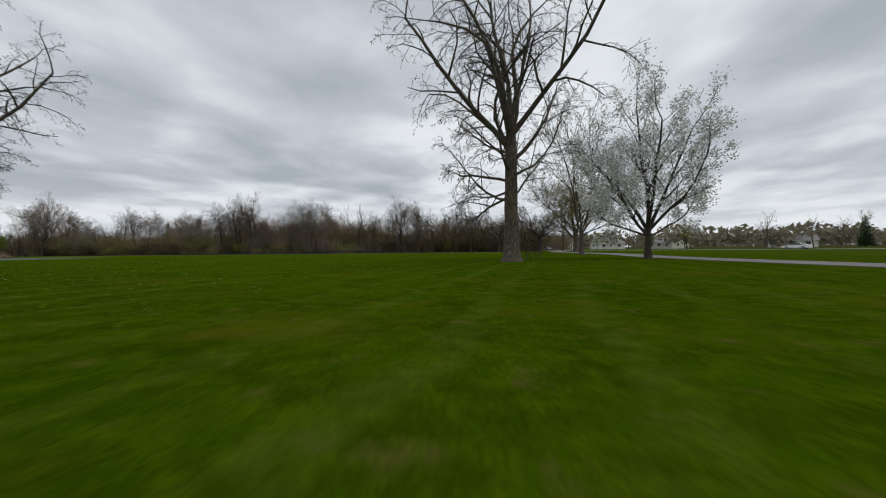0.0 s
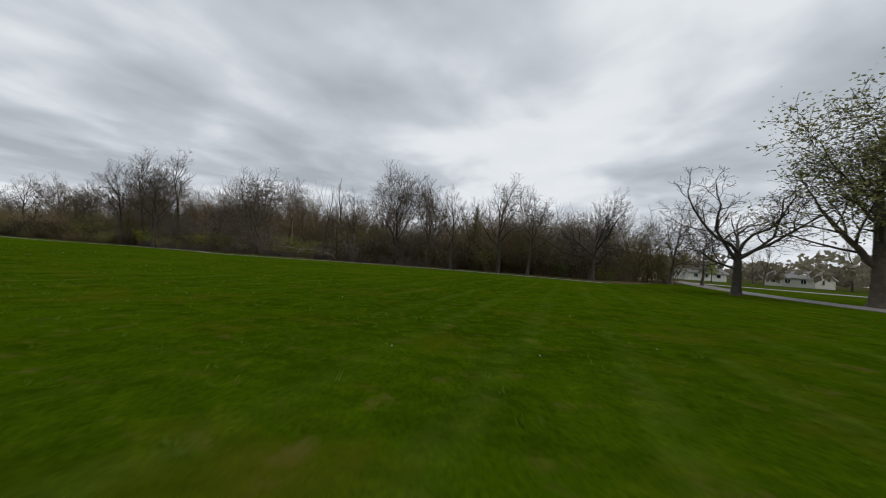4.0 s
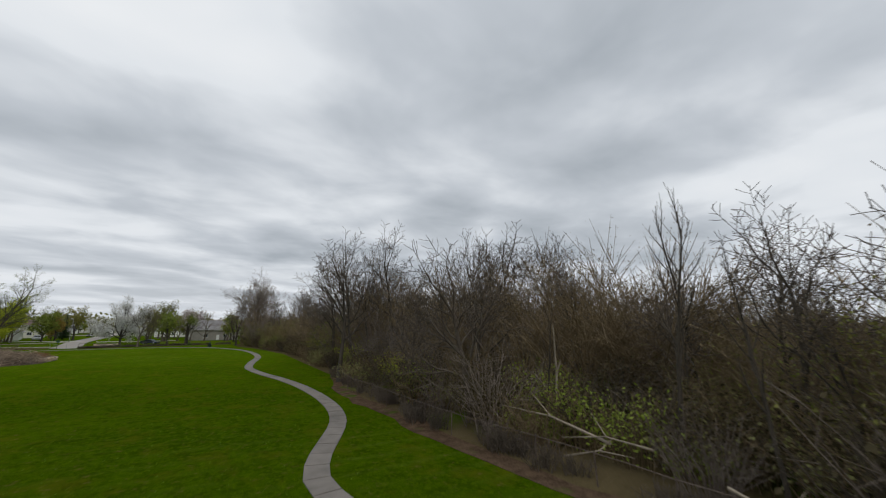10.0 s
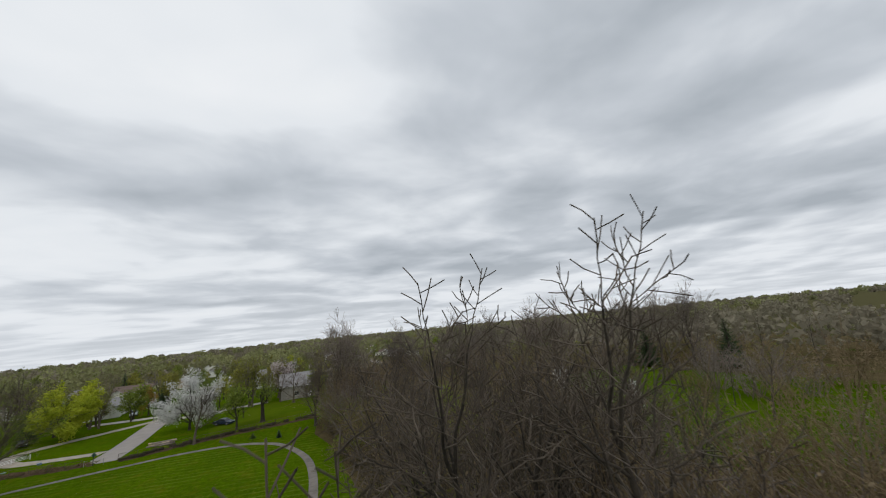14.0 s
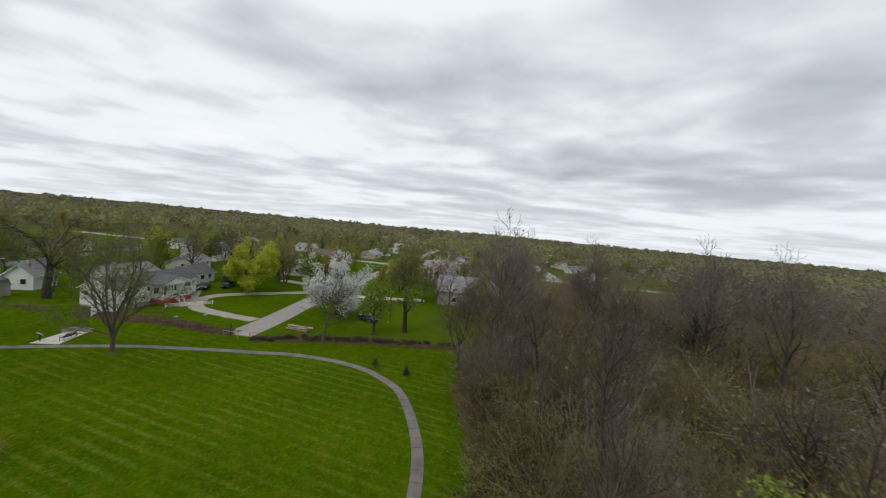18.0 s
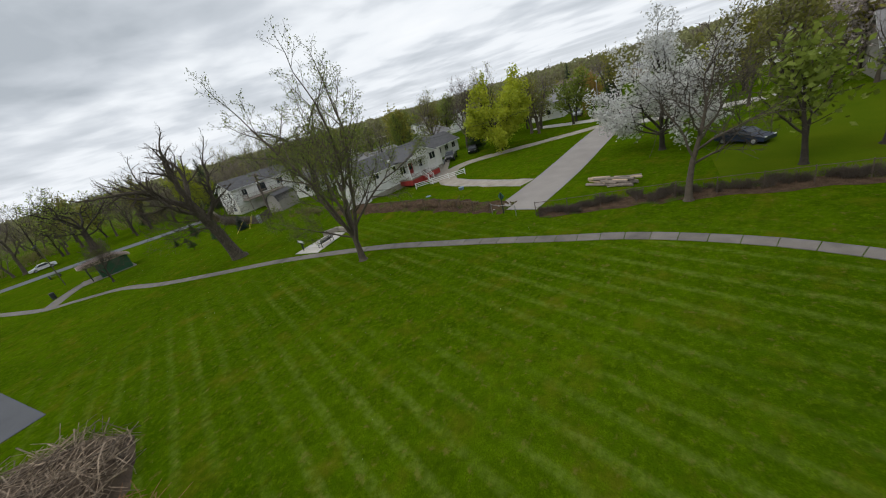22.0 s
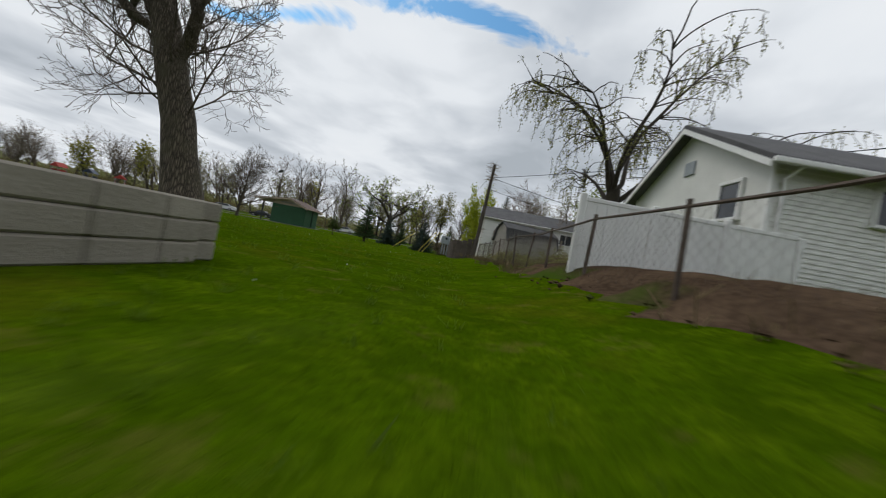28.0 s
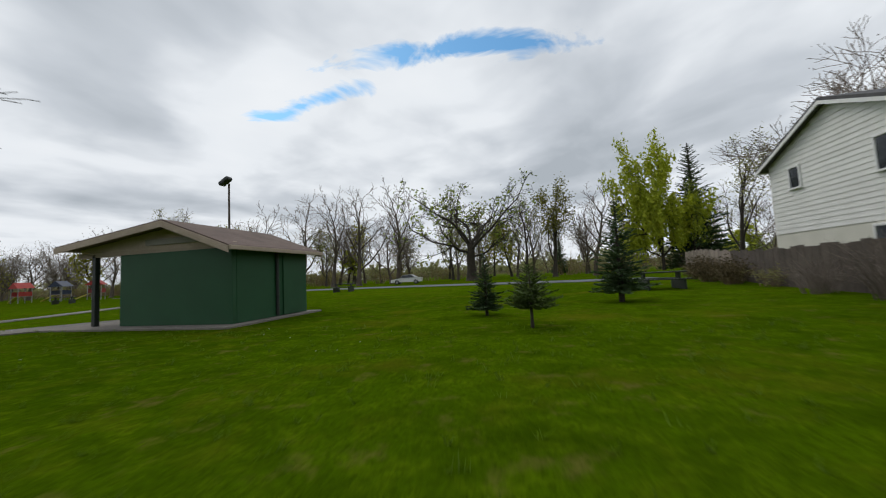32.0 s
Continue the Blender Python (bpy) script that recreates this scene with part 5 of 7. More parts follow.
# a close band of scrub along the wood's edge, its dark leaves adding painted shade
count, deep = 0, {"edge_scrub_a": [], "edge_scrub_b": [], "edge_scrub_g": []}
while count < 250:
    x = rng.uniform(-142, 30)
    edge_y = float(np.interp(x, [-146, -128, -118, -95, -66, -54, -45, -25, 3, 14, 29], [111.5, 109.5, 111.5, 113.5, 110.8, 109.8, 106.8, 105.9, 105.0, 103.6, 97.5]))
    y = edge_y + abs(rng.normal(0, 3.6)) + 0.6
    if abs(x + 33) < 6 and y > 112:
        continue
    kd = str(rng.choice(["edge_scrub_a", "edge_scrub_b", "edge_scrub_g"], p=[0.46, 0.34, 0.20]))
    low_ = -95 < x < -15 and y < 113
    if count >= 80:
        deep[kd].append((x, y + 1.5, rng.uniform(0, 6.28), rng.uniform(0.75, 1.2) * (0.85 if low_ else 1.0), 1.1))
        count += 1
        continue
    plant(kd, x, y, "low green leafing scrub at the wood's edge" if kd == "edge_scrub_g" else "dense brown scrub with dead leaves at the wood's edge", "shrub", "edge scrub", turn=rng.uniform(0, 360), scale=rng.uniform(0.75, 1.2) * (0.85 if low_ else 1.0), name="shrub")
    count += 1
for kd, txt in (("edge_scrub_a", "dense brown scrub with dead leaves filling the wood's edge"), ("edge_scrub_b", "tall brown scrub filling the wood's edge"), ("edge_scrub_g", "low green scrub filling the wood's edge")):
    joined("edge_scrub", kd, deep[kd], txt, "scrub")
far = {"far_thicket_a": [], "far_thicket_b": [], "far_thicket_g": []}
count = 0
while count < 330:
    x, y = rng.uniform(-235, 60), 122 + rng.exponential(60)
    if (x > -14 and y < 170) or y > 330 or not inside(x, y - 3.5) or (y < 140 and -60 < x < -16):
        continue
    far[str(rng.choice(list(far), p=[0.34, 0.38, 0.28]))].append((x, y, rng.uniform(0, 6.28), rng.uniform(0.75, 1.25), rng.uniform(0.9, 1.2)))
    count += 1
joined("woodland_thickets", "far_thicket_a", far["far_thicket_a"], "grey-brown bare thickets filling the woods", "thickets")
joined("woodland_thickets", "far_thicket_b", far["far_thicket_b"], "brown budding thickets filling the woods", "thickets")
joined("woodland_thickets", "far_thicket_g", far["far_thicket_g"], "brown leafless thickets among the woods", "thickets")
for x, y, sc in [(-145, 149, 1.52), (-138, 156, 1.48), (-132.5, 166, 1.56), (-128.5, 170, 1.5), (-136, 205, 1.62), (-128, 208, 1.6), (-121, 212, 1.62), (-158, 135, 1.42)]:
    plant("tall_crown", x, y, "tall round-headed bare tree standing above the woods", "tree", "tall crowns", turn=x * 53 % 360, scale=sc, wide=1.05)
for x, y, sc in [(-131, 206, 1.25), (-112, 214, 1.2)]:
    plant("tall_spruce", x, y, "dark spruce beyond the clearing", "conifer", "spruces in the woods", turn=x * 37 % 360, scale=sc, wide=1.15, name="conifer")
plant("green_a", -102.2, 127.2, "round tree in bright yellow-green new leaf in the woods", turn=40, scale=0.72, wide=1.3)
for kd, txt in (("thicket_a", "grey bare thickets behind the woodland fence"), ("thicket_c", "brown bare thickets behind the woodland fence")):
    joined("woodland_thickets", kd, [(rng.uniform(-12, 30), 110 + abs(rng.normal(0, 9)), rng.uniform(0, 6.28), rng.uniform(0.7, 1.0), 1.1) for _ in range(22)], txt, "thickets")
for x, y, sc in [(-120, 186, 0.6), (-113, 190, 0.7), (-106, 186, 0.6), (-99, 181, 0.65), (-93, 172, 0.6), (-117, 150, 0.5), (-90, 160, 0.7)]:
    plant("thicket_b", x, y, "olive budding bush round the clearing", "shrub", "bushes round the clearing", turn=x * 71 % 360, scale=sc, name="shrub")
for kd, n_, txt in (("thicket_c", 24, "tall brown bare thickets deeper in the woods"), ("thicket_a", 14, "tall grey bare thickets deeper in the woods")):
    joined("woodland_thickets", kd, [(rng.uniform(-64, -22), rng.uniform(117, 140), rng.uniform(0, 6.28), rng.uniform(1.1, 1.4), 1.1) for _ in range(n_)], txt, "thickets")
plant("white_bush", -111.3, 156.5, "broad tall bush in white blossom beside the clearing", "shrub", scale=1.05, wide=2.0, name="shrub")
plant("white_bush", -97.4, 161.5, "tall bush in white blossom beside the clearing", "shrub", turn=90, scale=0.8, wide=1.5, name="shrub")

# ---- far woods to the horizon ----
def far_woods(seed, count, r0, r1, size, mat, keep):
    rng = np.random.default_rng(seed)
    V = []
    while len(V) < count:
        r, a = r0 * (r1 / r0) ** rng.uniform(0, 1), rng.uniform(0, 6.283)
        x, y = -90 + r * math.cos(a), 60 + r * math.sin(a)
        if not keep(x, y):
            continue
        h = rng.uniform(8, 13.5) * (1.0 + 0.15 * math.sin(x * 0.013) * math.cos(y * 0.017))
        n = 70
        c = rng.normal(0, 1, (n, 3))
        c /= np.linalg.norm(c, axis=1)[:, None]
        c *= rng.uniform(0.5, 1.0, (n, 1))
        sz = size * (1 + r / 700)
        c = c * np.array([h * 0.58, h * 0.58, h * 0.40]) * (1 + r / 2500) + np.array([x, y, h * 0.55])
        A, B = rng.normal(size=(n, 3)), rng.normal(size=(n, 3))
        A /= np.linalg.norm(A, axis=1)[:, None]
        B -= A * (A * B).sum(1)[:, None]
        B /= np.linalg.norm(B, axis=1)[:, None]
        s = sz * rng.uniform(0.6, 1.3, (n, 1))
        V.append(np.stack([c - A * s, c - B * s * 0.6, c + A * s, c + B * s * 0.6], 1).reshape(-1, 3))
    v = np.concatenate(V)
    v[:, 2] = np.maximum(v[:, 2], 0.05)
    return array_mesh("far_woods", v, np.arange(len(v)).reshape(-1, 4), mat)


# distance haze is put into these canopy colours: paler, duller, low in contrast
M_FARB = material("far_bare_canopy", (0.185, 0.165, 0.115), (0.275, 0.245, 0.172), 0.02, 0.25, 0.95, 0, island=True, vary=0.12, c3=(0.16, 0.16, 0.085), patch=0.3, trans=0.35)
M_FARG = material("far_green_canopy", (0.195, 0.205, 0.085), (0.30, 0.305, 0.13), 0.02, 0.25, 0.95, 0, island=True, vary=0.14, c3=(0.18, 0.155, 0.10), patch=0.6, trans=0.35)
tagged(part("far_woods", far_woods(71, 2000, 170, 2400, 0.95, M_FARB, lambda x, y: (y > 195 or (x > 60 and y > 150)) or math.hypot(x + 90, y - 60) > 420), None, fix=False), "distant brown and greenish woods reaching the horizon", "woods", kind="stuff")
tagged(part("far_woods", far_woods(72, 1700, 200, 2400, 0.95, M_FARG, lambda x, y: (y < 60 and math.hypot(x + 90, y - 60) > 260) or (x < -330)), None, fix=False), "distant fresh green treetops over the town", "woods", kind="stuff")


# ---- houses ----
def window(parent, x, y, z, w, h, axis, side, bars=1, mat=None):
    """A window in a wall: frame, sill and panes. axis: the wall's own direction, side: the way it faces."""
    mat = mat or M_TRIM
    def bx(a0, a1, d0, d1, z0, z1, b=0.0):
        g = Geo()
        if axis == "x":
            return g.box(x + a0, min(y + side * d0, y + side * d1), z0, x + a1, max(y + side * d0, y + side * d1), z1, b)
        return g.box(min(x + side * d0, x + side * d1), y + a0, z0, max(x + side * d0, x + side * d1), y + a1, z1, b)
    win = new("window")
    win.parent = parent
    fr = Geo()
    for a0, a1, z0, z1 in ((-w / 2 - 0.08, w / 2 + 0.08, z + h, z + h + 0.1), (-w / 2 - 0.08, -w / 2, z, z + h), (w / 2, w / 2 + 0.08, z, z + h)):
        q = bx(a0, a1, -0.05, 0.07, z0, z1, 0.01)
        fr.add(q.v, q.f)
    for i in range(bars):
        a = -w / 2 + w * (i + 1) / (bars + 1)
        q = bx(a - 0.025, a + 0.025, -0.02, 0.05, z, z + h)
        fr.add(q.v, q.f)
    part("frame", fr, mat, win)
    part("sill", bx(-w / 2 - 0.12, w / 2 + 0.12, -0.05, 0.12, z - 0.08, z, 0.01), mat, win)
    for i in range(bars + 1):
        a0, a1 = -w / 2 + w * i / (bars + 1) + 0.012, -w / 2 + w * (i + 1) / (bars + 1) - 0.012
        part("pane", bx(a0, a1, 0.012, 0.024, z + 0.01, z + h - 0.01), M_GLASS, win)
    return win


def gable_roof(parent, x0, x1, y0, y1, eave, ridge, along, mat, over=0.45, thick=0.14, name="roof"):
    """Two sloping slabs with an overhang, each a part; fascia boards under the edges."""
    if along == "x":
        half, mid_ = (y1 - y0) / 2, (y0 + y1) / 2
    else:
        half, mid_ = (x1 - x0) / 2, (x0 + x1) / 2
    k = (ridge - eave) / half
    for s in (-1, 1):
        e, t = half + over, thick
        prof = [(mid_, ridge), (mid_ + s * e, ridge - k * e), (mid_ + s * e, ridge - k * e + t), (mid_, ridge + t)]
        if along == "x":
            part(name, Geo().prism(prof, "x", x0 - over, x1 + over), mat, parent)
            fy = mid_ + s * (e + 0.012)
            part("gutter", Geo().box(x0 - over, min(fy, fy + s * 0.1), ridge - k * e - 0.06, x1 + over, max(fy, fy + s * 0.1), ridge - k * e + 0.07, 0.02), M_TRIM, parent)
        else:
            part(name, Geo().prism(prof, "y", y0 - over, y1 + over), mat, parent)
        for end in (0, 1):
            q = [(mid_, ridge - 0.16), (mid_ + s * e, ridge - k * e - 0.16), (mid_ + s * e, ridge - k * e - 0.004), (mid_, ridge - 0.004)]
            if along == "x":
                a = (x0 - over - 0.03, x0 - over + 0.02) if end == 0 else (x1 + over - 0.02, x1 + over + 0.03)
                part("bargeboard", Geo().prism(q, "x", *a), M_TRIM, parent)
            else:
                a = (y0 - over - 0.03, y0 - over + 0.02) if end == 0 else (y1 + over - 0.02, y1 + over + 0.03)
                part("bargeboard", Geo().prism(q, "y", *a), M_TRIM, parent)


def gable_body(x0, x1, y0, y1, z0, eave, ridge, along):
    if along == "x":
        return Geo().prism([(y0, z0), (y1, z0), (y1, eave), ((y0 + y1) / 2, ridge), (y0, eave)], "x", x0, x1)
    return Geo().prism([(x0, z0), (x1, z0), (x1, eave), ((x0 + x1) / 2, ridge), (x0, eave)], "y", y0, y1)


def clapboards(parent, x0, x1, y0, y1, z0, eave, ridge, mat, step=0.2):
    """Overlapping boards on the street wall (y1) and on the gable wall (x1)."""
    n = int((eave - z0) / step)
    for i in range(n):
        a = z0 + i * step
        part("siding_board", Geo().prism([(y1 + 0.002, a), (y1 + 0.030, a), (y1 + 0.006, a + step + 0.004), (y1 + 0.002, a + step + 0.004)], "x", x0, x1), mat, parent)
    n = int((ridge - 0.2 - z0) / step)
    half, mid_ = (y1 - y0) / 2, (y0 + y1) / 2
    for i in range(n):
        a = z0 + i * step
        w = half if a + step < eave else half * max(0.03, (ridge - a - step) / (ridge - eave))
        part("siding_board", Geo().add([(x1 + d, mid_ + s * w, z) for s in (-1, 1) for d, z in ((0.002, a), (0.030, a), (0.006, a + step + 0.004), (0.002, a + step + 0.004))],
                                       [(0, 1, 2, 3), (4, 7, 6, 5), (0, 4, 5, 1), (1, 5, 6, 2), (2, 6, 7, 3), (3, 7, 4, 0)]), mat, parent)


def railing(parent, p, q, z0, h=0.9, gap_=0.14, mat=None):
    mat = mat or M_TRIM
    p, q = Vector(p), Vector(q)
    d = q - p
    for z, r in ((z0 + h, 0.035), (z0 + 0.12, 0.028)):
        part("rail", Geo().tube([(*p, z), (*q, z)], [r, r], 4), mat, parent)
    n = int(d.length / gap_)
    for i in range(n + 1):
        c = p + d * (i / max(n, 1))
        part("baluster", Geo().box(c.x - 0.016, c.y - 0.016, z0 + 0.12, c.x + 0.016, c.y + 0.016, z0 + h), mat, parent)


# the white house beside the fence
HA = thing("house", pose(-140.05, 45.1, 0), "white clapboard ranch house with dark shingles and gabled porch", "house")
HD, HE, HR, HZ = 6.7, 4.2, 6.0, 0.85
part("foundation", Geo().box(-19, -HD, -0.1, -0.06, -0.06, HZ), M_BLOCK, HA)
part("wall", gable_body(-19, 0, -HD, 0, HZ, HE, HR, "x"), M_SIDING, HA)
clapboards(HA, -18.9, -0.05, -HD, 0, HZ, HE, HR, M_SIDING, 0.115)
for x, y in ((0.0, 0.0), (0.0, -HD), (-19, 0.0)):
    part("corner_trim", Geo().box(x - 0.06, y - 0.06, HZ, x + 0.05, y + 0.05, HE, 0.01), M_TRIM, HA)
gable_roof(HA, -19, 0, -HD, 0, HE, HR, "x", M_ROOF, 0.42)
part("downpipe", Geo().tube([(-0.35, 0.42, 4.0), (-0.2, 0.1, 3.7), (-0.2, 0.1, 0.9)], [0.04] * 3, 7), M_TRIM, HA)
window(HA, -2.9, 0.03, 3.02, 1.15, 0.8, "x", 1)
window(HA, -7.0, 0.03, 2.95, 0.55, 1.0, "x", 1, 0)
window(HA, -16.6, 0.03, 2.5, 1.5, 1.1, "x", 1)
window(HA, 0.03, -1.25, 2.85, 0.7, 0.95, "y", 1, 0)
window(HA, 0.03, -5.35, 2.7, 0.6, 0.8, "y", 1, 0)
part("vent", Geo().box(0.0, -3.6, 4.5, 0.06, -3.1, 4.95, 0.01), M_GREYBOX, HA, "grey louvred gable vent")
part("flue_pipe", Geo().tube([(-7.0, -2.8, 5.4), (-7.0, -2.8, 6.5)], [0.09, 0.09], 10), M_STEEL, HA)
part("flue_cap", Geo().tube([(-7.0, -2.8, 6.5), (-7.0, -2.8, 6.6)], [0.15, 0.12], 10), M_STEEL, HA)
part("roof_vent", Geo().box(-6.2, -1.4, 5.1, -5.8, -1.0, 5.42, 0.03), M_STEEL, HA, "small galvanised roof vent")
part("roof_vent", Geo().box(-6.9, -0.55, 4.6, -6.5, -0.15, 4.95, 0.03), M_TRIM, HA, "small white roof vent")
PX0, PX1, PY, PF = -14.5, -7.4, 2.9, 1.25
part("porch_floor", Geo().box(PX0, 0.05, PF - 0.15, PX1, PY, PF, 0.02), M_WOOD, HA)
for i in range(7):
    part("skirt_board", Geo().box(PX0 + i * 1.015, PY - 0.06, 0.3, PX0 + i * 1.015 + 1.0, PY, PF - 0.15), M_RED, HA, "red painted porch skirting board")
for i in range(3):
    part("skirt_board", Geo().box(PX1 - 0.06, 0.05 + i * 0.95, 0.3, PX1, 0.98 + i * 0.95, PF - 0.15), M_RED, HA, "red painted porch skirting board")
for x in (PX0 + 0.1, -12.2, -9.9, PX1 - 0.1):
    part("porch_post", Geo().box(x - 0.06, PY - 0.16, PF, x + 0.06, PY - 0.04, 4.1, 0.015), M_TRIM, HA)
part("porch_beam", Geo().box(PX0, PY - 0.2, 4.1, PX1, PY - 0.02, 4.32, 0.01), M_TRIM, HA)
gable_roof(HA, PX0, PX1, -2.4, PY, 4.32, 5.72, "y", M_ROOF, 0.3, name="porch_roof")
part("porch_gable", Geo().prism([(PX0, 4.32), (PX1, 4.32), ((PX0 + PX1) / 2, 5.7)], "y", PY - 0.15, PY - 0.05), M_SIDING, HA)
for i in range(7):
    a = 4.34 + i * 0.18
    w_ = (PX1 - PX0) / 2 * max(0.05, (5.66 - a - 0.18) / 1.38)
    part("siding_board", Geo().box((PX0 + PX1) / 2 - w_, PY - 0.05, a, (PX0 + PX1) / 2 + w_, PY - 0.025, a + 0.172), M_SIDING, HA)
part("vent", Geo().box((PX0 + PX1) / 2 - 0.2, PY - 0.025, 5.0, (PX0 + PX1) / 2 + 0.2, PY + 0.01, 5.3, 0.01), M_GREYBOX, HA, "small grey gable vent")
railing(HA, (PX0 + 0.1, PY - 0.1), (-11.2, PY - 0.1), PF)
railing(HA, (-9.9, PY - 0.1), (PX1 - 0.1, PY - 0.1), PF)
railing(HA, (PX1 - 0.1, 0.1), (PX1 - 0.1, PY - 0.1), PF)
for i in range(5):
    part("step", Geo().box(-11.1, PY + 0.28 * i, 0.0, -10.0, PY + 0.28 * (i + 1), PF - 0.18 * (i + 1), 0.01), M_RED if i < 3 else M_WOOD, HA)
for x in (-11.15, -9.95):
    part("stair_rail", Geo().tube([(x, PY, PF + 0.9), (x, PY + 1.4, 1.15)], [0.035, 0.035], 4), M_TRIM, HA)
    part("newel_post", Geo().box(x - 0.05, PY + 1.35, 0.0, x + 0.05, PY + 1.45, 1.25, 0.015), M_TRIM, HA)
    for j in range(9):
        t_ = (j + 0.5) / 9
        part("baluster", Geo().box(x - 0.016, PY + 1.4 * t_ - 0.016, PF - 0.9 * t_ + 0.05, x + 0.016, PY + 1.4 * t_ + 0.016, PF + 0.88 - 1.0 * t_), M_TRIM, HA)
door = part("door", Geo().box(-11.1, 0.0, PF + 0.02, -10.1, 0.07, PF + 2.05, 0.01), M_RED, HA, "dark red front door")
part("door_pane", Geo().box(-10.9, 0.07, PF + 1.0, -10.3, 0.08, PF + 1.9), M_GLASS, door)
window(HA, -8.7, 0.03, PF + 0.8, 1.1, 1.2, "x", 1, 1)
window(HA, -13.0, 0.03, PF + 0.8, 1.1, 1.2, "x", 1, 1)

# white privacy fence by the house
VF = thing("privacy_fence", Matrix(), "white vinyl privacy fence panels beside the house", "fence")
vl = [(-140.0, 46.15), (-138.5, 46.2), (-137.0, 46.28), (-135.5, 46.35)]
for i in range(len(vl)):
    x, y = vl[i]
    part("post", Geo().box(x - 0.065, y - 0.065, 0, x + 0.065, y + 0.065, 2.3 if i else 2.2, 0.02), M_TRIM, VF)
    if i:
        d = Vector((x - vl[i - 1][0], y - vl[i - 1][1], 0))
        m_ = pose(vl[i - 1][0], vl[i - 1][1], 0.42, 0, 0, math.degrees(math.atan2(d.y, d.x)))
        for j in range(6):
            w_ = (d.length - 0.14) / 6
            part("panel_board", Geo().box(0.07 + j * w_ + 0.003, -0.018, 0.08, 0.07 + (j + 1) * w_ - 0.003, 0.018, 1.72, 0.005, m_), M_TRIM, VF)
        for z in (0.03, 1.72):
            part("rail", Geo().box(0.07, -0.03, z, d.length - 0.07, 0.03, z + 0.09, 0.01, m_), M_TRIM, VF)

WF = thing("picket_rail_fence", Matrix(), "white vinyl rail fence beside the gravel drive", "fence")
wp = [(-146.5, 49.5), (-148.6, 51.2), (-150.7, 52.9), (-152.8, 54.6)]
for i, (x, y) in enumerate(wp):
    part("post", Geo().box(x - 0.06, y - 0.06, 0, x + 0.06, y + 0.06, 0.95, 0.015), M_TRIM, WF)
    if i:
        for z in (0.3, 0.55, 0.8):
            part("rail", Geo().tube([(*wp[i - 1], z), (x, y, z)], [0.05, 0.05], 4), M_TRIM, WF)

# two-storey house with a deck
HC = thing("house", pose(-134.9, 8.2, 0), "two-storey white house with grey shingles and raised wooden deck", "house")
part("wall", gable_body(-13.5, 0, -8.4, 0, 0, 5.85, 7.6, "x"), M_CREAM, HC)
for i in range(16):
    a = 2.3 + i * 0.22
    part("siding_board", Geo().prism([(0.002, a), (0.03, a), (0.006, a + 0.224), (0.002, a + 0.224)], "x", -13.4, -0.1), M_SIDING, HC)
for i in range(24):
    a = 2.3 + i * 0.22
    w = 4.15 if a + 0.22 < 5.85 else 4.2 * max(0.03, (7.6 - a - 0.22) / 1.75)
    part("siding_board", Geo().add([(d, -4.2 + s * w, z) for s in (-1, 1) for d, z in ((0.002, a), (0.03, a), (0.006, a + 0.224), (0.002, a + 0.224))], [(0, 1, 2, 3), (4, 7, 6, 5), (0, 4, 5, 1), (1, 5, 6, 2), (2, 6, 7, 3), (3, 7, 4, 0)]), M_SIDING, HC)
gable_roof(HC, -13.5, 0, -8.4, 0, 5.85, 7.6, "x", M_ROOF, 0.4)
window(HC, 0.03, -1.85, 4.1, 1.15, 1.2, "y", 1)
window(HC, 0.03, -6.55, 4.4, 0.6, 0.95, "y", 1, 0)
window(HC, 0.03, -2.2, 1.2, 1.3, 0.9, "y", 1)
window(HC, -2.4, 0.03, 4.0, 1.0, 1.2, "x", 1)
window(HC, -10.5, 0.03, 4.0, 1.4, 1.2, "x", 1)
window(HC, -11.5, 0.03, 0.9, 1.2, 1.0, "x", 1)
dr = part("patio_door", Geo().box(-7.2, 0.0, 3.4, -5.2, 0.06, 5.4, 0.01), M_TRIM, HC, "white sliding patio door")
part("door_pane", Geo().box(-7.1, 0.06, 3.5, -5.3, 0.07, 5.3), M_GLASS, dr)
for i in range(14):
    part("deck_board", Geo().box(-9.5, 0.06 + i * 0.22, 3.22, -1.4, 0.25 + i * 0.22, 3.27), M_WOOD, HC)
part("deck_frame", Geo().box(-9.5, 0.05, 3.0, -1.4, 3.1, 3.21, 0.01), M_WOOD, HC)
for x in (-9.3, -6.8, -4.2, -1.6):
    part("deck_post", Geo().box(x - 0.07, 2.9, 0, x + 0.07, 3.04, 4.25, 0.01), M_WOOD, HC)
railing(HC, (-9.4, 3.0), (-1.5, 3.0), 3.27, 0.95, 0.2, M_WOOD)
railing(HC, (-1.5, 0.1), (-1.5, 3.0), 3.27, 0.95, 0.2, M_WOOD)
for i in range(11):
    part("stair_tread", Geo().box(-9.5 - 0.28 * (i + 1), 1.9, 3.15 - 0.28 * i, -9.5 - 0.28 * i, 3.0, 3.2 - 0.28 * i), M_WOOD, HC)
railing(HC, (-9.6, 3.05), (-12.4, 3.05), 1.6, 0.95, 0.2, M_WOOD)


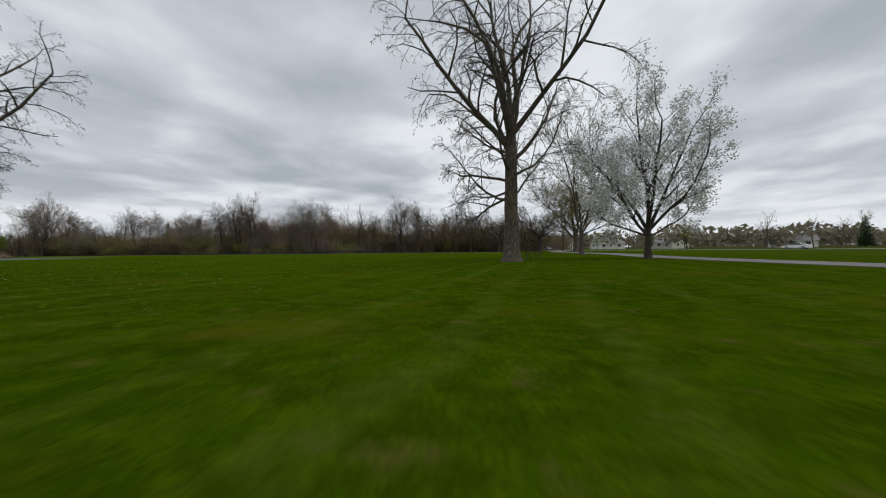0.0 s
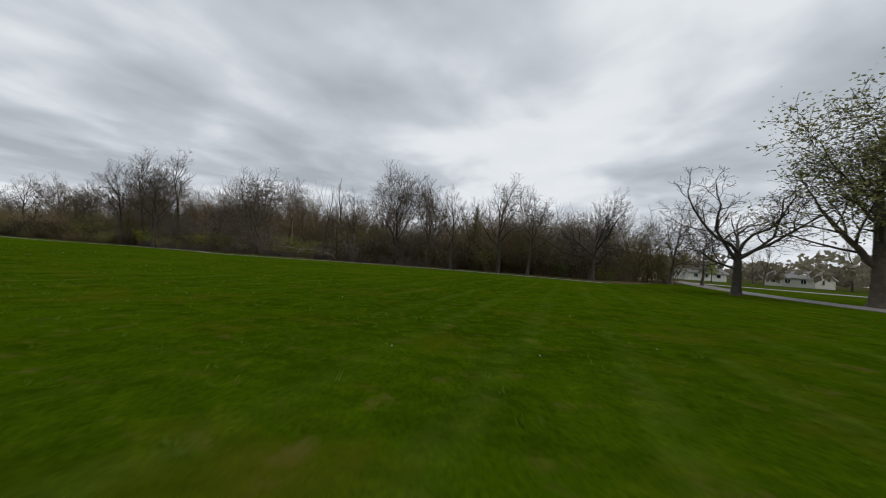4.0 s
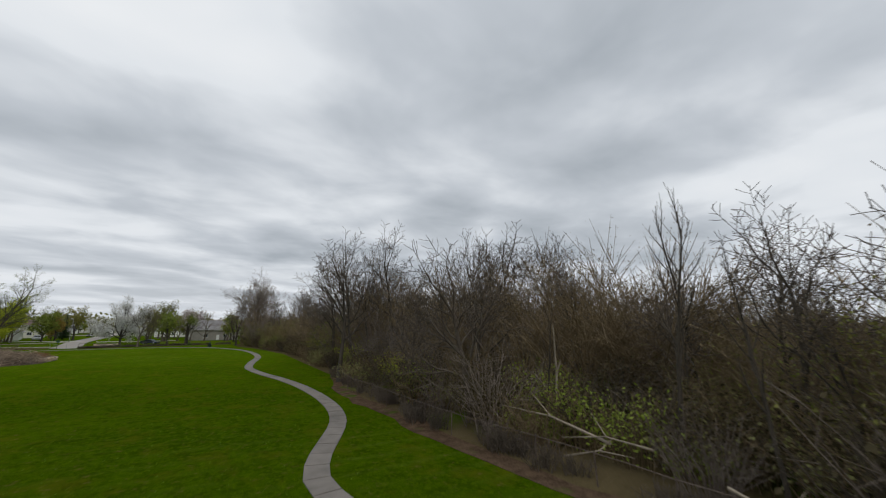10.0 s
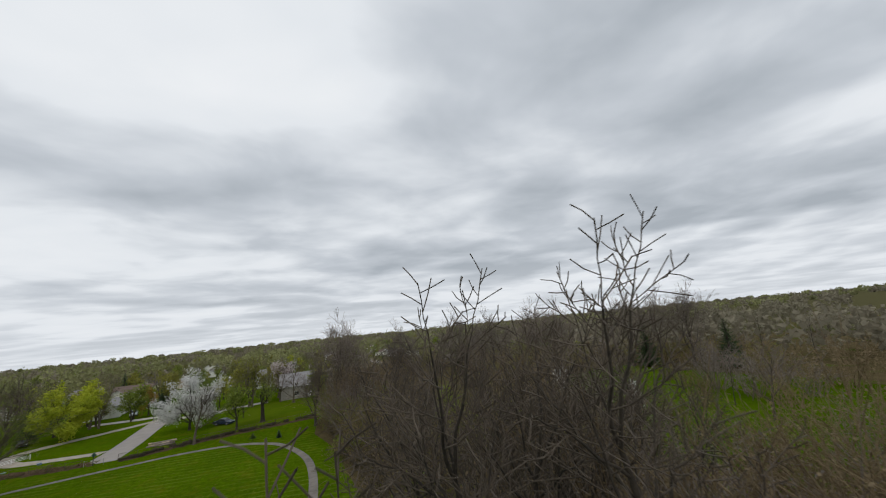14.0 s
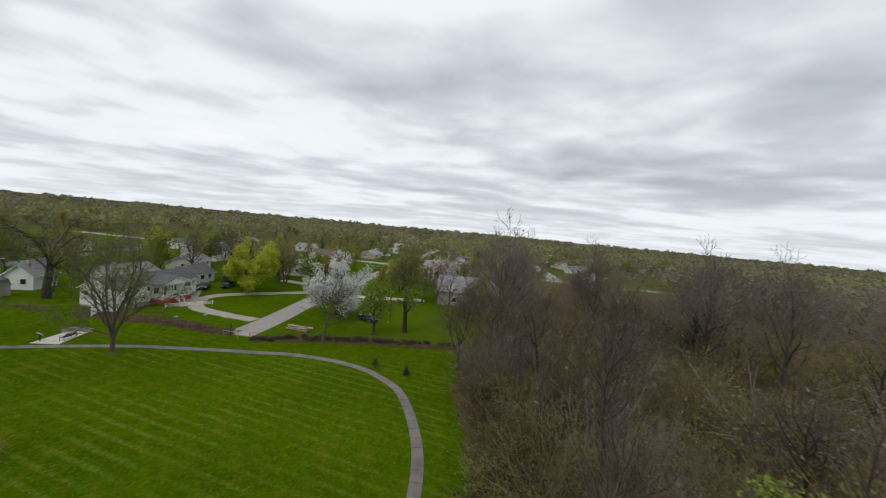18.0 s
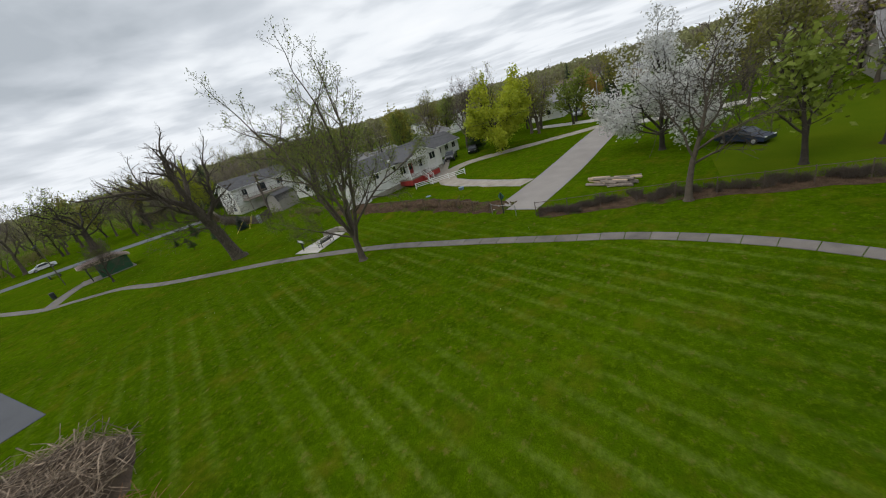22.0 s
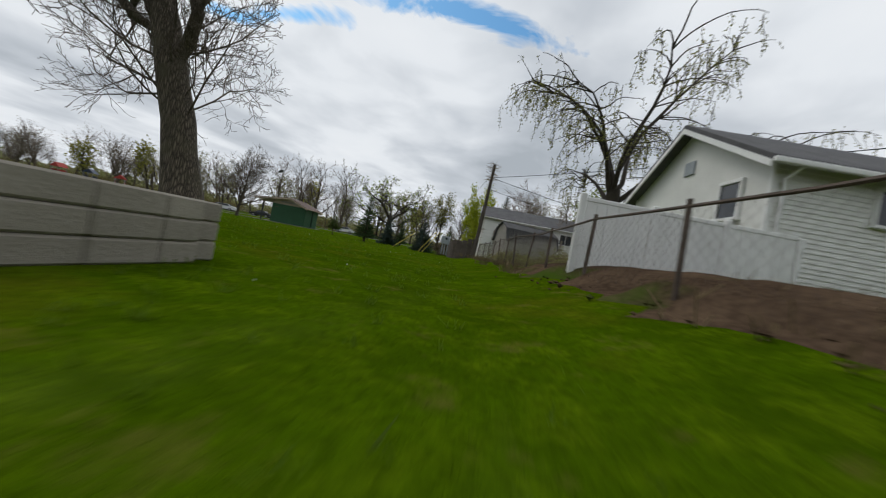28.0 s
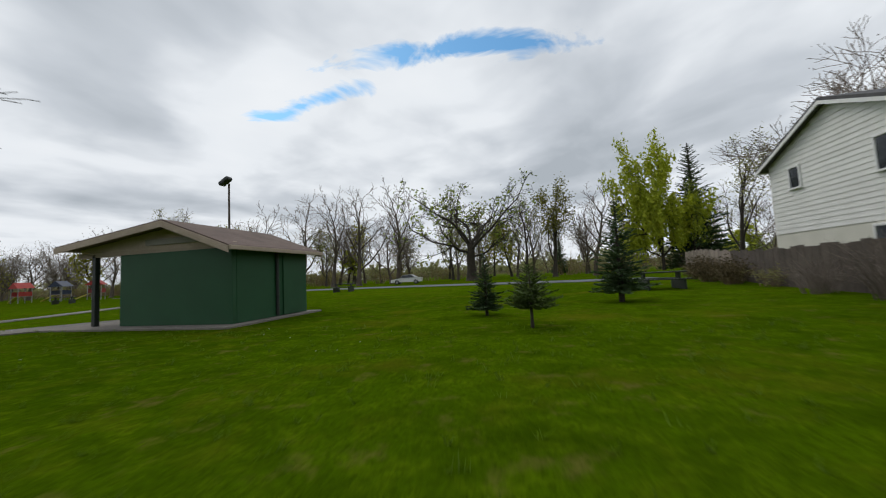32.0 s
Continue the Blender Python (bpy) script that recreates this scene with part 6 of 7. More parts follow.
def simple_house(x, y, turn, L, W, eave, ridge, wall, roof, label, wing=False, wins=3):
    h = thing("house", pose(x, y, 0, 0, 0, turn), label, "house", "houses of the neighbourhood")
    part("wall", gable_body(-L / 2, L / 2, -W / 2, W / 2, 0, eave, ridge, "x"), wall, h)
    gable_roof(h, -L / 2, L / 2, -W / 2, W / 2, eave, ridge, "x", roof, 0.4)
    if wing:
        part("wing_wall", gable_body(-L * 0.38, -L * 0.08, -W / 2 - 3.2, W / 2 - 1, 0, eave, (eave + ridge) / 2 + 0.3, "y"), wall, h)
        gable_roof(h, -L * 0.38, -L * 0.08, -W / 2 - 3.2, 0, eave, (eave + ridge) / 2 + 0.3, "y", roof, 0.35, name="wing_roof")
        part("garage_door", Geo().box(-L * 0.34, -W / 2 - 3.27, 0.05, -L * 0.12, -W / 2 - 3.2, 2.1, 0.01), M_TRIM, h)
    for s in (-1, 1):
        for i in range(wins):
            a = -L / 2 + L * (i + 0.7) / (wins + 0.4)
            if s == -1 and wing and -L * 0.42 < a < -L * 0.04:
                continue
            window(h, a, s * W / 2, 1.1, 1.3, 1.15, "x", s)
            if eave > 4:
                window(h, a, s * W / 2, 3.6, 1.2, 1.1, "x", s)
    for s in (-1, 1):
        window(h, s * L / 2, 0.8, 1.2, 1.0, 1.1, "y", s, 0)
    d = part("door", Geo().box(L * 0.02, -W / 2 - 0.06, 0.1, L * 0.02 + 0.95, -W / 2, 2.15, 0.01), M_TRIM, h)
    part("chimney", Geo().box(L * 0.22, 0.3, ridge - 1.0, L * 0.22 + 0.6, 0.9, ridge + 0.7, 0.02), M_BLOCK, h)
    return h


simple_house(-149.2, 14.9, 20, 6.2, 5.0, 3.2, 5.4, M_SIDING, M_ROOFG, "small white clapboard garage with a grey roof", wins=1)
simple_house(-171, 33, 5, 10, 7, 2.7, 4.6, M_SIDING, M_ROOF, "low white house behind parked cars", wing=False)
simple_house(-163, 22, 0, 12, 7.5, 2.8, 4.6, M_SIDING, M_ROOFG, "white house with a grey shingle roof among trees")
simple_house(-206, 47, 8, 15, 8.5, 2.9, 5.0, M_SIDING, M_ROOFG, "white ranch house with a pale grey roof", True)
simple_house(-190, 16, 20, 13, 8, 2.9, 4.8, M_CREAM, M_ROOFG, "pale house among trees")
simple_house(-184, 108, 92, 16, 9.5, 4.2, 7.6, M_CLAD, M_ROOFG, "large grey-roofed house with grey siding behind a blossom tree", wins=2)
rng = np.random.default_rng(17)
LOTS = [(-228, 96), (-252, 100), (-282, 96), (-308, 98), (-336, 96), (-230, 46), (-284, 48), (-310, 46), (-338, 50), (-300, 126), (-330, 128), (-288, 172), (-316, 172), (-345, 170), (-372, 98), (-370, 46), (-284, 10), (-240, 8), (-284, -30), (-240, -32), (-214, 2), (-196, -40), (-225, 130), (-240, 160), (-380, 130), (-400, 170), (-420, 46), (-420, 100), (-206, 47), (-190, 16), (-171, 33), (-163, 22), (-184, 108)]
for i, (x, y) in enumerate(LOTS[:28]):
    simple_house(x, y, float(rng.choice([0, 180, 90])) + rng.uniform(-4, 4), rng.uniform(12, 16), rng.uniform(7.5, 9), 2.8 if i % 5 else 5.2, 4.6 if i % 5 else 7.2, [M_SIDING, M_CREAM, M_TAN, M_SIDING][i % 4], [M_ROOFG, M_ROOF, M_ROOFG, M_ROOFB][(i * 3) % 4], "suburban house with pale siding and a shingle roof", bool(i % 2), 3)

# gambrel shed at the fence
SH = thing("shed", pose(-138.3, 21.3, 0.42, 0, 0, -70), "weathered grey wooden shed with a barn-shaped roof", "shed")
prof = [(-1.5, 0), (1.5, 0), (1.5, 1.9), (1.05, 3.05), (0, 3.6), (-1.05, 3.05), (-1.5, 1.9)]
part("wall", Geo().prism(prof, "y", -2.6, 2.2), M_CLAD, SH)
for a, b in ((2, 3), (3, 4), (4, 5), (5, 6)):
    (x0, z0), (x1, z1) = prof[a], prof[b]
    nx, nz = (z0 - z1) * -1, x0 - x1
    l_ = math.hypot(nx, nz)
    nx, nz = nx / l_ * -0.07, nz / l_ * 0.07
    if nz < 0:
        nx, nz = -nx, -nz
    k1 = 0.12 if a == 2 else 0
    part("roof", Geo().prism([(x0, z0), (x1, z1), (x1 + nx, z1 + nz), (x0 + nx, z0 + nz)], "y", -2.8, 2.4), M_ROOF, SH)
for x in (-0.75, 0.0):
    part("door", Geo().box(x, 2.2, 0.1, x + 0.73, 2.25, 1.95, 0.01), M_CLAD, SH)
for i in range(9):
    part("batten", Geo().box(-1.47 + i * 0.36, 2.2, 0.02, -1.42 + i * 0.36, 2.23, 1.85 + (0.95 if 1 < i < 7 else 0.1)), M_CLAD, SH)

# grey board fence behind the sheds
BF = thing("board_fence", Matrix(), "weathered brown board fence behind the gardens", "fence")
fl = smooth_line([(-134.2, 23.9), (-133.0, 23.8), (-132.0, 22.8), (-131.6, 19), (-131.5, 14.5), (-131.6, 9), (-132.6, 1), (-135.8, -14)], 0.42)
for i in range(len(fl) - 1):
    (x, y), (x2, y2) = fl[i], fl[i + 1]
    z = bank_z(x, y)
    part("board", Geo().box(0.005, -0.014, -0.06, 0.41, 0.014, 1.5 + 0.05 * math.sin(i * 1.7), 0.004, pose(x, y, z, 0, 0, math.degrees(math.atan2(y2 - y, x2 - x)))), M_POLE if i < 62 else M_WOOD, BF)


# ---- fences ----
def chain_fence(name, pts, h, label, spacing=2.6, mesh=True, dens=0.13, mat=M_STEEL, lean=0.04, skip=(), rise=None):
    """Posts, a top rail and woven wire between them."""
    f = thing(name, Matrix(), label, "fence")
    line = smooth_line(pts, spacing)
    rng = np.random.default_rng(len(pts) * 3 + 1)
    rise = rise or (lambda x, y: 0.0)
    tops = []
    for i, (x, y) in enumerate(line):
        lx, ly = rng.normal(0, lean, 2)
        g0 = rise(x, y)
        hh = g0 + h + rng.normal(0, 0.03)
        part("post", Geo().tube([(x, y, g0 - 0.1), (x + lx, y + ly, hh + 0.08)], [0.032, 0.032], 7), mat, f)
        tops.append(Vector((x + lx, y + ly, hh)))
    for i in range(len(line) - 1):
        if i in skip:
            continue
        a, b = tops[i], tops[i + 1]
        part("top_rail", Geo().tube([a, (a + b) / 2 + Vector((0, 0, rng.normal(-0.015, 0.02))), b], [0.022] * 3, 6), mat, f)
        if not mesh:
            continue
        A, B = Vector((*line[i], 0.06 + rise(*line[i]))), Vector((*line[i + 1], 0.06 + rise(*line[i + 1])))
        g = Geo()
        L = (B - A).length
        n = int(L / dens)
        d = (B - A) / L
        for s in (1, -1):
            for j in range(-int(h / dens), n + 1):
                u0, u1 = j * dens, j * dens + h
                z0, z1 = 0.0, h - 0.06
                if s < 0:
                    z0, z1 = z1, z0
                if u0 < 0:
                    z0 += (z1 - z0) * (-u0 / h)
                    u0 = 0
                if u1 > L:
                    z1 -= (z1 - z0) * ((u1 - L) / max(u1 - u0, 1e-6))
                    u1 = L
                if u1 - u0 < 0.02:
                    continue
                p, q = A + d * u0 + Vector((0, 0, z0)), A + d * u1 + Vector((0, 0, z1))
                w = 0.0016
                nn = Vector((-d.y, d.x, 0)) * w
                g.add([p + nn, p - nn, q - nn, q + nn, p + Vector((0, 0, w * 1.4)), q + Vector((0, 0, w * 1.4))], [(0, 1, 2, 3), (0, 3, 5, 4), (1, 4, 5, 2)])
        ob = part("woven_wire", g, mat, f, fix=False)
        ob["kind"] = "stuff"
    return f


chain_fence("chain_fence", [(-134.3, 25.2), (-134.75, 29), (-135.15, 38), (-135.35, 46.0), (-135.75, 51.3), (-136.7, 57), (-137.4, 62), (-137.1, 66), (-136.4, 69.5)], 1.1, "old leaning chain-link fence along the gardens", 2.4, True, 0.16, M_RUST, rise=bank_z)
chain_fence("chain_fence", [(-135.6, 75), (-138.6, 82.5), (-140.9, 90.5), (-142.8, 98.5), (-144.9, 108.5)], 1.25, "old chain-link fence with dead weeds beside the lawn", 2.6, True, 0.22, M_RUST)
chain_fence("chain_fence", [(9, 102.6), (0, 103.5), (-8, 104.6), (-18, 105.0), (-26, 104.6), (-36, 105.2), (-46, 106), (-56, 109.6)], 1.25, "old chain-link fence along the edge of the woods", 2.9, True, 0.25, M_RUST)
chain_fence("garden_gate", [(-136.1, 70.0), (-135.7, 72.9)], 1.0, "bent steel gate frame at the end of the street", 2.9, False, 0.2, M_STEEL)
# dead weeds and dark bushes along the fences
rng = np.random.default_rng(29)
for pts, n, kd, lo, hi in (([(-134.2, 26.5), (-134.5, 34), (-134.9, 45)], 46, "weeds", 0.22, 0.42), ([(-135.3, 26.5), (-135.6, 34), (-135.9, 44)], 40, "brush_b", 0.14, 0.32), ([(-136.2, 48), (-137.2, 57), (-138.0, 64), (-137.2, 69)], 30, "weeds", 0.35, 0.7), ([(-136.2, 75.5), (-139.5, 83), (-141.8, 91), (-143.6, 99), (-145.8, 108.5)], 96, "dead_hedge", 0.42, 0.66), ([(9, 103.3), (-8, 105.4), (-26, 105.3), (-46, 106.8), (-57, 110)], 46, "dead_hedge", 0.7, 1.2)):
    l_ = smooth_line(pts, 0.5)
    for _ in range(n):
        x, y = l_[rng.integers(len(l_))]
        plant(kd, x + rng.normal(0, 0.5) - 0.2, y + rng.normal(0, 0.4), "clump of dead brown weeds at the fence", "weeds", "weeds at the fences", rng.uniform(0, 360), rng.uniform(lo, hi), "weed_clump", bank_z(x, y) * 0.9)
for _ in range(26):
    y = rng.uniform(-6, 21)
    x = float(np.interp(y, [-14, 1, 9, 14.5, 19, 22], [-135.8, -132.6, -131.6, -131.5, -131.6, -132.0])) + 0.5 + abs(rng.normal(0, 0.35))
    kd = str(rng.choice(["brush_b", "brush_c", "edge_scrub_a"]))
    plant(kd, x, y, "straggling brown brush in front of the board fence", "shrub", "brush at the board fence", rng.uniform(0, 360), rng.uniform(0.22, 0.42), "shrub", bank_z(x, y) * 0.9)
plant("weeds", -137.7, 64.0, "dark dead bush caught in the fence", "bush", turn=30, scale=1.1, name="bush", z=0.3)
plant("weeds", -135.95, 51.2, "dark dead bush caught in the fence", "bush", turn=90, scale=0.95, name="bush")

# ---- sign, bench and paving by the path ----
SIGN1, SIGN2 = (-125.15, 51.0), (-125.5, 50.35)
PAD = thing("paved_pad", Matrix(), "small pale concrete pad beside the footpath", "paving", kind="structure")
pa, pb, pc, pd = Vector((-125.1, 54.0, 0)), Vector((-130.3, 52.2, 0)), Vector((-130.0, 49.5, 0)), Vector((-124.2, 50.6, 0))
for i in range(4):
    q = [pa.lerp(pb, i / 4 + 0.003), pa.lerp(pb, (i + 1) / 4 - 0.003), pd.lerp(pc, (i + 1) / 4 - 0.003), pd.lerp(pc, i / 4 + 0.003)]
    zt = 0.05 + 0.006 * (i % 2)
    part("slab", Geo().add([(v.x, v.y, z) for z in (-0.05, zt) for v in q], [(3, 2, 1, 0), (4, 5, 6, 7), (0, 1, 5, 4), (1, 2, 6, 5), (2, 3, 7, 6), (3, 0, 4, 7)]), M_SLAB, PAD)
p1, p2 = Vector((SIGN1[0], SIGN1[1], 0)), Vector((SIGN2[0], SIGN2[1], 0))
sd = (p2 - p1).normalized()
SG = thing("information_sign", pose((p1.x + p2.x) / 2, (p1.y + p2.y) / 2, 0.03, 0, 0, math.degrees(math.atan2(sd.y, sd.x))), "black steel information lectern with a faded slanted panel", "sign")
for x in (-0.36, 0.36):
    part("post", Geo().box(x - 0.06, -0.06, 0, x + 0.06, 0.06, 0.92, 0.012), M_BLACK, SG)
tilt = pose(0, 0, 0.97, 38, 0, 0)
part("panel_frame", Geo().box(-0.52, -0.38, -0.03, 0.52, 0.38, 0.03, 0.012, tilt), M_BLACK, SG)
part("panel", Geo().box(-0.47, -0.33, 0.031, 0.47, 0.33, 0.04, 0.0, tilt), M_SIGN, SG, "faded printed panel")
for i in range(4):
    part("text_bar", Geo().box(-0.4, 0.2 - i * 0.13, 0.04, 0.1 + 0.1 * (i % 2), 0.25 - i * 0.13, 0.044, 0.0, tilt), M_GREYBOX, SG)
b1, b2 = Vector((-126.15, 53.05, 0)), Vector((-128.1, 52.6, 0))
bd = b2 - b1
BN = thing("bench", pose((b1.x + b2.x) / 2, (b1.y + b2.y) / 2, 0.045, 0, 0, math.degrees(math.atan2(bd.y, bd.x)) + 180), "black slatted steel park bench on a concrete pad", "bench")
for i in range(24):
    x = -0.9 + i * 1.8 / 23
    part("back_slat", Geo().box(x - 0.021, -0.008, 0.0, x + 0.021, 0.008, 0.44, 0.003, pose(0, 0.27, 0.43, -12, 0, 0)), M_BLACK, BN)
for i in range(8):
    y = 0.2 - i * 0.066
    part("seat_slat", Geo().box(-0.93, y - 0.05, 0.425, 0.93, y, 0.45, 0.006), M_BLACK, BN)
for z, y in ((0.88, 0.365), (0.44, 0.27)):
    part("rail", Geo().box(-0.97, y - 0.025, z - 0.03, 0.97, y + 0.025, z + 0.03, 0.012), M_BLACK, BN)
for x in (-0.95, 0.95):
    for y in (-0.28, 0.28):
        part("leg", Geo().box(x - 0.03, y - 0.03, 0, x + 0.03, y + 0.03, 0.44, 0.006), M_BLACK, BN)
        part("foot_plate", Geo().box(x - 0.06, y - 0.06, 0, x + 0.06, y + 0.06, 0.015), M_BLACK, BN)
    part("armrest", Geo().tube([(x, 0.34, 0.68), (x, -0.1, 0.70), (x, -0.33, 0.66), (x, -0.30, 0.42)], [0.028] * 4, 6), M_BLACK, BN)
    part("back_post", Geo().tube([(x, 0.28, 0.3), (x, 0.32, 0.62), (x, 0.37, 0.9)], [0.03] * 3, 6), M_BLACK, BN)
# low block wall at the pad's corner
BW = thing("retaining_wall", Matrix(), "low corner wall of grey concrete blocks", "low wall")
for (ax, ay), (bx_, by) in (((-130.63, 50.4), (-128.85, 49.5)), ((-130.63, 50.42), (-130.5, 52.7))):
    d = Vector((bx_ - ax, by - ay, 0))
    m_ = pose(ax, ay, 0, 0, 0, math.degrees(math.atan2(d.y, d.x)))
    n = max(2, round(d.length / 0.62))
    for row in range(3):
        for i in range(n):
            w_ = d.length / n
            part("block", Geo().box(i * w_ + 0.004 + (0.17 if by > 51 and i == 0 else 0), -0.15, row * 0.205, (i + 1) * w_ - 0.004, 0.15, row * 0.205 + 0.2, 0.018, m_), M_BLOCK, BW)

# ---- picnic shelter ----
SHL = thing("picnic_shelter", Matrix(), "green painted park shelter with a brown gabled shingle roof", "shelter")
SHL.matrix_basis = pose(-114.36, 13.6, 0)
D = 3.35
part("floor_slab", Geo().box(-0.35, -D - 0.4, -0.05, 6.5, 0.55, 0.06, 0.02), M_CONC, SHL)
for nm, b in (("wall", (0, -0.14, 0.06, 4.1, 0, 2.2)), ("wall", (0, -D, 0.06, 0.14, -0.15, 2.2)), ("wall", (0.15, -D, 0.06, 4.1, -D + 0.14, 2.2)), ("wall", (3.96, -D + 0.15, 0.06, 4.1, -0.15, 2.2))):
    part(nm, Geo().box(*b, 0.01), M_GREEN, SHL)
part("drain_pipe", Geo().tube([(-0.05, -1.75, 0.1), (-0.05, -1.75, 2.2)], [0.05, 0.05], 8), M_BLACK, SHL, "dark drain pipe")
part("door", Geo().box(-0.05, -2.9, 0.08, 0.0, -2.05, 2.05, 0.01), M_GREEN, SHL, "green painted steel door")
for x, y in ((5.25, -0.1), (5.25, -D + 0.1)):
    part("post", Geo().box(x - 0.07, y - 0.07, 0.06, x + 0.07, y + 0.07, 2.3, 0.01), M_BLACK, SHL)
for y in (-0.1, -D + 0.1):
    part("beam", Geo().box(0, y - 0.07, 2.2, 5.9, y + 0.07, 2.36, 0.01), M_TAN, SHL)
RX, RZ = 1.95, 2.98
for s, ex, ez in ((-1, -0.32, 2.12), (1, 6.1, 2.46)):
    part("roof", Geo().prism([(RX, RZ), (ex, ez), (ex, ez + 0.1), (RX, RZ + 0.1)], "y", -D - 0.5, 0.45), M_ROOFB, SHL)
    for y in (-D - 0.53, 0.45):
        part("bargeboard", Geo().prism([(RX, RZ - 0.12), (ex, ez - 0.12), (ex, ez + 0.06), (RX, RZ + 0.06)], "y", y, y + 0.03), M_TAN, SHL)
    part("gutter", Geo().box(min(ex, ex + s * 0.08), -D - 0.5, ez - 0.04, max(ex, ex + s * 0.08), 0.45, ez + 0.08, 0.01), M_TAN, SHL)
for y in (-D + 0.02, -0.12):
    part("gable", Geo().prism([(0, 2.24), (5.8, 2.38), (5.8, 2.46), (RX, RZ - 0.02)], "y", y, y + 0.1), M_TAN, SHL)
part("vent", Geo().box(1.0, 0.0, 2.42, 3.1, 0.03, 2.6, 0.01), M_CLAD, SHL)
LP = thing("flood_light", pose(-106.1, 5.3, 0), "tall thin pole with a tilted floodlight", "lamp")
part("pole", Geo().tube([(0, 0, 0), (0, 0, 6.9)], [0.07, 0.05], 8), M_POLE, LP)
part("lamp_head", Geo().box(-0.35, -0.2, -0.12, 0.35, 0.2, 0.12, 0.05, pose(0.25, 0, 7.05, 0, 30, 0)), M_BLACK, LP)

# ---- utility pole, guy wires and meter box ----
UP = thing("utility_pole", pose(-134.0, 24.3, 0.3, 0, -2.7, 0), "dark wooden utility pole with ragged vines", "utility pole")
part("pole", Geo().tube([(0, 0, -0.1), (0, 0, 3.5), (0, 0, 8.0)], [0.17, 0.15, 0.12], 10), M_POLE, UP)
vin = Geo()
r2 = random.Random(5)
for _ in range(170):
    z, a = r2.choice([r2.uniform(1.5, 8.0), r2.uniform(6.6, 8.1)]), r2.uniform(0, 6.28)
    p = Vector((math.cos(a) * 0.13, math.sin(a) * 0.13, z))
    q = p + Vector((math.cos(a), math.sin(a), r2.uniform(-0.6, 0.5))) * r2.uniform(0.15, 0.6)
    vin.tube([p, q], [0.015, 0.008], 3, False)
part("vine_tangle", vin, M_TWIGB, UP, "dry vine stems", fix=False)["kind"] = "stuff"
for (x, y), zt in (((-127.3, 24.65), 6.2), ((-129.45, 24.5), 7.2), ((-129.75, 24.35), 7.2)):
    gw = thing("guy_wire", Matrix(), "steel guy wire with a yellow guard sleeve", "guy wire", "guy wires of the pole")
    a, b = Vector((x, y, 0)), Vector((-134.15, 24.3, zt))
    d = (b - a).normalized()
    part("wire", Geo().tube([a, b], [0.008, 0.008], 4), M_STEEL, gw)
    part("guard_sleeve", Geo().tube([a + d * 0.05, a + d * 2.3], [0.026, 0.026], 7), M_YELLOW, gw)
for (dx, dy, dz) in ((-45, -25, 7.0), (-45, -22, 6.4), (-30, 45, 6.6)):
    cb = thing("overhead_cable", Matrix(), "black overhead cable sagging from the utility pole", "cable", "cables of the pole")
    a = Vector((-134.3, 24.2, 7.2 if dz > 6.5 else 6.2))
    b = a + Vector((dx, dy, dz - 6.6))
    pts = [a + (b - a) * t - Vector((0, 0, 3.0 * t * (1 - t))) for t in np.linspace(0, 1, 12)]
    part("cable", Geo().tube(pts, [0.022] * 12, 4), M_BLACK, cb)
MB = thing("meter_box", pose(-131.6, 24.9, 0.2, 0, 0, -15), "grey metal meter box on twin posts", "meter box")
for x in (-0.22, 0.0, 0.22):
    part("post", Geo().box(x - 0.04, -0.04, 0, x + 0.04, 0.04, 1.35, 0.01), M_GREYBOX, MB)
part("box", Geo().box(-0.34, -0.1, 0.85, 0.34, 0.16, 1.5, 0.03), M_GREYBOX, MB)
part("meter_dial", Geo().tube([(-0.1, 0.16, 1.3), (-0.1, 0.26, 1.3)], [0.09, 0.08], 12), M_GLASS, MB)

# ---- street sign, lamp, logs and bins at the end of the street ----
ST = thing("street_sign", pose(-136.3, 71.2, 0, 0, 0, 80), "green diamond dead-end marker on a black post", "sign")
part("post", Geo().box(-0.04, -0.04, 0, 0.04, 0.04, 2.1, 0.008), M_BLACK, ST)
part("plate", Geo().box(-0.3, -0.012, -0.3, 0.3, 0.012, 0.3, 0.004, pose(0, 0.06, 1.75, 0, 45, 0)), material("green_sign_face", (0.03, 0.09, 0.06), (0.05, 0.13, 0.09), 3, 40, 0.5, 0, vary=0), ST)
SL = thing("street_lamp", pose(-178, 67.5, 0, 0, 0, 200), "grey steel street lamp with a curved arm", "street lamp")
part("pole", Geo().tube([(0, 0, 0), (0, 0, 6.5)], [0.09, 0.06], 8), M_STEEL, SL)
part("arm", Geo().tube([(0, 0, 6.4), (0.3, 0, 7.1), (0.9, 0, 7.4), (1.9, 0, 7.5)], [0.05, 0.045, 0.04, 0.035], 6), M_STEEL, SL)
part("lamp_head", Geo().box(1.8, -0.14, 7.42, 2.5, 0.14, 7.58, 0.05), M_TRIM, SL)
LG = thing("log_pile", pose(-143.8, 79.2, 0, 0, 0, 78), "pile of cut logs and pale branches on the grass", "log pile")
r2 = random.Random(9)
for i in range(46):
    row = 0 if i < 20 else (1 if i < 35 else 2)
    y = r2.uniform(-0.9 + row * 0.25, 0.9 - row * 0.25)
    L, r = r2.uniform(0.8, 2.6), r2.uniform(0.06, 0.16)
    x, a = r2.uniform(-1.6, 1.6), r2.gauss(0, 0.25)
    z = r + row * 0.22
    part("log", Geo().tube([(x - L / 2 * math.cos(a), y - L / 2 * math.sin(a), z), (x + L / 2 * math.cos(a), y + L / 2 * math.sin(a), z + r2.uniform(-0.03, 0.08))], [r, r * 0.85], 7), M_LOG if i % 3 == 0 else M_WOOD, LG)
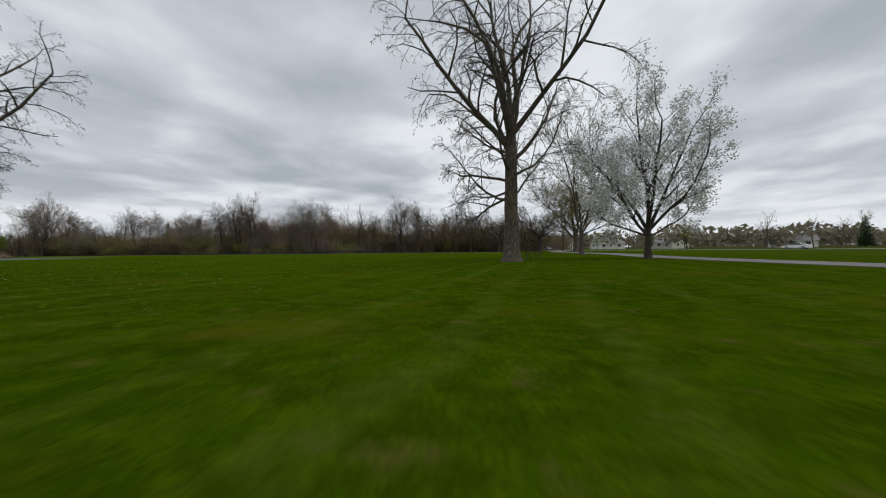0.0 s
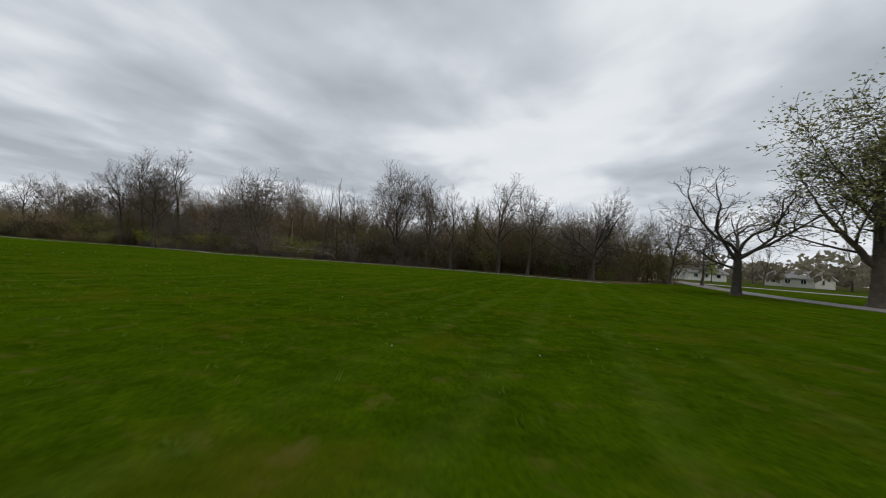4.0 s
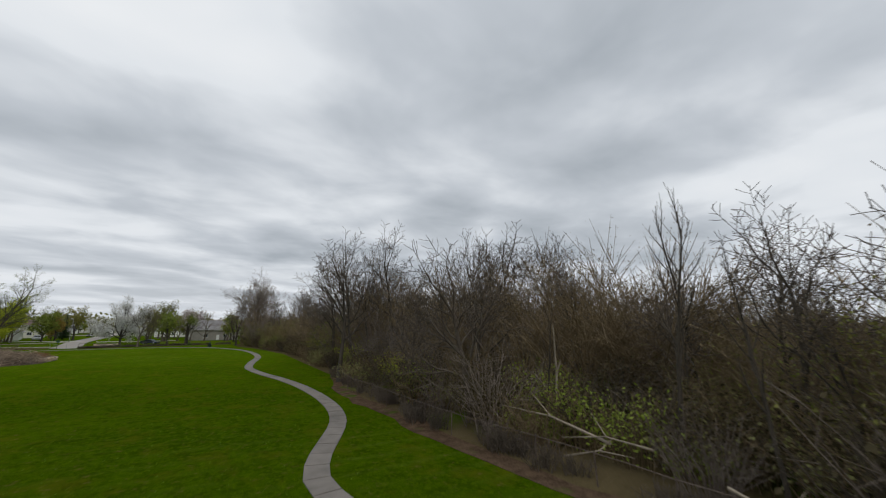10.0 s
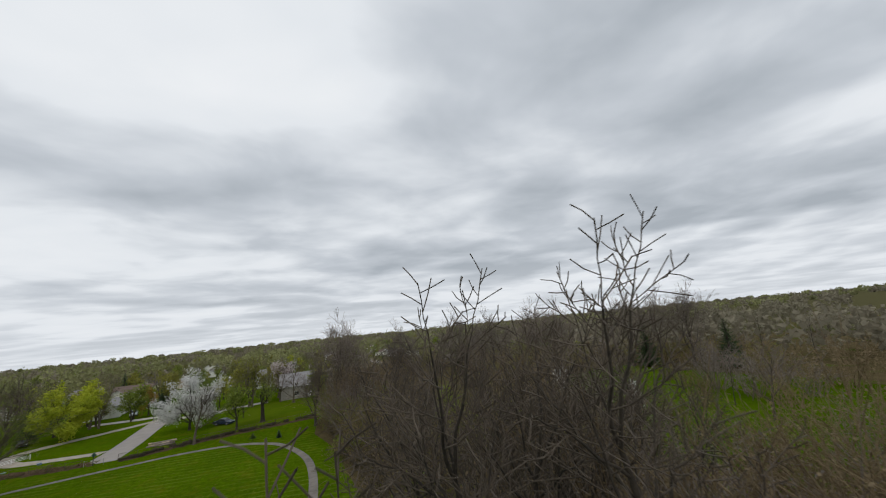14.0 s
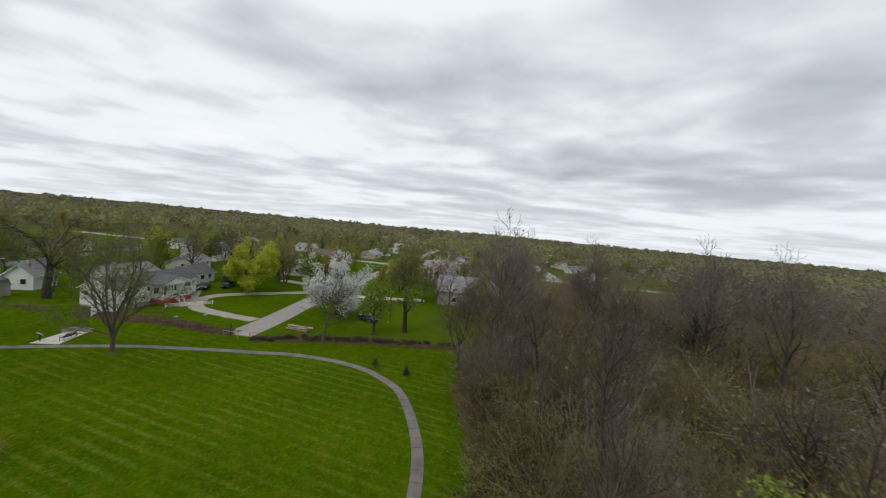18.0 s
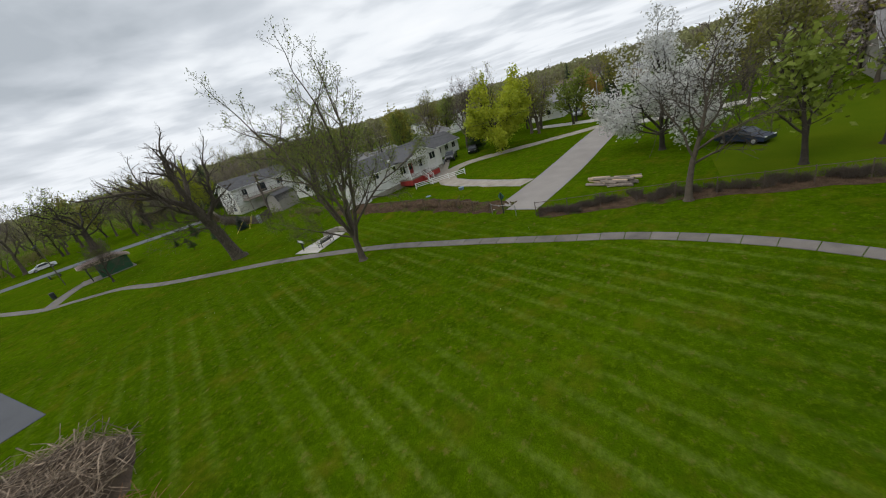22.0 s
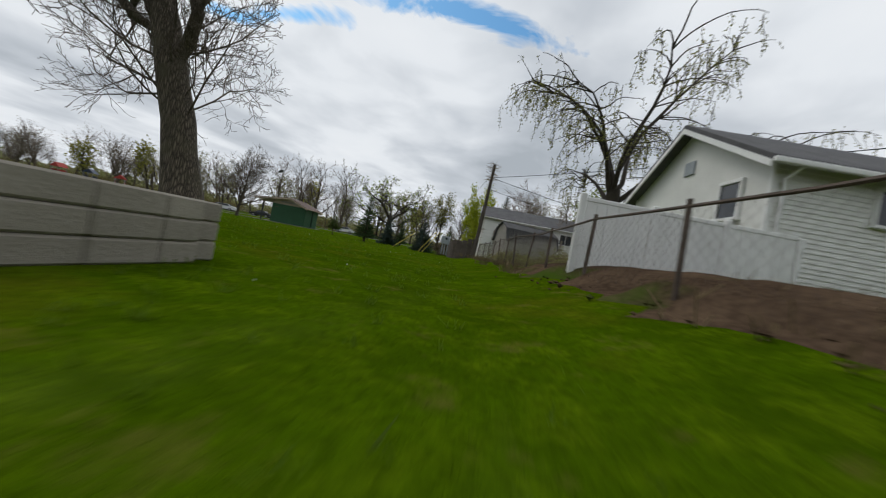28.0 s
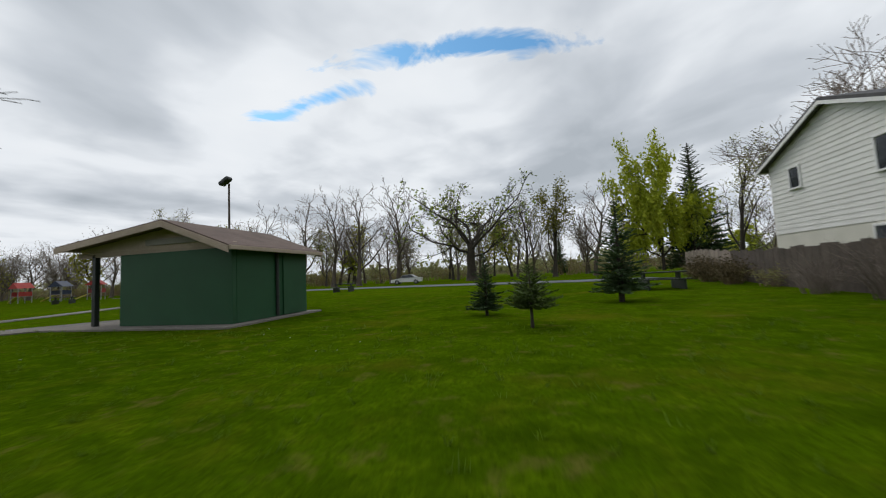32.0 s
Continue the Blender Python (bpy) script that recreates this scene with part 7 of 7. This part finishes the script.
BK = thing("blue_bin", pose(-141.0, 57.0, 0), "faded blue plastic tub on the grass", "tub")
part("tub", Geo().tube([(0, 0, 0), (0, 0, 0.55)], [0.3, 0.36], 12), material("faded_blue_plastic", (0.13, 0.2, 0.26), (0.2, 0.28, 0.34), 3, 40, 0.6, 0, vary=0), BK)
copy_thing(BK, pose(-144.2, 60.2, 0))
TB = thing("picnic_table", pose(-105.3, -8.6, 0, 0, 0, 10), "dark picnic table on the lawn by the park road", "table")
part("tabletop", Geo().box(-0.95, -0.38, 0.72, 0.95, 0.38, 0.77, 0.01), M_BLACK, TB)
for y in (-0.72, 0.72):
    part("bench_board", Geo().box(-0.95, y - 0.14, 0.43, 0.95, y + 0.14, 0.47, 0.01), M_BLACK, TB)
for x in (-0.7, 0.7):
    part("leg", Geo().box(x - 0.04, -0.75, 0.0, x + 0.04, 0.75, 0.43, 0.01), M_BLACK, TB)
    part("leg", Geo().box(x - 0.04, -0.2, 0.43, x + 0.04, 0.2, 0.72, 0.01), M_BLACK, TB)
for (x, y, tn) in ((-128, 4, 0), (-70, -8, 40)):
    copy_thing(TB, pose(x, y, 0, 0, 0, tn))
BN2 = thing("litter_bin", pose(-104.5, 14.5, 0), "black litter bin beside the path", "bin")
part("drum", Geo().tube([(0, 0, 0), (0, 0, 0.85)], [0.28, 0.3], 14), M_BLACK, BN2)
part("lid", Geo().tube([(0, 0, 0.85), (0, 0, 0.95), (0, 0, 1.02)], [0.31, 0.28, 0.12], 14), M_BLACK, BN2)


# ---- cars ----
def car(x, y, turn, paint, label, pickup=False):
    c = thing("car", pose(x, y, 0, 0, 0, turn), label, "car", "parked cars")
    L, W = (5.4, 1.9) if pickup else (4.6, 1.78)
    if pickup:
        side_ = [(-L / 2, 0.5), (L / 2, 0.5), (L / 2 + 0.02, 0.95), (L / 2 - 1.1, 1.12), (L / 2 - 1.9, 1.8), (0.0, 1.82), (-0.35, 1.15), (-L / 2, 1.15)]
        glass = [(L / 2 - 1.22, 1.14), (L / 2 - 1.93, 1.74), (0.05, 1.75), (-0.22, 1.16)]
    else:
        side_ = [(-L / 2, 0.32), (L / 2, 0.32), (L / 2 + 0.02, 0.68), (L / 2 - 1.15, 0.88), (L / 2 - 1.85, 1.38), (-0.75, 1.42), (-L / 2 + 0.75, 0.98), (-L / 2 - 0.02, 0.9)]
        glass = [(L / 2 - 1.25, 0.92), (L / 2 - 1.87, 1.33), (-0.75, 1.36), (-L / 2 + 0.95, 0.98)]
    body = Geo()
    n = len(side_)
    cx, cz = 0, 0.9
    vs = []
    for yy, s in ((-W / 2 + 0.06, 0.97), (-W / 2, 1.0), (W / 2, 1.0), (W / 2 - 0.06, 0.97)):
        for px, pz in side_:
            tuck = 0.0 if pz < 1.0 else (pz - 1.0) * 0.35
            vs.append((px * s, yy - math.copysign(tuck, yy), 0.6 + (pz - 0.6) * s))
    fs = [tuple(range(n))] + [(r * n + i, r * n + (i + 1) % n, (r + 1) * n + (i + 1) % n, (r + 1) * n + i) for r in range(3) for i in range(n)] + [tuple(3 * n + i for i in reversed(range(n)))]
    part("body", body.add(vs, fs), paint, c)
    for s in (-1, 1):
        part("side_window", Geo().add([(px, s * (W / 2 + 0.012 - (0.0 if pz < 1.0 else (pz - 1.0) * 0.35)), pz) for px, pz in glass] + [(px, s * (W / 2 - 0.03 - (0.0 if pz < 1.0 else (pz - 1.0) * 0.35)), pz) for px, pz in glass],
                                      [(0, 1, 2, 3), (4, 7, 6, 5), (0, 4, 5, 1), (1, 5, 6, 2), (2, 6, 7, 3), (3, 7, 4, 0)]), M_GLASS, c)
    for a, b in ((3, 4), (5, 6)):
        (x0, z0), (x1, z1) = side_[a], side_[b]
        off = 0.015 if a == 3 else -0.015
        part("windscreen", Geo().add([(x0 + (x1 - x0) * t + off, s * (W / 2 - 0.22), z0 + (z1 - z0) * t + 0.012) for t in (0.12, 0.9) for s in (-1, 1)], [(0, 1, 3, 2)]), M_GLASS, c)
    for wx in (-L / 2 + 0.85, L / 2 - 0.9):
        for s in (-1, 1):
            r = 0.38 if pickup else 0.32
            w = new("wheel")
            w.parent = c
            part("tyre", Geo().tube([(wx, s * (W / 2 - 0.2), r), (wx, s * (W / 2 + 0.02), r)], [r, r], 16), M_RUBBER, w)
            part("rim", Geo().tube([(wx, s * (W / 2 + 0.02), r), (wx, s * (W / 2 + 0.035), r)], [r * 0.62, r * 0.55], 12), M_STEEL, w)
    for s in (-1, 1):
        part("headlight", Geo().box(L / 2 - 0.06, s * W * 0.36 - 0.15, 0.62 if not pickup else 0.8, L / 2 + 0.035, s * W * 0.36 + 0.15, 0.74 if not pickup else 0.95, 0.02), M_TRIM, c)
        part("tail_light", Geo().box(-L / 2 - 0.03, s * W * 0.38 - 0.12, 0.7, -L / 2 + 0.05, s * W * 0.38 + 0.12, 0.86, 0.02), M_RED, c)
    return c


car(-160, 43.2, 30, PAINT[1], "silver saloon parked on a gravel strip")
car(-165.5, 42.0, 30, PAINT[0], "black pickup parked on a gravel strip", True)
car(-170, 44.5, 30, PAINT[0], "black car parked behind a pickup")
car(-196, 57, 15, PAINT[1], "grey pickup parked on a concrete drive", True)
car(-155, 88.5, 60, PAINT[2], "dark blue car under the blossom tree")
for i, (x, y, tn, pc) in enumerate([(-81, -19.5, 12, 3), (-104, -30, 10, 3), (-86, -25, 8, 0), (-75, -26, 8, 4), (-236, 66, 0, 0), (-300, 68, 0, 3), (-247, 76, 0, 1), (-318, 76, 180, 2), (-262, 110, 90, 0), (-262, 28, 90, 3), (92, 96, 120, 3), (47, 168, 130, 1)]):
    car(x, y, tn, PAINT[pc], ["black car parked by the roadside", "silver car parked by the roadside", "blue car parked by the roadside", "white car parked by the roadside", "red car parked by the roadside"][pc])

# ---- brush pile ----
BP = thing("brush_pile", pose(-98.2, 69.5, 0, 0, 0, 0), "long heap of cut branches with pale log ends on the lawn", "brush pile")
r2 = random.Random(3)


def mound(u, v):
    q = 1 - (u / 8.6) ** 2 - (v / 5.6) ** 2
    return 1.75 * math.sqrt(max(q, 0)) * (0.85 + 0.15 * math.sin(u * 1.3 + v))


ca, sa = math.cos(radians(35)), math.sin(radians(35))
gcore, gstick = Geo(), Geo()
kx, ky = 26, 18
vs = []
for j in range(ky + 1):
    for i in range(kx + 1):
        u, v = -8.6 + 17.2 * i / kx, -5.6 + 11.2 * j / ky
        h = mound(u, v)
        vs.append((u * ca - v * sa, u * sa + v * ca, max(-0.05, h * 0.86 - 0.1 + r2.uniform(-0.15, 0.15)) if h > 0 else -0.06))
gcore.add(vs, [(j * (kx + 1) + i, j * (kx + 1) + i + 1, (j + 1) * (kx + 1) + i + 1, (j + 1) * (kx + 1) + i) for j in range(ky) for i in range(kx)])
part("twig_mass", gcore, material("packed_brushwood", (0.040, 0.028, 0.018), (0.105, 0.072, 0.045), 1.5, 14, 1.0, 0.8, vary=0), BP)
for i in range(2600):
    a, rr = r2.uniform(0, 6.28), math.sqrt(r2.uniform(0, 1))
    u, v = math.cos(a) * rr * 8.5, math.sin(a) * rr * 5.5
    h = mound(u, v)
    L, az, el = r2.uniform(0.6, 2.8), r2.uniform(0, 6.28), r2.gauss(0.08, 0.38)
    d = Vector((math.cos(az) * math.cos(el), math.sin(az) * math.cos(el), math.sin(el)))
    c = Vector((u * ca - v * sa, u * sa + v * ca, h * r2.uniform(0.75, 1.0) + 0.06))
    bend = Vector((r2.gauss(0, 0.12), r2.gauss(0, 0.12), r2.gauss(0, 0.1))) * L
    p0, p1 = c - d * L / 2, c + d * L / 2
    p0.z, p1.z = max(p0.z, 0.03), max(p1.z, 0.03)
    r = r2.choice([0.014, 0.018, 0.024, 0.04])
    gstick.tube([p0, c + bend, p1], [r, r * 0.8, r * 0.5], 3, False)
o = part("stick_tangle", gstick, material("cut_sticks", (0.10, 0.070, 0.046), (0.40, 0.31, 0.22), 0.8, 6, 0.9, 0, island=True, vary=0.55), BP, fix=False)
o["kind"] = "stuff"
for i in range(64):
    c = Vector((r2.uniform(-3.4, 2.6), 0, 0))
    c.y = 6.75 + r2.uniform(-0.5, 0.7) - 0.10 * c.x - 0.05 * c.x ** 2
    r, az = r2.uniform(0.08, 0.17), r2.uniform(0, 6.28)
    d = Vector((math.cos(az), math.sin(az), r2.uniform(-0.15, 0.15))) * r2.uniform(0.16, 0.4)
    z = r + (0.28 if i % 3 == 0 else 0.0)
    part("log", Geo().tube([c - d + Vector((0, 0, z)), c + d + Vector((0, 0, z + 0.02))], [r, r * 0.95], 10), M_LOG if i % 4 else M_WOOD, BP)
rng = np.random.default_rng(44)
dry = Geo()
for i in range(900):
    c = Vector((-104.3 + 98.2 + rng.normal(0, 0.7), 73.7 - 69.5 + rng.normal(0, 0.8), abs(rng.normal(0.45, 0.32))))
    d = Vector(rng.normal(0, 1, 3))
    d.z *= 0.4
    d.normalize()
    dry.tube([c, c + d * rng.uniform(0.3, 0.9)], [0.016, 0.008], 3, False)
part("dry_bough", dry, material("rusty_dry_needles", (0.17, 0.075, 0.035), (0.30, 0.14, 0.07), 1, 9, 0.9, 0, vary=0), BP, "rust-brown dried evergreen bough", fix=False)["kind"] = "stuff"
# fallen pale branches and a leaning snag by the woodland fence
for (x, y, z, dx, dy, dz, r) in ((-18, 106.6, 1.3, -7, 0.5, 0.4, 0.10), (-16, 106.2, 1.6, -4.5, 0.4, -0.6, 0.07), (-13.5, 105.6, 1.2, 2.6, -0.9, -1.1, 0.09), (-23.4, 110.1, 0, 0.5, -0.4, 6.6, 0.13), (-20, 105.9, 0.4, 3.5, -0.3, 0.9, 0.06)):
    fb = thing("fallen_branch", Matrix(), "bleached dead branch leaning in the woodland fence", "branch", "bleached branches")
    p = Vector((x, y, z))
    q = p + Vector((dx, dy, dz))
    m_ = (p + q) / 2 + Vector((0.1, 0.15, 0.25))
    part("limb", Geo().tube([p, m_, q], [r * 0.75, r * 0.55, r * 0.22], 6), M_BLEACH, fb)
    part("side_limb", Geo().tube([m_, m_ + Vector((dx * 0.2, 0.4, 0.8))], [r * 0.5, r * 0.15], 5), M_BLEACH, fb)

# ---- neighbourhood trees ----
rng = np.random.default_rng(81)
roads = lambda x, y: abs(y - 72) < 6 or abs(x + 262) < 6 or (x < -255 and abs(y - 150) < 6)
texts = {"lime": "slender yellow-green tree beyond the park road", "green_a": "garden tree in fresh green leaf", "green_b": "garden tree in bronze new leaf", "haze": "garden tree in hazy opening bud", "bare_far_c": "bare grey garden tree among houses", "lime_far": "bright yellow-green tree in a garden", "blossom_far": "garden tree in pale pink blossom", "bare_far_a": "tall bare tree in a garden", "red_far": "small bare tree in a garden"}
for x, y, kd, s, w in [(-177, 47, "haze", 1.0, 1), (-172, 104, "bare_far_c", 0.85, 1.2), (-176, 113, "bare_far_a", 0.8, 1.2), (-169, 111, "bare_far_c", 0.75, 1.2), (-178, 100, "bare_far_a", 0.7, 1.2), (-168, 14, "bare_far_c", 0.95, 1.1), (-163, 6, "haze", 0.9, 1.1), (-180, 26, "bare_far_a", 0.9, 1.2), (-186, 12, "green_a", 0.9, 1.1), (-158, 30, "haze", 0.7, 1.1), (-190, 34, "haze", 0.85, 1.2), (-150, 12, "bare_far_c", 0.95, 1.1), (-156, -2, "bare_far_a", 0.9, 1.2), (-146, 6, "bare_far_c", 0.75, 1.1), (-172, 22, "green_a", 0.9, 1), (-158, 14, "green_b", 0.9, 1.1), (-150, 4, "green_a", 1.0, 1.2), (-196, 66, "green_b", 0.85, 1.25), (-205, 80, "lime_far", 0.7, 1.1), (-188, 101, "blossom_far", 1.3, 1.3), (-179, 96, "bare_far_c", 0.8, 1), (-160, 92, "red_far", 0.5, 1), (-210, 100, "blossom_far", 1.1, 1.2), (-136, -20, "lime", 1.2, 0.6), (-85, -31, "bare_far_c", 1.3, 1.0), (-90, -32.5, "bare_far_a", 1.2, 1.1), (-95, -32, "bare_far_c", 1.35, 1.0), (-101, -34, "bare_far_a", 1.25, 1.1), (-66, -24, "bare_far_c", 1.1, 1.2), (-58, -28, "haze", 1.0, 1.2), (-74, -34, "bare_far_c", 1.25, 1.1), (-44, -30, "bare_far_a", 0.9, 1.2), (-36, -38, "bare_far_c", 1.1, 1.2), (-122, -30, "haze", 0.8, 1.0), (-140, -22, "tall_spruce", 1.3, 1.0), (-126, -34, "green_b", 1.0, 1.1), (-146, -26, "haze", 1.0, 1), (-104, -60, "haze", 1.0, 1), (-92, -48, "bare_far_c", 0.8, 1), (-150, -8, "haze", 0.9, 1.1), (-139, -20, "green_a", 0.75, 0.7), (-131, -30, "bare_far_a", 0.9, 1.2), (-120, -48, "bare_far_a", 0.95, 1), (-108, -45, "haze", 0.85, 1), (-128, -50, "tall_spruce", 0.7, 1), (-99, -36, "bare_far_c", 0.9, 1), (-84, -40, "haze", 0.7, 1), (-72, -30, "bare_far_a", 0.7, 1), (-62, -45, "haze", 0.9, 1), (-50, -35, "bare_far_c", 0.9, 1), (-110, -70, "bare_far_a", 1.0, 1), (-140, -48, "bare_far_c", 1.0, 1.1), (-148, 22, "green_b", 0.7, 1), (-153, 20, "bare_far_c", 0.9, 1), (-177, 38, "bare_far_c", 0.95, 1), (-182, 40, "bare_far_a", 0.9, 1)]:
    plant(kd, x, y, texts.get(kd, "dark spruce beyond the park road"), "tree", "garden trees", rng.uniform(0, 360), s, wide=w)
light = {k_: [] for k_ in ("light_green", "light_olive", "light_haze", "light_lime", "light_pink", "light_bare")}
lots = [(h_[0], h_[1]) for h_ in LOTS]


def tree_spot(x, y, weights, tall=1.0):
    kd = str(rng.choice(list(light), p=weights))
    light[kd].append((x, y, rng.uniform(0, 6.28), tall * rng.uniform(0.7, 1.15), rng.uniform(0.95, 1.3)))


done = 0
while done < 190:
    x, y = rng.uniform(-560, -160), rng.uniform(-230, 260)
    if roads(x, y) or (x > -200 and 50 < y < 112) or (x > -188 and -2 < y < 62) or any(abs(x - a_) < 9 and abs(y - b_) < 7.5 for a_, b_ in lots):
        continue
    tree_spot(x, y, [0.30, 0.18, 0.22, 0.08, 0.05, 0.17], 0.85)
    done += 1
# gardens near the dead-end street
done = 0
while done < 46:
    x, y = rng.uniform(-215, -146), rng.uniform(-4, 112)
    if abs(y - 70.5) < 8 or (x > -172 and 44 < y < 92) or (x > -158 and y < 60) or (x > -152 and y > 100) or any(abs(x - a_) < 9.5 and abs(y - b_) < 8 for a_, b_ in lots) or (x + 168.5) ** 2 + (y - 52) ** 2 < 80:
        continue
    tree_spot(x, y, [0.26, 0.22, 0.26, 0.10, 0.02, 0.14])
    done += 1
# between the rows of houses
done = 0
while done < 70:
    x, y = rng.uniform(-350, -195), rng.uniform(20, 140)
    if roads(x, y) or any(abs(x - a_) < 8.5 and abs(y - b_) < 7 for a_, b_ in lots):
        continue
    tree_spot(x, y, [0.26, 0.22, 0.20, 0.08, 0.06, 0.18], 0.72)
    done += 1
# the belt of trees beyond the park road
done = 0
while done < 105:
    x = rng.uniform(-185, 110)
    y = -40 - rng.exponential(34) + max(0, (x + 60) * 0.05)
    tree_spot(x, y, [0.02, 0.02, 0.24, 0.01, 0.0, 0.71], 1.15)
    done += 1
# low scrub under the belt
belt = [(rng.uniform(-150, 20), -44 - rng.exponential(14), rng.uniform(0, 6.28), rng.uniform(0.3, 0.55), rng.uniform(1.0, 1.5)) for _ in range(80)]
joined("belt_scrub", "far_thicket_b", belt, "low brown budding scrub beneath the trees beyond the park road", "scrub")
for k_, txt in (("light_green", "garden trees in fresh green leaf"), ("light_olive", "garden trees in bronze-olive new leaf"), ("light_haze", "hazy budding trees round the park"), ("light_lime", "small yellow-green garden trees far off"), ("light_pink", "small pale blossom trees among houses"), ("light_bare", "bare grey-brown trees round the park")):
    joined("tree_belt", k_, light[k_], txt, "trees")
for x, y, kd, s in [(108, 130, "bare_far_c", 0.9), (130, 142, "bare_far_a", 0.75), (120, 120, "bare_far_c", 0.7), (90, 140, "green_b", 0.6), (75, 150, "bare_far_a", 0.7), (64, 150, "green_a", 0.5), (160, 120, "haze", 0.7), (180, 130, "green_b", 0.7), (150, 150, "haze", 0.8), (100, 160, "haze", 0.8), (84, 170, "bare_far_c", 0.8), (-130, 160, "haze", 0.9)]:
    plant(kd, x, y, texts.get(kd, "tree far beyond the park"), "tree", "far trees", rng.uniform(0, 360), s)
for i, (x, y) in enumerate([(78, 188), (100, 178), (60, 210), (140, 165), (175, 150)]):
    simple_house(x, y, rng.uniform(0, 180), 13, 8, 2.8, 4.7, [M_SIDING, M_CREAM][i % 2], M_ROOFG, "far white suburban house with a grey roof", bool(i % 2), 3)
for x, y in ((-409, -2054), (-441, -2013)):
    ck = thing("smokestack", pose(x, y, 0), "tall thin pale smokestack on the horizon", "smokestack", "far smokestacks")
    part("shaft", Geo().tube([(0, 0, 0), (0, 0, 62)], [3.4, 2.2], 10), M_GREYBOX, ck)
    part("rim", Geo().tube([(0, 0, 60), (0, 0, 63)], [2.7, 2.7], 10), M_TRIM, ck)
# playground beyond the parking lot
for i, (x, y, c_) in enumerate(((-45, -17, M_RED), (-50, -19, PAINT[2]), (-56, -20, M_RED))):
    pg = thing("play_tower", pose(x, y, 0, 0, 0, 20 * i), "painted playground tower with a pitched roof", "play equipment", "playground towers")
    for px, py in ((-0.8, -0.8), (0.8, -0.8), (-0.8, 0.8), (0.8, 0.8)):
        part("post", Geo().tube([(px, py, 0), (px, py, 2.4)], [0.06, 0.06], 6), M_STEEL, pg)
    part("platform", Geo().box(-0.85, -0.85, 1.0, 0.85, 0.85, 1.1, 0.02), M_WOOD, pg)
    for px in (-0.85, 0.8):
        part("side_panel", Geo().box(px, -0.8, 1.1, px + 0.05, 0.8, 1.75, 0.01), c_, pg)
    part("roof", Geo().prism([(-1.1, 2.3), (1.1, 2.3), (0, 3.2)], "y", -1.0, 1.0), c_, pg)
    part("slide", Geo().prism([(0.85, 0.95), (2.6, 0.1), (2.6, 0.2), (0.85, 1.05)], "y", -0.3, 0.3), M_YELLOW, pg)

# ---- tufts of taller grass and weeds in the lawn ----
rng = np.random.default_rng(101)
V = []
for x0, x1, y0, y1, n in ((-12, 22, 2, 60, 2600), (-40, 10, 50, 98, 1800), (-136, -104, 14, 68, 7000)):
    c = np.stack([rng.uniform(x0, x1, n), rng.uniform(y0, y1, n), np.zeros(n)], 1)
    for _ in range(5):
        b_ = c + rng.normal(0, 0.025, (n, 3)) * np.array([1, 1, 0])
        a_ = rng.uniform(0, 6.28, n)
        h_ = rng.uniform(0.03, 0.085, (n, 1))
        lean_ = rng.normal(0, 0.5, (n, 2)) * h_
        w_ = np.stack([np.cos(a_), np.sin(a_), np.zeros(n)], 1) * 0.008
        tip = b_ + np.concatenate([lean_, h_], 1)
        V.append(np.stack([b_ - w_, b_ + w_, tip + w_ * 0.3, tip - w_ * 0.3], 1).reshape(-1, 3))
v = np.concatenate(V)
tagged(part("grass_tufts", array_mesh("grass_tufts", v, np.arange(len(v)).reshape(-1, 4), material("grass_blades", (0.085, 0.150, 0.004), (0.130, 0.205, 0.010), 0.5, 6, 1.0, 0, island=True, vary=0.2, trans=0.5)), None, fix=False), "scattered tufts of taller grass in the lawn", "grass", kind="stuff")
# white clover heads and dandelions
V = []
for x0, x1, y0, y1, n in ((-136, -104, 14, 80, 220), (-20, 20, 5, 95, 160)):
    c = np.stack([rng.uniform(x0, x1, n), rng.uniform(y0, y1, n), rng.uniform(0.04, 0.09, n)], 1)
    for k_ in range(3):
        e = np.roll(np.eye(3), k_, 0)
        r_ = 0.011
        V.append(np.stack([c - e[0] * r_, c - e[1] * r_, c + e[0] * r_, c + e[1] * r_], 1).reshape(-1, 3))
v = np.concatenate(V)
tagged(part("clover_heads", array_mesh("clover_heads", v, np.arange(len(v)).reshape(-1, 4), M_BLOSSOM), None, fix=False), "small white flower heads dotted in the lawn", "flowers", kind="stuff")
# clods, stones and dead leaves on the bare bank
V, F = [], []
for _ in range(800):
    y = rng.uniform(46, 67)
    x = float(np.interp(y, [46, 57, 66], [-135.4, -136.7, -137.0])) + rng.normal(-0.1, 0.55)
    r_ = rng.uniform(0.015, 0.055)
    b_ = len(V)
    z_ = bank_z(x, y) + r_ * 0.3 + 0.02
    V += [(x + dx * r_ * rng.uniform(0.6, 1.3), y + dy * r_ * rng.uniform(0.6, 1.3), z_ + dz * r_ * rng.uniform(0.5, 0.9)) for dx, dy, dz in ((1, 0, 0), (0, 1, 0), (-1, 0, 0), (0, -1, 0), (0, 0, 1), (0, 0, -1))]
    F += [(b_ + i_, b_ + (i_ + 1) % 4, b_ + 4) for i_ in range(4)] + [(b_ + (i_ + 1) % 4, b_ + i_, b_ + 5) for i_ in range(4)]
tagged(part("soil_clods", Geo().add(V, F), M_DIRT, fix=False), "dark clods and stones on the bare bank below the fence", "clods", kind="stuff")
